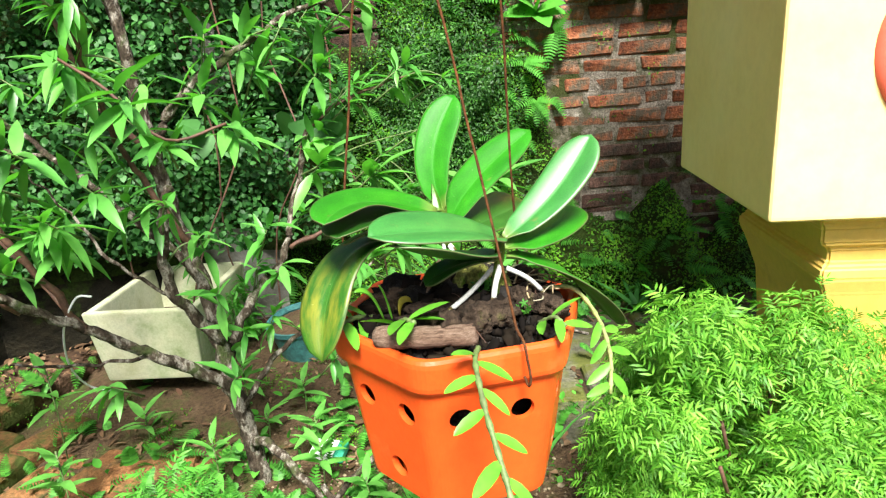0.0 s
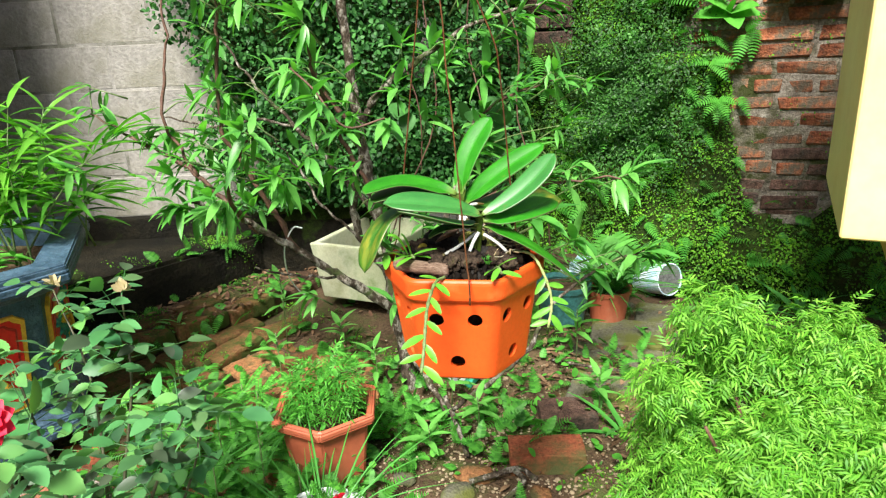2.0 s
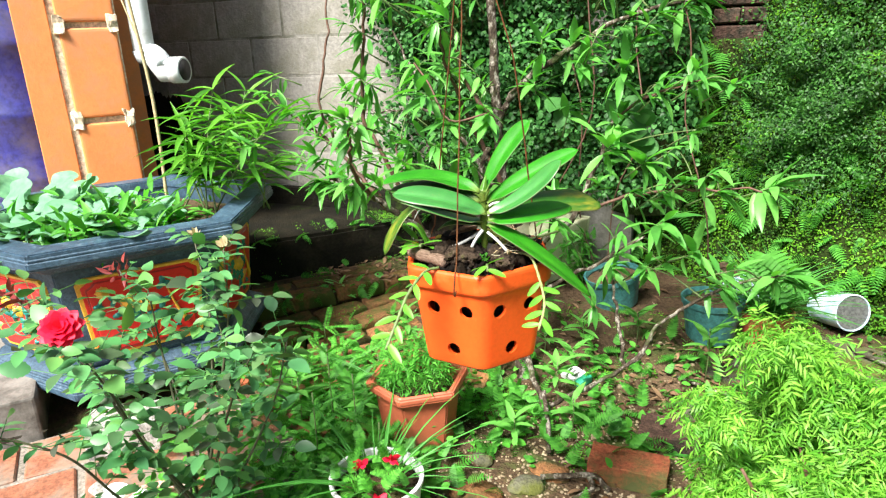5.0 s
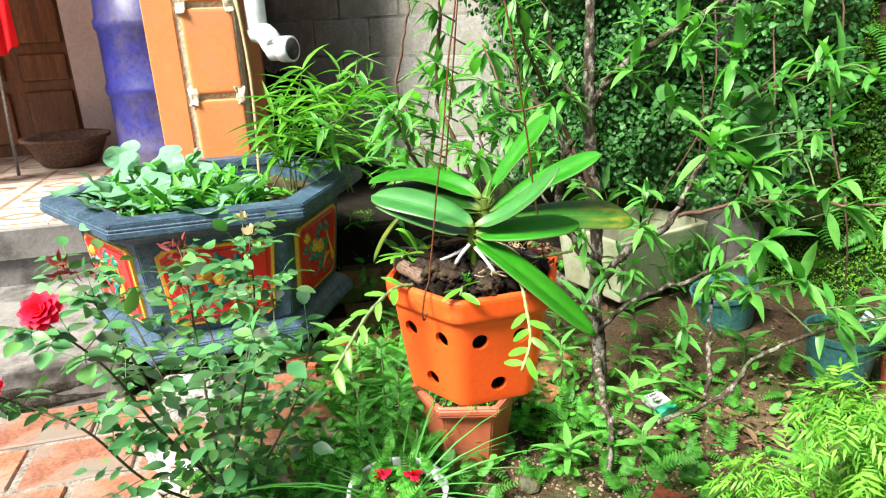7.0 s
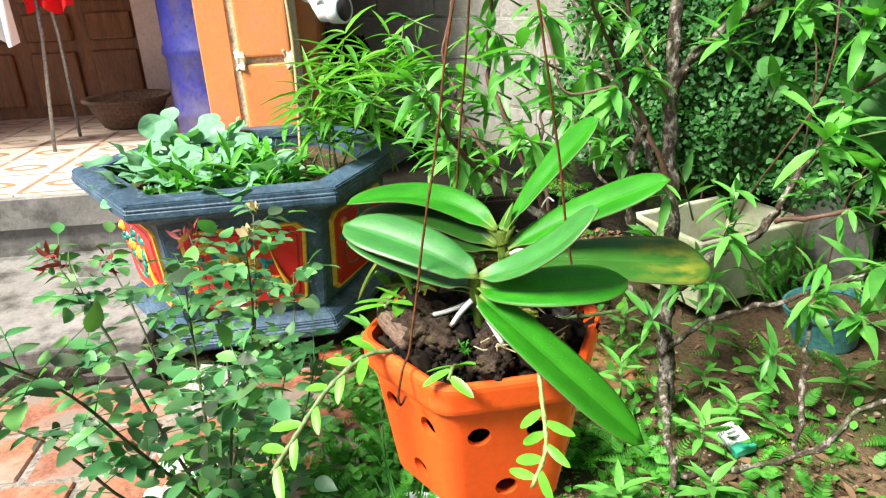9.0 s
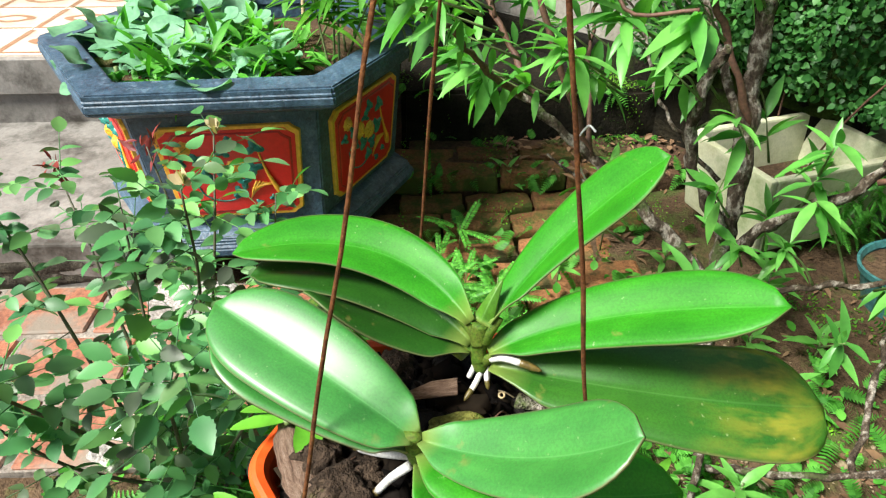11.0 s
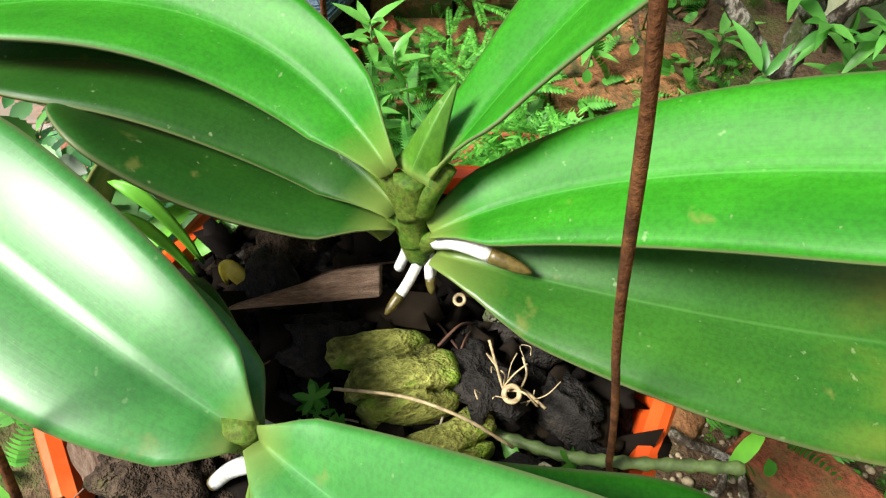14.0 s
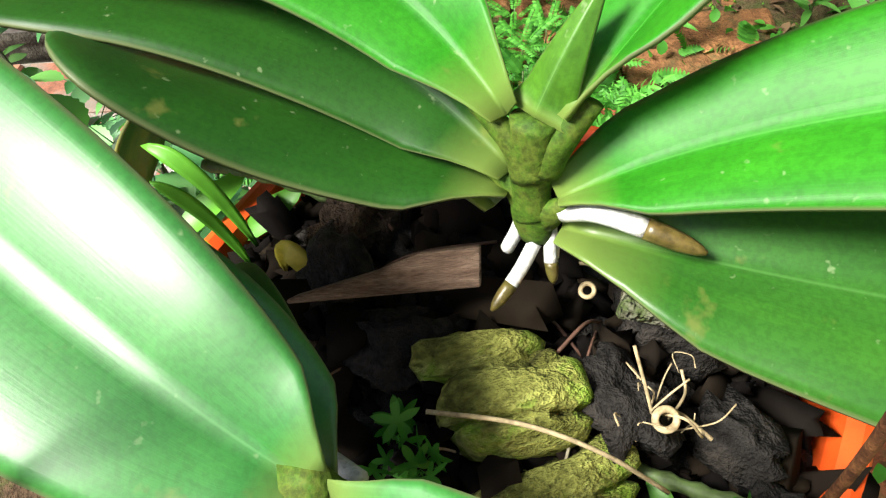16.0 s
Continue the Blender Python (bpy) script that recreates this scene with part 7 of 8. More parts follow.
    ob.matrix_parent_inverse = inv
    return o


limb_tree()


def sprout(c, h, n, L, label, group):
    o = empty("sprout", c, label, "seedling", group)
    V, F = tube([(0, 0, -0.01), (0.004, 0.002, h * .5), (0.0, 0.004, h)], 0.0022, 6)
    obj("stem", mesh_of("stem", V, F, M_STEM), o)
    a = np.arange(n) * 2.4 + RNG.uniform(0, 6)
    t = np.arange(n) / n
    d = np.stack([np.cos(a), np.sin(a), 0.15 + 0.9 * t], 1)
    loc = np.stack([0 * a, 0 * a, h * (0.55 + 0.45 * t)], 1)
    for i in range(n):
        obj("leaf", bulk("leaf", [scatter(T_LANCE, frames(d[i:i + 1], np.array((0, 0, 1.)) + .15 * unit(1), [L * RNG.uniform(.75, 1.1)], 1.15), loc[i:i + 1])], L_PEACH), o)


for x, y, h, n, L in ((-0.30, 1.12, .10, 10, .10), (-0.22, 1.30, .11, 11, .10), (-0.34, 1.40, .14, 12, .11), (-0.62, 1.22, .12, 11, .09),
                      (-0.78, 1.10, .18, 14, .10), (-0.70, 0.92, .16, 12, .10), (-0.86, 0.80, .18, 12, .10), (-0.95, 0.95, .22, 16, .11), (-1.02, 0.90, .16, 12, .10), 
                      (-1.33, 1.15, .14, 13, .11), (-1.14, 0.88, .16, 13, .11), (-1.04, 0.93, .12, 12, .10), (-1.45, 1.44, .13, 11, .10), (-0.86, 1.62, .10, 10, .10), (-0.69, 1.37, .07, 8, .09), (0.10, 1.50, .14, 10, .10), (-0.40, 0.62, .10, 8, .10), (-0.58, 1.36, .20, 12, .09), (-0.92, 1.32, .22, 12, .09), (-1.05, 1.55, .30, 12, .10), (-0.02, 1.78, .2, 12, .11), (-0.60, 1.70, .19, 14, .12), (-0.44, 1.72, .10, 10, .10), (-0.52, 1.60, .08, 9, .09), (-0.30, 1.86, .12, 10, .10), (-0.38, 1.56, .10, 10, .10)):
    if int(abs(x * 1000 + y * 700)) % 4 == 1:
        continue
    sprout((x, y, ground_height(x, y)), h, n - 2, L * 0.86, "young green seedling with narrow leaves on the soil", "seedlings")


def aralia_bush():
    """Mound of finely cut lime-green leaves."""
    c = np.array((0.555, 1.02, 0.0))
    o = empty("aralia_bush", tuple(c), "dense lime-green aralia bush with finely cut drooping leaves", "bush")
    rng = np.random.default_rng(3)
    sets = []
    # lumps of drooping leaves over a dome, with dark gaps between them
    lumps = [(np.array((-0.175, -0.045, 0.585)), 0.075), (np.array((-0.13, 0.0, 0.52)), 0.085), (np.array((0.035, 0.0, 0.525)), 0.095)]
    for k in range(54):
        z = 0.98 - 1.05 * (k + 0.5) / 54
        a = k * 2.39996
        p = np.array((math.cos(a) * math.sqrt(1 - z * z), math.sin(a) * math.sqrt(1 - z * z), z)) + 0.10 * rng.normal(size=3)
        r = rng.uniform(0.74, 1.08)
        lumps.append((np.array((p[0] * (0.345 if p[0] > 0 else 0.345 - 0.085 * (1 - p[2])), p[1] * 0.32, 0.19 + p[2] * (0.31 - 0.10 * p[0]))) * r, rng.uniform(0.055, 0.095)))
    for q0, r in lumps:
        ax = q0 - np.array((0, 0, 0.10))
        ax /= np.linalg.norm(ax)
        ax = ax + np.array((0, 0, 0.55))
        ax /= np.linalg.norm(ax)
        n = int(235 * (r / 0.08) ** 2)
        v = unit(n)
        flip = (v @ ax) < -0.25
        v[flip] -= 2 * np.outer(v[flip] @ ax, ax)
        d = 0.5 * v + np.array((0, 0, -0.55)) + 0.6 * unit(n)
        q = q0 + v * r * rng.uniform(0.55, 1.0, n)[:, None]
        sets.append(scatter(T_ARALIA, frames(d, v + ax + .25 * unit(n), rng.uniform(0.018, 0.040, n), 1.05), q))
    # the shaded inside
    n = 300
    v = unit(n)
    v[:, 2] = np.abs(v[:, 2])
    q = v * np.array((0.25, 0.23, 0.22)) * rng.uniform(0.6, 1.0, n)[:, None] + np.array((0, 0, 0.15))
    sets.append(scatter(T_ARALIA, frames(v + np.array((0, 0, -.3)) + .4 * unit(n), v + np.array((0, 0, .6)), rng.uniform(0.04, 0.06, n), 1.1), q))
    obj("crown", bulk("crown", sets, L_LIME), o)
    for k in range(16):
        a = 2 * math.pi * k / 16
        r = rng.uniform(0.12, 0.26)
        V, F = tube(spline([(0.03 * math.cos(a), 0.03 * math.sin(a), 0), (0.5 * r * math.cos(a), 0.5 * r * math.sin(a), 0.2), (r * math.cos(a), r * math.sin(a), 0.42)], 5), [0.008 - .0005 * i for i in range(11)], 6)
        obj("stem", mesh_of("stem", V, F, M_TWIG), o)


aralia_bush()


def rose_bush():
    o = empty("rose_bush", (-0.62, 0.34, 0.0), "rose bush with thin canes, grey-green leaflets and red blooms", "rose bush")
    rng = np.random.default_rng(21)
    base = [(0, 0, 0), (0.03, -0.03, 0), (-0.05, 0.04, 0), (-0.02, 0.08, 0), (0.06, 0.05, 0)]
    canes = [((-0.05, 0.10, 0.30), (-0.10, 0.16, 0.52), (-0.20, 0.20, 0.68)), ((0.02, 0.08, 0.34), (0.04, 0.13, 0.55), (0.05, 0.14, 0.72)), ((-0.16, -0.02, 0.26), (-0.32, -0.06, 0.44), (-0.48, -0.10, 0.54)),
             ((0.06, -0.08, 0.34), (0.14, -0.16, 0.56), (0.24, -0.23, 0.71)), ((-0.06, -0.06, 0.32), (-0.16, -0.12, 0.52), (-0.26, -0.18, 0.64)), ((0.08, 0.04, 0.28), (0.16, 0.06, 0.46), (0.20, 0.10, 0.56)),
             ((-0.16, 0.08, 0.26), (-0.30, 0.10, 0.44), (-0.38, 0.08, 0.60)), ((-0.02, 0.02, 0.26), (-0.08, 0.03, 0.46), (-0.12, 0.04, 0.62)), ((0.02, -0.12, 0.22), (0.02, -0.22, 0.40), (-0.02, -0.34, 0.50)),
             ((-0.12, 0.16, 0.2), (-0.26, 0.26, 0.36), (-0.36, 0.30, 0.46)), ((0.06, 0.10, 0.2), (0.10, 0.18, 0.36), (0.12, 0.22, 0.5))]
    leaf_sets = []
    for k, (a, b, c) in enumerate(canes):
        pts = [base[k % 5], a, b, c]
        sp = spline(pts, 7)
        V, F = tube(sp, [0.0042 - 0.0027 * i / (len(sp) - 1) for i in range(len(sp))], 7, 0.2)
        obj("cane", mesh_of("cane", V, F, M_ROSESTEM), o)
        S = np.array(sp)
        for i in range(3, len(S)):
            for _ in range(0 if (c[0] < -0.3 and i < 8) or (i + 2 * k) % 11 == 0 else 2 if (i + k) % 4 == 0 else 1):
                ax = rng.normal(size=3)
                ax[2] = abs(ax[2]) * 0.4
                ax /= np.linalg.norm(ax)
                side = np.cross(ax, (0, 0, 1.0))
                side /= np.linalg.norm(side) + 1e-9
                L = rng.uniform(0.07, 0.11)
                sz = rng.uniform(0.026, 0.044)
                for t, sd in ((1.0, 0), (0.62, 1), (0.62, -1), (0.30, 1), (0.30, -1)):
                    d = ax * (1.0 if sd == 0 else 0.35) + side * sd
                    d[2] -= 0.15
                    leaf_sets.append(scatter(T_ROSE, frames([d], [np.array((0, 0, 1.)) + .45 * rng.normal(size=3)], [sz * (1.25 if sd == 0 else 1.0)], 1.0), [S[i] + ax * L * t]))
                VV, FF = tube([tuple(S[i]), tuple(S[i] + ax * L)], [0.0012, 0.0007], 4)
                leaf_sets.append((np.array(VV), FF, len(VV), 1))
    obj("foliage", bulk("foliage", leaf_sets, L_ROSE), o, "grey-green toothed rose leaflets", kind="stuff")
    for nm, c, r in (("bloom", (0.245, -0.235, 0.735), 0.029), ("bloom", (-0.02, -0.345, 0.52), 0.023)):
        sets = []
        for ring, (n, tilt, s) in enumerate(((4, 3.5, .7), (6, 1.9, .85), (8, 1.1, 1.0), (9, .6, 1.1), (9, .2, 1.15))):
            a = np.arange(n) * 2 * math.pi / n + ring
            d = np.stack([np.cos(a), np.sin(a), tilt + 0 * a], 1)
            up = np.stack([-np.cos(a) * tilt, -np.sin(a) * tilt, 0.6 + 0 * a], 1)
            turn = np.array(Vector((0, 0, 1)).rotation_difference(Vector((0.62, -0.38, 0.68))).to_matrix()).T
            d, up = d @ turn, up @ turn
            sets.append(scatter(T_BROAD, frames(d, up, r * s + 0 * a, 1.15), np.tile(c, (n, 1))))
        obj(nm, bulk(nm, sets, M_ROSE), o, "open red rose bloom")
    # withered buds
    for c in ((0.05, 0.145, 0.728), (-0.20, 0.205, 0.69)):
        sets = [scatter(T_OVAL, frames(unit(8) + np.array((0, 0, 1)), unit(8), RNG.uniform(.014, .024, 8)), np.tile(c, (8, 1)))]
        obj("withered_bloom", bulk("withered_bloom", sets, M_STRAWLEAF), o, "withered pale rose")
    # young red shoots
    for c in ((-0.38, 0.08, 0.60), (-0.26, -0.18, 0.64), (-0.48, -0.10, 0.54)):
        n = 12
        sets = [(scatter(T_LANCE_LITE, frames(unit(n) + np.array((0, 0, .4)), unit(n), RNG.uniform(.025, .045, n), 1.3), np.array(c) + .02 * unit(n)))]
        obj("young_shoot", bulk("young_shoot", sets, L_REDSHOOT), o, "dark red young rose shoot")


M_STRAWLEAF = foliage("withered_petal", [(0.45, 0.36, 0.22), (0.58, 0.48, 0.32)], 0.7, 0.2)
L_REDSHOOT = foliage("red_young_leaf", [(0.16, 0.022, 0.028), (0.24, 0.045, 0.04)], 0.5, 0.25)
rose_bush()


def ground_herbs():
    """Low weeds on the soil and round the pots."""
    sets_o, sets_f = [], []
    for (cx, cy), sx, sy, n in (((-0.56, 0.52), .13, .12, 420), ((-0.78, 0.58), .14, .14, 300), ((-0.45, 0.86), .09, .06, 120), ((-0.36, 1.20), .10, .08, 120), ((-0.24, 1.5), .2, .2, 160), ((-0.62, 1.16), .12, .12, 300), ((-1.0, 0.88), .09, .10, 170), ((-0.74, 0.98), .11, .12, 280), ((-0.62, 0.80), .12, .1, 260), ((-1.0, 1.2), .16, .14, 90),
                               ((-0.8, 1.45), .2, .12, 120), ((0.1, 1.75), .25, .15, 160), ((-0.05, 1.3), .12, .1, 90), ((0.9, 2.35), .5, .14, 300), ((-0.3, 0.6), .14, .14, 130), ((-0.55, 0.25), .12, .12, 160)):
        x, y = RNG.normal(cx, sx, n), RNG.normal(cy, sy, n)
        z = np.array([ground_height(a, b) for a, b in zip(x, y)]) + np.abs(RNG.normal(0.02, 0.03, n))
        h = n // 2
        loc = np.stack([x, y, z], 1)
        sets_o.append(scatter(T_OVAL, frames(unit(h) + np.array((0, 0, .35)), np.array((0, 0, 1.)) + .25 * unit(h), RNG.uniform(.016, .034, h), 1.2), loc[:h]))
        sets_f.append(scatter(T_FROND, frames(unit(n - h) + np.array((0, 0, .5)), np.array((0, 0, 1.)) + .3 * unit(n - h), RNG.uniform(.04, .085, n - h)), loc[h:]))
    obj("weed_cover", bulk("weed_cover", sets_o, L_HERB), None, "small round-leaved weeds on the garden soil", "weeds", kind="stuff")
    obj("low_fern", bulk("low_fern", sets_f, L_FERN), None, "small feathery ferns on the garden soil", "ferns", kind="stuff")


ground_herbs()


def feather_fern(c, n, L, h):
    o = empty("feather_fern", c, "upright feathery green fern beside the orchid pot", "fern", "feather ferns")
    a = np.arange(n) * 2.4
    d = np.stack([np.cos(a) * .8, np.sin(a) * .8, RNG.uniform(.3, 1.2, n)], 1)
    loc = np.stack([0 * a, 0 * a, RNG.uniform(.3, 1, n) * h], 1)
    for i in range(n):
        obj("frond", bulk("frond", [scatter(T_FROND_FINE, frames(d[i:i + 1], np.array((0, 0, 1.)) + .3 * unit(1), [L * RNG.uniform(.7, 1.1)]), loc[i:i + 1])], L_FERN), o)
    V, F = tube([(0, 0, 0), (0.003, 0, h)], 0.002, 6)
    obj("stem", mesh_of("stem", V, F, M_STEM), o)


for x, y, n, L, h in ((-0.62, 0.82, 18, .10, .26), (-0.70, 0.74, 16, .10, .22), (-0.56, 0.90, 14, .09, .2), (-0.78, 0.86, 12, .09, .28), (-0.50, 0.80, 14, .09, .16), (-0.85, 0.98, 16, .09, .16), (-0.92, 0.82, 14, .09, .18), (-0.74, 1.08, 14, .08, .12), (-0.66, 0.96, 14, .08, .12)):
    feather_fern((x, y, ground_height(x, y)), n, L, h)


def herringbone_weed(c, n, L, h):
    """A low weed whose sprigs carry two rows of tiny leaflets."""
    o = empty("herringbone_weed", c, "low weed with sprigs of tiny paired leaflets among the bricks", "weed", "herringbone weeds")
    a = np.arange(n) * 2.4 + RNG.uniform(0, 6)
    d = np.stack([np.cos(a), np.sin(a), RNG.uniform(.2, .8, n)], 1)
    loc = np.stack([0.01 * np.cos(a), 0.01 * np.sin(a), RNG.uniform(.4, 1, n) * h], 1)
    for i in range(n):
        obj("sprig", bulk("sprig", [scatter(T_SPRIG, frames(d[i:i + 1], np.array((0, 0, 1.)) + .2 * unit(1), [L * RNG.uniform(.7, 1.1)]), loc[i:i + 1])], L_HERB), o)
    V, F = tube([(0, 0, -0.01), (0.002, 0, h)], 0.0016, 6)
    obj("stem", mesh_of("stem", V, F, M_STEM), o)


T_SPRIG = pinnate_template(13, 0.15, 0.24, 0.25, 0.10)
for k, (x, y) in enumerate(((-1.13, 1.07), (-1.02, 1.10), (-0.95, 1.16), (-0.90, 1.04), (-0.80, 0.97), (-0.72, 1.03), (-0.69, 1.14), (-0.86, 1.12), (-1.05, 0.98), (-0.78, 1.10), (-0.98, 1.03), (-1.20, 1.16))):
    herringbone_weed((x, y, 0.02), 9, .085 + .01 * (k % 3), .07 + .012 * (k % 4))


def strap_clump(c, n, L, label, leaning=()):
    a = np.arange(n) * 2.4
    d = np.stack([np.cos(a), np.sin(a), RNG.uniform(.5, 1.6, n)], 1)
    if leaning:
        d = np.array(leaning)
        n = len(d)
    obj("strap_plant", bulk("strap_plant", [scatter(T_WIDEBLADE, frames(d, np.array((0, 0, 1.)) + .2 * unit(n), L * RNG.uniform(.7, 1.1, n), 0.9), np.array(c) + .01 * unit(n))], L_GRASS), None, label, "strap plant", "strap plants")


strap_clump((0.195, 1.40, 0.0), 5, 0.22, "strap-leaved green plant beside the bush", ((-0.8, 0.5, 0.75), (-0.95, -0.1, 0.30), (-0.5, 0.5, 0.9), (-0.1, -0.5, 0.7), (0.3, 0.2, 0.9)))
strap_clump((0.75, 2.42, 0.0), 12, 0.22, "strap-leaved green plant at the foot of the wall")
strap_clump((0.52, 2.46, 0.0), 10, 0.2, "strap-leaved green plant at the foot of the wall")

# ---- growth on the brick wall ----


def growth_depth(x, z):
    """How far the moss and ferns stand out from the wall."""
    edge = 0.50 + 0.10 * math.sin(z * 5) + 0.16 * noise.noise(Vector((z * 3, 1.3, 0)))
    if z > 1.02:
        edge -= 0.2
    k = max(0.0, min(1.0, (edge - x) / 0.22))
    low = max(0.0, min(1.0, (0.36 + 0.26 * noise.noise(Vector((x * 5, 7, 0))) - z) / 0.14)) * max(0.0, min(1.0, (1.6 - x) / .3))
    gap = 1.0
    if -0.40 < x < -0.20 and z > 1.07:
        gap = 0.0
    k = max(k, low * 0.75) * gap
    return k * (0.075 + 0.055 * noise.noise(Vector((x * 3.5, z * 3.5, 0))) + 0.030 * noise.noise(Vector((x * 10, z * 10, 5)))) + (0.0 if k > 0 else -0.05) + 0.05 * low


def wall_growth():
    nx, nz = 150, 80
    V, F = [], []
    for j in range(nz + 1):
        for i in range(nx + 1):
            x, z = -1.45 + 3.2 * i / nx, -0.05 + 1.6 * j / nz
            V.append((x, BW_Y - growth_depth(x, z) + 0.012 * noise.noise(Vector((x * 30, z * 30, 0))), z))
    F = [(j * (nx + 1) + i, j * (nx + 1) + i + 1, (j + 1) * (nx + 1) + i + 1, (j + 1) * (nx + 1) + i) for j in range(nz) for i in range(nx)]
    obj("moss_bed", mesh_of("moss_bed", V, F, M_MOSS_SHADE), None, "thick bed of green moss over the old brick wall", "moss", kind="stuff")
    rng = np.random.default_rng(31)
    loc = []
    while len(loc) < 54000:
        x, z = rng.uniform(-1.45, 1.6), rng.uniform(0, 1.5)
        g = growth_depth(x, z)
        if g <= 0.0:
            if rng.uniform() > 0.06 or noise.noise(Vector((x * 6, z * 7, 20))) < 0.18:
                continue
            g = 0.005
        if noise.noise(Vector((x * 5, z * 5, 9))) < -0.28 and rng.uniform() > 0.25:
            continue
        loc.append((x, BW_Y - g - rng.uniform(0, 0.03), z))
    loc = np.array(loc)
    n = len(loc)
    d = unit(n) * 0.9 + np.array((0, -0.55, -0.15))
    up = np.array((0, -0.8, 0.7)) + .5 * unit(n)
    big = (np.array([noise.noise(Vector((a * 2.2, b * 2.2, 2))) for a, _, b in loc]) + 1) * 0.5
    size = RNG.uniform(0.0055, 0.0125, n) * (0.7 + 0.8 * big)
    obj("wall_moss", bulk("wall_moss", [scatter(T_TINY, frames(d, up, size), loc)], L_MOSS), None, "small mossy leaves covering the brick wall", "moss", kind="stuff")
    # darker creeping plant in the middle
    loc = []
    while len(loc) < 15000:
        x, z = rng.normal(0.02, 0.17), rng.normal(0.86, 0.22)
        if 0.45 < z < 1.3 and abs(x - 0.02) < 0.34:
            loc.append((x, BW_Y - max(0.02, growth_depth(x, z)) - 0.05 * max(0, 1 - ((x - 0.02) / 0.3) ** 2) - 0.07 * noise.noise(Vector((x * 9, z * 9, 2))) - rng.uniform(0, 0.05), z))
    loc = np.array(loc)
    n = len(loc)
    obj("creeper", bulk("creeper", [scatter(T_TINY, frames(unit(n) * .8 + np.array((0, -.5, -.3)), np.array((0, -.8, .7)) + .4 * unit(n), RNG.uniform(0.006, 0.015, n), RNG.uniform(0.5, 1.2, (n, 1))), loc)], L_DARK), None, "dark green fine creeper hanging on the wall", "creeper", kind="stuff")
    # long fern fronds
    loc, d = [], []
    for k in range(300):
        x, z = rng.uniform(-1.4, 0.50), rng.uniform(0.15, 1.4)
        loc.append((x, BW_Y - max(0.0, growth_depth(x, z)) - 0.01, z))
        d.append((rng.normal(0, 0.6), -0.55, rng.uniform(-0.7, 0.5)))
    for k in range(60):
        x, z = rng.uniform(0.5, 1.6), rng.uniform(0.05, 0.5)
        loc.append((x, BW_Y - max(0.0, growth_depth(x, z)) - 0.01, z))
        d.append((rng.normal(0, 0.6), -0.55, rng.uniform(-0.4, 0.6)))
    n = len(loc)
    obj("wall_fern", bulk("wall_fern", [scatter(T_FROND, frames(d, np.array((0, -.5, .8)) + .3 * unit(n), RNG.uniform(0.06, 0.12, n)), np.array(loc))], L_FERN), None, "green fern fronds growing out of the wall", "ferns", kind="stuff")


wall_growth()


def bright_fern(c, dirs, L):
    o = empty("wall_fern_plant", c, "bright pale green fern hanging from the brick wall", "fern", "hanging ferns")
    for d in dirs:
        V, F, per, cnt = scatter(T_FROND, frames([d], [(0, -0.6, 0.7)], [L * RNG.uniform(.8, 1.1)]), [(0, 0, 0)])
        obj("frond", mesh_of("frond", V, F, L_FERN), o)


bright_fern((0.38, BW_Y - 0.10, 0.84), [(0.3, -0.5, -0.3), (-0.3, -0.5, -0.2), (0.7, -0.4, 0.1), (0, -0.5, -0.7), (-.6, -.5, .1), (.45, -.5, -.7)], 0.10)
bright_fern((0.34, BW_Y - 0.08, 0.98), [(0.8, -0.4, 0.1), (0.6, -0.5, -0.3), (-0.6, -0.4, 0.2), (1.0, -0.3, 0.4)], 0.10)
bright_fern((0.16, BW_Y - 0.06, 1.22), [(0.3, -0.5, 0.5), (-0.1, -0.5, 0.2), (0.5, -0.4, 0.1)], 0.14)
bright_fern((0.46, BW_Y - 0.05, 1.08), [(0.3, -0.4, 0.8), (0.2, -0.4, 0.3), (-0.2, -0.4, -0.5)], 0.11)
bright_fern((-0.66, BW_Y - 0.10, 1.02), [(0.6, -0.5, -0.1), (0.3, -0.5, -0.5), (-0.2, -0.5, -0.5), (-0.7, -0.4, -0.2), (0.0, -0.6, 0.3), (.9, -.3, .3)], 0.15)
bright_fern((0.05, 2.02, 0.42), [(0.5, -0.5, -0.6), (0.2, -0.5, -0.8), (0.7, -0.3, -0.3), (-.4, -.4, -.6)], 0.16)


def broad_plant():
    o = empty("broad_leaf_plant", (0.40, BW_Y - 0.02, 1.16), "plant with broad glossy pale green leaves on top of the wall", "plant")
    d = [(0.6, -0.6, 0.25), (0.1, -0.6, 0.7), (-0.5, -0.5, 0.4), (-0.9, -0.3, 0.05), (0.9, -0.4, 0.0), (0.2, -0.7, -0.3)]
    for k in d:
        V, F, per, cnt = scatter(T_BROAD, frames([k], [(0, -0.6, 0.8)], [0.13 * RNG.uniform(.8, 1.1)], .8), [(0, 0, 0)])
        obj("leaf", mesh_of("leaf", V, F, L_HERB), o)


broad_plant()


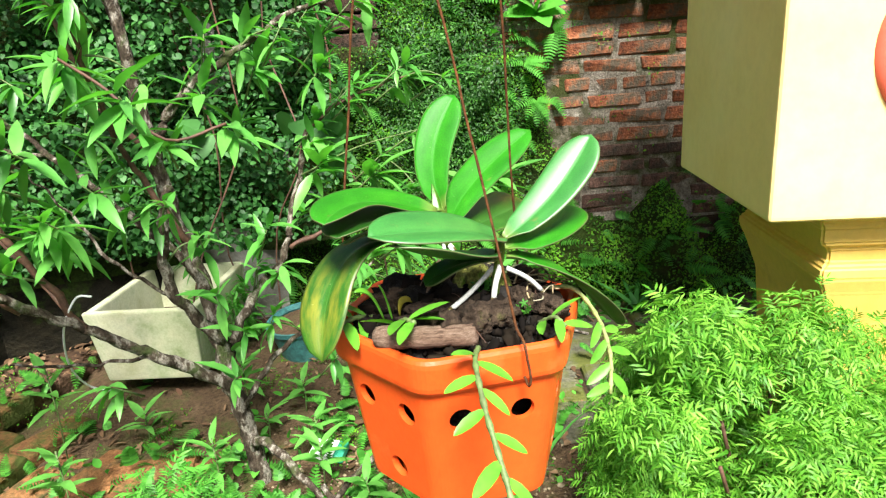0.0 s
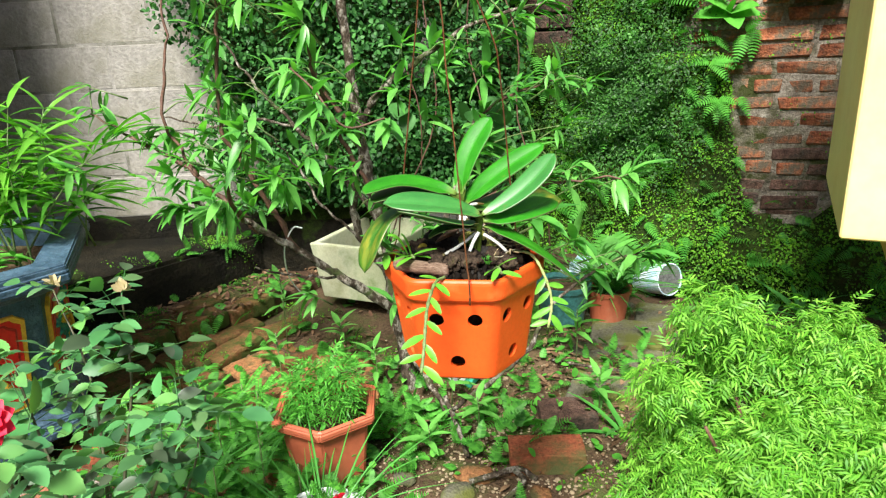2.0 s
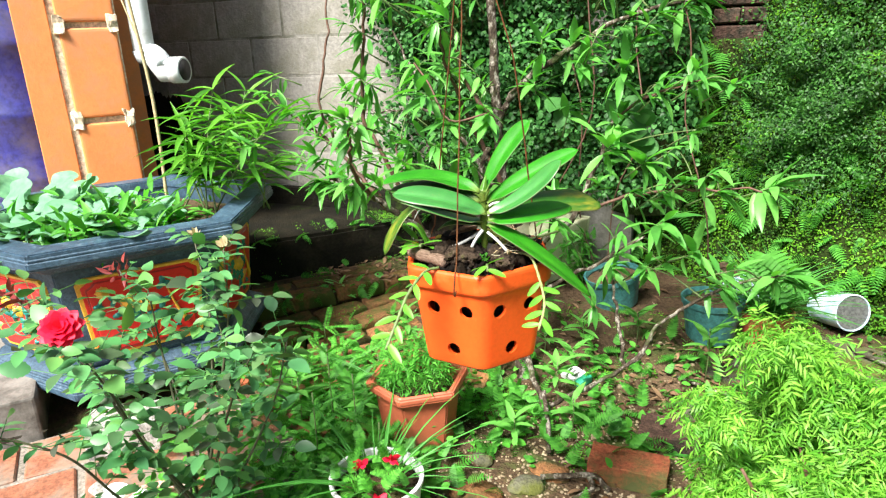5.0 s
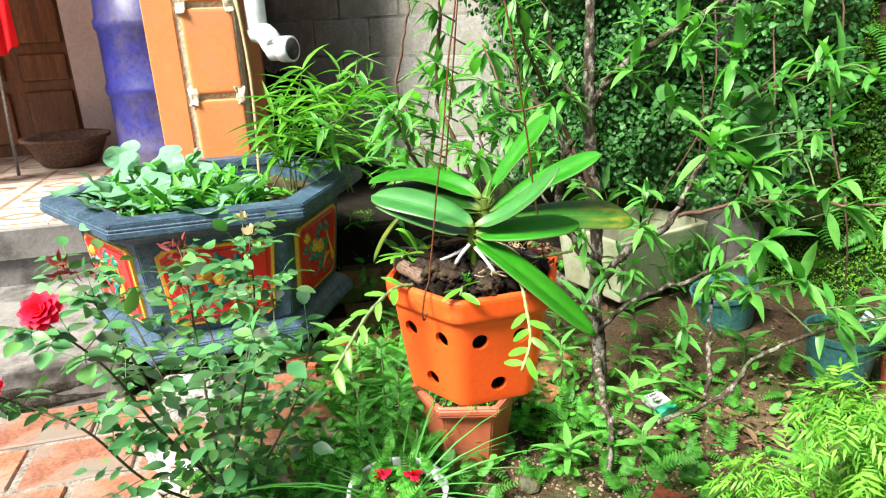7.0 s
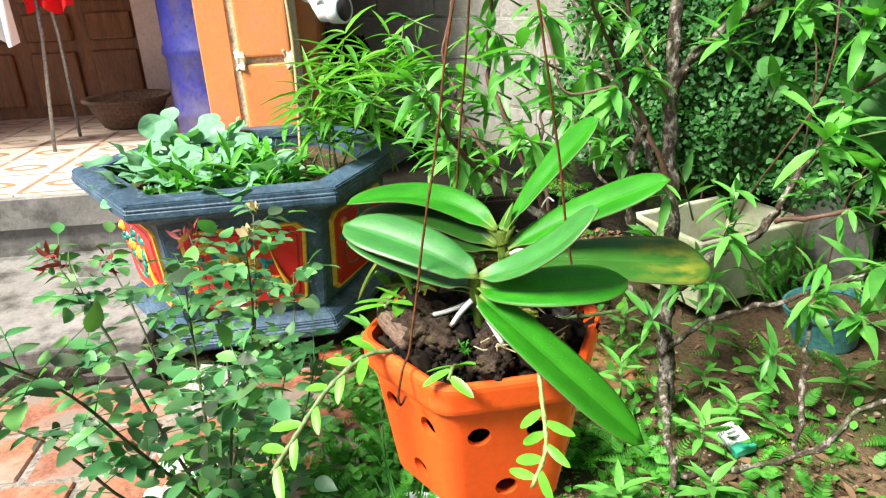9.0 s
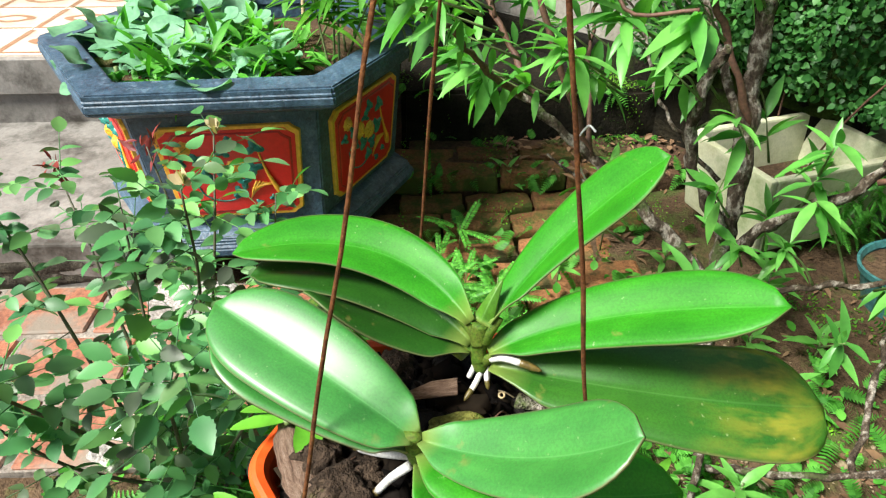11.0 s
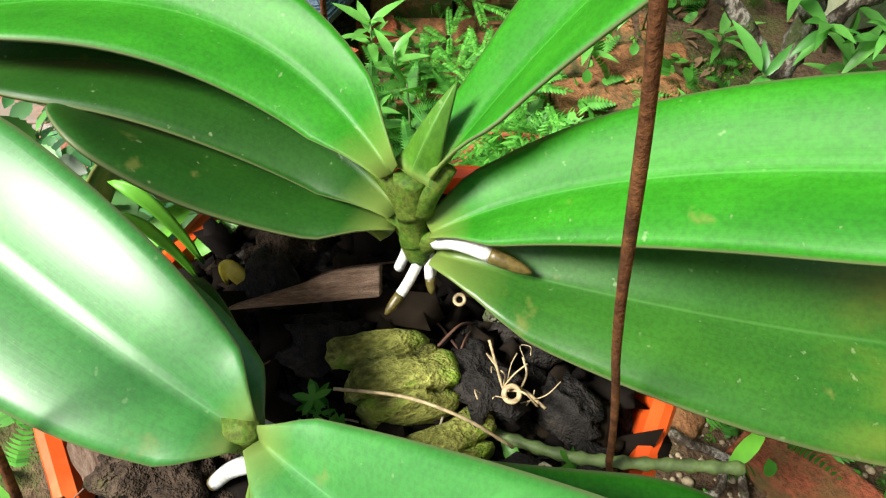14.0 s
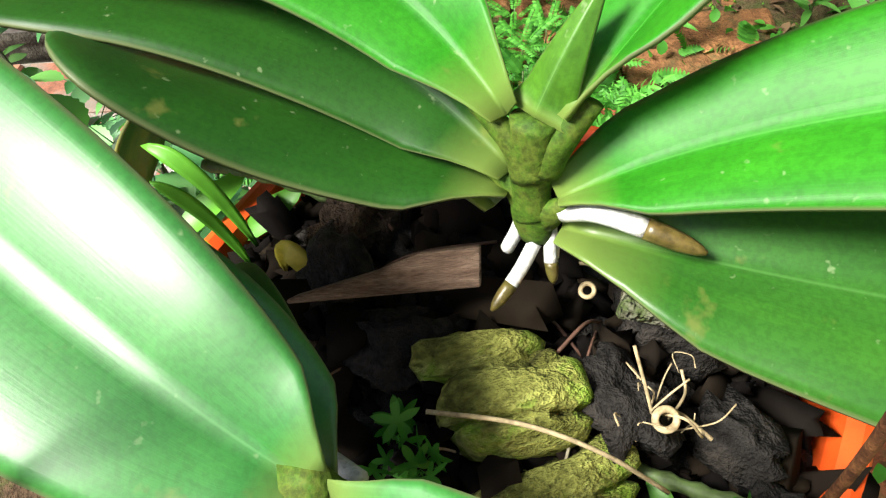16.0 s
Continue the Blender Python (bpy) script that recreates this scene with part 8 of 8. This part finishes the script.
def ivy_thicket():
    """Broad-leaved climbers behind the tree."""
    rng = np.random.default_rng(41)
    loc = []
    while len(loc) < 21000:
        u = rng.uniform(0.90, GW_LEN + 0.25)
        z = rng.uniform(0.45, 1.8)
        cover = 0.9 * noise.noise(Vector((u * 3.0, z * 3.0, 3))) + min(0.5, (u - 1.24) * 2.0) - 1.2 * max(0, u - GW_LEN + 0.10)
        if cover < rng.uniform(-0.15, 0.25):
            continue
        depth = 0.13 + 0.16 * noise.noise(Vector((u * 5, z * 5, 0)))
        p = GW_M @ Vector((u, -max(0.0, depth) - rng.uniform(-0.02, 0.10), z))
        loc.append(tuple(p))
    loc = np.array(loc)
    n = len(loc)
    d = unit(n) * .9 + np.array((0.1, -0.30, -0.35))
    obj("ivy_thicket", bulk("ivy_thicket", [scatter(T_BROAD, frames(d, np.array((0.25, -.6, .7)) + .75 * unit(n), RNG.uniform(0.010, 0.027, n)), loc)], L_IVY), None, "dense dark thicket of small climbing leaves on the block wall", "ivy", kind="stuff")
    # dark sheet that paints the shade deep behind the leaves
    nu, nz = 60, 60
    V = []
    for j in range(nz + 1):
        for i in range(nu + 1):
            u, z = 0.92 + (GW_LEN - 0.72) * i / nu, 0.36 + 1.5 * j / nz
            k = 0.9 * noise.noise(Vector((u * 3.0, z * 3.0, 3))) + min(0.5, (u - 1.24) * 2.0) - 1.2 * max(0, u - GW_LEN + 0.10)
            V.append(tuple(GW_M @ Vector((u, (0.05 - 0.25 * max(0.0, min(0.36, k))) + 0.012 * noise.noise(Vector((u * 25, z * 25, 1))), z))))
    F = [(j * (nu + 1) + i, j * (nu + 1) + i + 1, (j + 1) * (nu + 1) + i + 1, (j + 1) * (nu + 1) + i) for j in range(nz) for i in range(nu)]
    obj("climber_shade", mesh_of("climber_shade", V, F, M_MOSS_SHADE), None, "dark sheet standing in for the shade behind the climbing leaves", "climber", kind="stuff")
    o = empty("climber_stems", (-0.6, 2.1, 0.1), "thin brown climbing stems behind the tree", "stems", kind="stuff")
    for k in range(5):
        x = rng.uniform(-1.2, -0.1)
        y = 2.0 + 0.2 * max(0, x + .75) + rng.uniform(0, .2)
        pts = [(x + .6, y - 2.1, 0.0)]
        for q in range(4):
            x += rng.normal(0, .07)
            pts.append((x + .6, y - 2.1 + rng.normal(0, .04), 0.35 * (q + 1) + rng.normal(0, .04)))
        V, F = tube(spline(pts, 4), 0.003, 5)
        obj("stem", mesh_of("stem", V, F, M_TWIG), o)
    for c, L in (((-0.34, 1.77, 0.85), .085), ((-0.28, 1.80, 0.82), .08), ((-0.40, 1.80, 0.90), .075), ((-0.73, 1.97, .89), .08), ((-.30, 1.75, .93), .07)):
        q = empty("heart_leaf_vine", c, "vine shoot with broad heart-shaped leaves", "vine", "vine shoots")
        for k in range(3):
            V, F, per, cnt = scatter(T_BROAD, frames(unit(1) * .5 + np.array((0, -.4, -.3)), [(0.2, -.7, .6)], [L]), [(0.02 * k, 0, -0.02 * k)])
            obj("leaf", mesh_of("leaf", V, F, L_IVY), q)


ivy_thicket()


def ledge_growth():
    """Moss tufts and small weeds on the wet footing and its ledge."""
    rng = np.random.default_rng(91)
    loc, fr = [], []
    while len(loc) < 2600:
        e, w = rng.uniform(0.50, 1.75), rng.uniform(0, 1)
        if noise.noise(Vector((e * 3.5, w * 2, 4))) + 0.6 * noise.noise(Vector((e * 13, w * 9, 4))) < 0.36:
            continue
        if w < 0.35:
            y = rng.uniform(1.60, 2.10)
            p = (e, y, 0.134 if y > 1.82 else 0.070)
        elif w < 0.70 and noise.noise(Vector((e * 5, w * 14, 9))) > 0.25:
            p = (e, 2.104, rng.uniform(0.13, 0.30))
        else:
            p = (e, rng.uniform(2.11, 2.32), 0.303)
        loc.append(tuple(house_m() @ Vector(p)))
    n = len(loc)
    obj("ledge_moss", bulk("ledge_moss", [scatter(T_TINY, frames(unit(n) + np.array((0, -.3, .4)), np.array((0, -.5, .8)) + .5 * unit(n), RNG.uniform(.004, .009, n)), np.array(loc))], L_MOSS), None, "green moss tufts on the wet wall footing", "moss", kind="stuff")
    for k in range(130):
        y = rng.choice((1.60, 1.82, 2.10, 2.13)) + rng.uniform(-.02, .04)
        fr.append(tuple(house_m() @ Vector((rng.uniform(0.5, 1.7), y, 0.06 if y < 1.8 else 0.13 if y < 2.1 else 0.30))))
    n = len(fr)
    obj("ledge_fern", bulk("ledge_fern", [scatter(T_FROND, frames(unit(n) + np.array((0.2, -.6, .3)), np.array((0, -.4, .8)) + .3 * unit(n), RNG.uniform(.04, .09, n)), np.array(fr))], L_FERN), None, "small ferns in the cracks of the footing", "ferns", kind="stuff")


ledge_growth()


def soil_litter():
    rng = np.random.default_rng(51)
    n = 900
    x, y = rng.uniform(-1.3, 0.9, n), rng.uniform(0.9, 2.4, n)
    m = rng.normal(size=(n, 2)) * 0.22 + np.array((-0.05, 1.72))
    x[:420], y[:420] = m[:420, 0], m[:420, 1]
    m = rng.normal(size=(n, 2)) * np.array((.25, .10)) + np.array((-1.05, 1.62))
    x[420:520], y[420:520] = m[420:520, 0], m[420:520, 1]
    z = np.array([ground_height(a, b) for a, b in zip(x, y)]) + 0.012
    loc = np.stack([x, y, z], 1)
    d = unit(n) * np.array((1, 1, .25))
    obj("leaf_litter", bulk("leaf_litter", [scatter(T_LANCE_LITE, frames(d, np.array((0, 0, 1.)) + .35 * unit(n), rng.uniform(.014, .048, n), 1.7), loc)], M_LITTER), None, "dry brown fallen leaves on the soil", "litter", kind="stuff")
    m = 260
    u, w = rng.uniform(0.85, 1.70, m), rng.uniform(1.80, 2.10, m)
    loc = np.array([tuple(house_m() @ Vector((a, b, 0.136))) for a, b in zip(u, w)])
    obj("ledge_litter", bulk("ledge_litter", [scatter(T_LANCE_LITE, frames(unit(m) * np.array((1, 1, .25)), np.array((0, 0, 1.)) + .35 * unit(m), rng.uniform(.014, .05, m), 1.7), loc)], M_LITTER), None, "dry brown fallen leaves on the low ledge", "litter", kind="stuff")
    bm = bmesh.new()
    bmesh.ops.create_icosphere(bm, subdivisions=1, radius=1.0)
    T = (np.array([tuple(v.co) for v in bm.verts]), [tuple(v.index for v in f.verts) for f in bm.faces])
    bm.free()
    n = 2600
    x, y = rng.normal(-0.13, 0.26, n), rng.normal(1.15, 0.30, n)
    z = np.array([ground_height(a, b) for a, b in zip(x, y)])
    s = rng.uniform(.0015, .006, n) * (1 + (rng.uniform(size=n) > .95) * 1.2)
    A = frames(unit(n), unit(n), s)
    A[:, 2, :] *= 0.6
    obj("pebbles", bulk("pebbles", [scatter(T, A, np.stack([x, y, z + s * .2], 1))], M_PEBBLE), None, "small pebbles and grit on the soil", "pebbles", kind="stuff")
    loc = []
    while len(loc) < 5200:
        a, b = rng.uniform(-1.1, 0.5), rng.uniform(1.1, 2.1)
        if noise.noise(Vector((a * 5, b * 5, 12))) + 0.5 * noise.noise(Vector((a * 17, b * 17, 3))) > 0.12 and (a + 0.90) ** 2 + (b - 2.03) ** 2 > 0.07:
            loc.append((a, b, ground_height(a, b) + 0.003))
    n = len(loc)
    obj("soil_moss", bulk("soil_moss", [scatter(T_TINY, frames(unit(n) + np.array((0, 0, .3)), np.array((0, 0, 1.)) + .4 * unit(n), rng.uniform(.004, .012, n)), np.array(loc))], L_MOSS), None, "low bright moss and tiny weeds in patches on the soil", "moss", kind="stuff")
    for k, (px, py, s) in enumerate(((-0.25, 0.90, .075), (-0.18, 1.02, .05), (-0.10, 0.95, .04), (-0.33, 1.02, .035), (-0.16, 1.10, .055), (-0.30, .80, .05), (0.02, 1.08, .035))):
        bm = bmesh.new()
        bmesh.ops.create_icosphere(bm, subdivisions=3, radius=1)
        for v in bm.verts:
            v.co *= 1 + .25 * noise.noise(v.co * 1.5 + Vector((k * 5, 0, 0)))
            v.co = Vector((v.co.x * s, v.co.y * s * .75, v.co.z * s * .32))
        ob = part("stone", bm, M_SLAB if k % 2 else M_EDGING, None, smooth=True)
        ob.matrix_world = pose(px, py, ground_height(px, py) + 0.004, 0, 0, k * 50)
        tagged(ob, "flat mossy stone lying on the soil", "stone", "stones")
    for k, pts in enumerate(([(-0.16, 1.05, .02), (-.10, 1.08, .035), (-.05, 1.13, .03), (0.0, 1.12, .015)], [(-.06, 1.02, .01), (-.02, 1.07, .04), (-.06, 1.12, .03)], [(-.32, 1.3, .1), (-.25, 1.22, .05), (-.2, 1.15, .02)],
                             [(-.1, 1.75, .03), (.05, 1.7, .05), (.2, 1.72, .04)], [(.3, 2.3, .02), (.4, 2.25, .03), (.5, 2.2, .02)])):
        V, F = tube(spline(pts, 6), 0.007 if k < 3 else 0.005, 8, .3)
        obj("fallen_branch", mesh_of("fallen_branch", V, F, M_BARK), None, "short dead branch lying on the soil", "branch", "fallen branches")


soil_litter()


def plaster_scraps():
    for k, (x, y, s, r) in enumerate(((-0.93, 0.30, .07, 20), (-0.86, 0.25, .05, 70), (-1.0, 0.27, .04, 10), (-.80, .20, .04, 40))):
        bm = rough_bm(box_bm((-s, -s * .5, 0), (s, s * .5, .018), .004, 1), .010, 22, 3, k * 2.0)
        ob = part("plaster_scrap", bm, M_WHITEPLASTIC if k < 2 else M_CEMENT, None)
        ob.matrix_world = pose(x, y, .017, 0, 0, r)
        tagged(ob, "broken white plaster scrap on the paving edge", "plaster", "plaster scraps")


plaster_scraps()


def sunken_pot():
    """A pink pot sunk in the bed's edge, only its rounded rim showing, filled with grit."""
    o = empty("sunken_pot", (-0.832, 0.330, 0.0), "faded pink pot sunk in the soil, filled with grit", "plant pot")
    V, F = prism_rings([(0.080, -0.04), (0.094, 0.0), (0.098, 0.022), (0.101, 0.030), (0.098, 0.037), (0.090, 0.038), (0.085, 0.032), (0.084, 0.012)], 40, True, False)
    obj("rim", mesh_of("rim", V, F, M_PINKPOT), o)
    rng = np.random.default_rng(19)
    bm = bmesh.new()
    bmesh.ops.create_icosphere(bm, subdivisions=1, radius=1.0)
    T = (np.array([tuple(v.co) for v in bm.verts]), [tuple(v.index for v in f.verts) for f in bm.faces])
    bm.free()
    n = 420
    a, r = rng.uniform(0, 6.28, n), 0.080 * np.sqrt(rng.uniform(0, 1, n))
    obj("grit", bulk("grit", [scatter(T, frames(unit(n), unit(n), rng.uniform(.003, .008, n)), np.stack([r * np.cos(a), r * np.sin(a), 0.012 + rng.uniform(0, .006, n)], 1))], M_PEBBLE), o, "pale grit", kind="stuff")


M_PINKPOT = surface("faded_pink_pot", [(0.46, 0.24, 0.19), (0.58, 0.34, 0.28), (0.50, 0.40, 0.34)], 12, 120, 0.75, 0.4, 0.003, stain=(0.16, 0.13, 0.09), stain_scale=16, stain_at=(0.55, 0.68))
sunken_pot()


# ---- bricks, blocks, tiles and slabs ----


def block_mesh(name, size, mats, amt, seed, bevel=0.006):
    l, w, h = size
    bm = rough_bm(box_bm((-l / 2, -w / 2, -h / 2), (l / 2, w / 2, h / 2), bevel, 1), amt, 35, 0, seed)
    me = bpy.data.meshes.new(name)
    bm.to_mesh(me)
    bm.free()
    me.materials.append(mats)
    return me


def lay_bricks():
    rng = np.random.default_rng(61)
    red = [block_mesh("brick", (0.208, 0.05, 0.052), M_BRICK, 0.012, k * 4.1) for k in range(5)]
    dark = [block_mesh("brick", (0.208, 0.05, 0.052), M_BRICK_DARK, 0.012, 30 + k * 4.1) for k in range(5)]
    half_r = [block_mesh("brick", (0.098, 0.05, 0.052), M_BRICK, 0.005, 60 + k * 3.1) for k in range(3)]
    half_d = [block_mesh("brick", (0.098, 0.05, 0.052), M_BRICK_DARK, 0.005, 70 + k * 3.1) for k in range(3)]
    h = 0.066
    for r in range(24):
        z = 0.02 + h * r
        x = -0.75 + (0.11 if r % 2 else 0) + rng.uniform(-.02, .02)
        header = r % 5 == 3
        while x < 1.75:
            l = 0.105 if header or rng.uniform() < 0.12 else 0.215
            xc = x + l / 2
            x += l + 0.009
            if growth_depth(xc, z) > 0.035 and not (-0.42 < xc < -0.18):
                continue
            if xc < 0.2 and z < 1.05:
                continue
            wet = 0.62 - z + 0.35 * (xc - 0.7) + 0.25 * noise.noise(Vector((xc * 4, z * 4, 1)))
            pool = (half_d if l < .15 else dark) if wet > rng.uniform(-.12, .12) else (half_r if l < .15 else red)
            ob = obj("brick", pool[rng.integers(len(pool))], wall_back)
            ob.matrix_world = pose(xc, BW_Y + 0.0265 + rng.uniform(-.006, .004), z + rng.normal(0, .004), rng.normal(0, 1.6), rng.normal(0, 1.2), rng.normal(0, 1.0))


lay_bricks()


def pier():
    """A short pier of dark bricks that stands out of the wall top."""
    o = empty("brick_pier", (-0.30, BW_Y - 0.02, 1.06), "short pier of dark red bricks in the old wall", "pier", kind="structure")
    rng = np.random.default_rng(62)
    me = [block_mesh("brick", (0.10, 0.09, 0.056), M_BRICK_DARK, 0.005, k * 2.3) for k in range(3)]
    ml = [block_mesh("brick", (0.205, 0.09, 0.056), M_BRICK_DARK, 0.005, 9 + k * 2.3) for k in range(3)]
    for r in range(8):
        z = 0.03 + 0.066 * r
        for x, pool in (((-0.053, me), (0.053, me)) if r % 2 else ((0.0, ml),)):
            ob = obj("brick", pool[rng.integers(3)], o)
            ob.location = (x, -0.02 + rng.uniform(-.004, .004), z)


pier()


def lay_blocks():
    rng = np.random.default_rng(63)
    pool = [block_mesh("block", (0.387, 0.05, 0.178), M_BLOCK, 0.002, k * 5.7, 0.003) for k in range(5)]
    for r in range(11):
        z = 0.40 + 0.188 * r
        u = -0.347 if r % 2 else -0.545
        while u < GW_LEN - 0.15:
            if u > -0.43:
                ob = obj("block", pool[rng.integers(5)], wall_side)
                ob.matrix_world = GW_M @ pose(u + 0.1925, 0.0345 + rng.uniform(-.001, .0015), z + 0.0875)
            u += 0.397


lay_blocks()


def lay_paving():
    pave = obj("pavement", mesh_of("pavement", [tuple(house_m() @ Vector(v)) for v in ((-3.2, -N_STEP, 0.012), (0.30, -N_STEP, 0.012), (0.42, 0.80, 0.012), (-3.2, 0.80, 0.012), (-3.2, -N_STEP, -.1), (0.30, -N_STEP, -.1), (0.42, 0.80, -.1), (-3.2, 0.80, -.1))],
               [(3, 2, 1, 0), (0, 1, 5, 4), (1, 2, 6, 5), (2, 3, 7, 6), (3, 0, 4, 7)], M_PAVEJOINT, False), None, "weathered red terracotta paving with grey mortar smears", "paving", kind="structure")
    rng = np.random.default_rng(64)
    pool = [block_mesh("tile", (0.282, 0.186, 0.03), M_TILE, 0.003, k * 3.9, 0.005) for k in range(6)]
    m = house_m()
    v = 0.80 + .10
    r = 0
    while v < -N_STEP - 0.08:
        u = -2.4 + (0.15 if r % 2 else 0)
        lim = 0.40 - 0.10 * (v - 0.8)
        while u < lim - .1:
            ob = obj("tile", pool[rng.integers(6)], pave)
            ob.matrix_world = m @ pose(u + .145, v, 0.004 + rng.uniform(-.002, .002), rng.normal(0, .5), rng.normal(0, .5), rng.normal(0, .6))
            u += 0.302
        v += 0.207
        r += 1


lay_paving()


def lay_porch_tiles():
    m = house_m()
    base = block_mesh("tile", (0.296, 0.296, 0.012), M_PORCH, 0.0, 1, 0.0015)
    V, F = [], []
    for k in range(24):
        a = 2 * math.pi * k / 24
        for q in (1.0, 0.62):
            V.append((0.075 * q * math.cos(a) * (1 + .25 * math.cos(2 * a)), 0.055 * q * math.sin(a), 0.0072))
    F = [(2 * k, 2 * ((k + 1) % 24), 2 * ((k + 1) % 24) + 1, 2 * k + 1) for k in range(24)]
    ring = mesh_of("tile_motif", V, F, M_PORCH_B, False)
    bar = mesh_of("tile_motif", [(-.14, -.145, .0072), (.14, -.145, .0072), (.14, -.128, .0072), (-.14, -.128, .0072), (-.145, -.14, .0071), (-.128, -.14, .0071), (-.128, .14, .0071), (-.145, .14, .0071)], [(0, 1, 2, 3), (4, 5, 6, 7)], M_PORCH_B, False)
    for i in range(11):
        for j in range(6):
            ob = obj("tile", base, porch_floor)
            ob.matrix_world = m @ pose(-3.0 + .3 * i + .13, -N_PORCH + .155 + .3 * j, 0.401)
            obj("tile_motif", ring, ob)
            obj("tile_motif", bar, ob)


lay_porch_tiles()


def lay_slabs():
    rng = np.random.default_rng(65)
    pool = [block_mesh("slab", (0.27, 0.20, 0.04), M_SLAB, 0.006, k * 3.3, 0.008) for k in range(4)]
    path = empty("slab_path", (0, 0, 0), "grey mossy slabs of a narrow path along the wall", "path", kind="structure")
    for i in range(7):
        for j in range(-1 if i < 2 else 0, 3):
            x, y = -0.02 + .285 * i + (.14 if j % 2 else 0), 1.86 + .215 * j
            ob = obj("slab", pool[rng.integers(4)], path)
            ob.matrix_world = pose(x, y, -0.004 + rng.uniform(-.004, .004), rng.normal(0, 1), rng.normal(0, 1), rng.normal(0, 3))


lay_slabs()


def coping():
    o = empty("wall_coping", (0.80, BW_Y - 0.03, 1.20), "grey eroded coping stones on the old wall", "coping", kind="structure")
    for k in range(3):
        bm = rough_bm(box_bm((-.13, -.07, 0), (.13, .09, .05), .008, 2), .008, 16, 3, k * 4.0)
        ob = part("coping_stone", bm, M_CEMENT, o)
        ob.location = (-.14 + .27 * k, 0, 0)


coping()
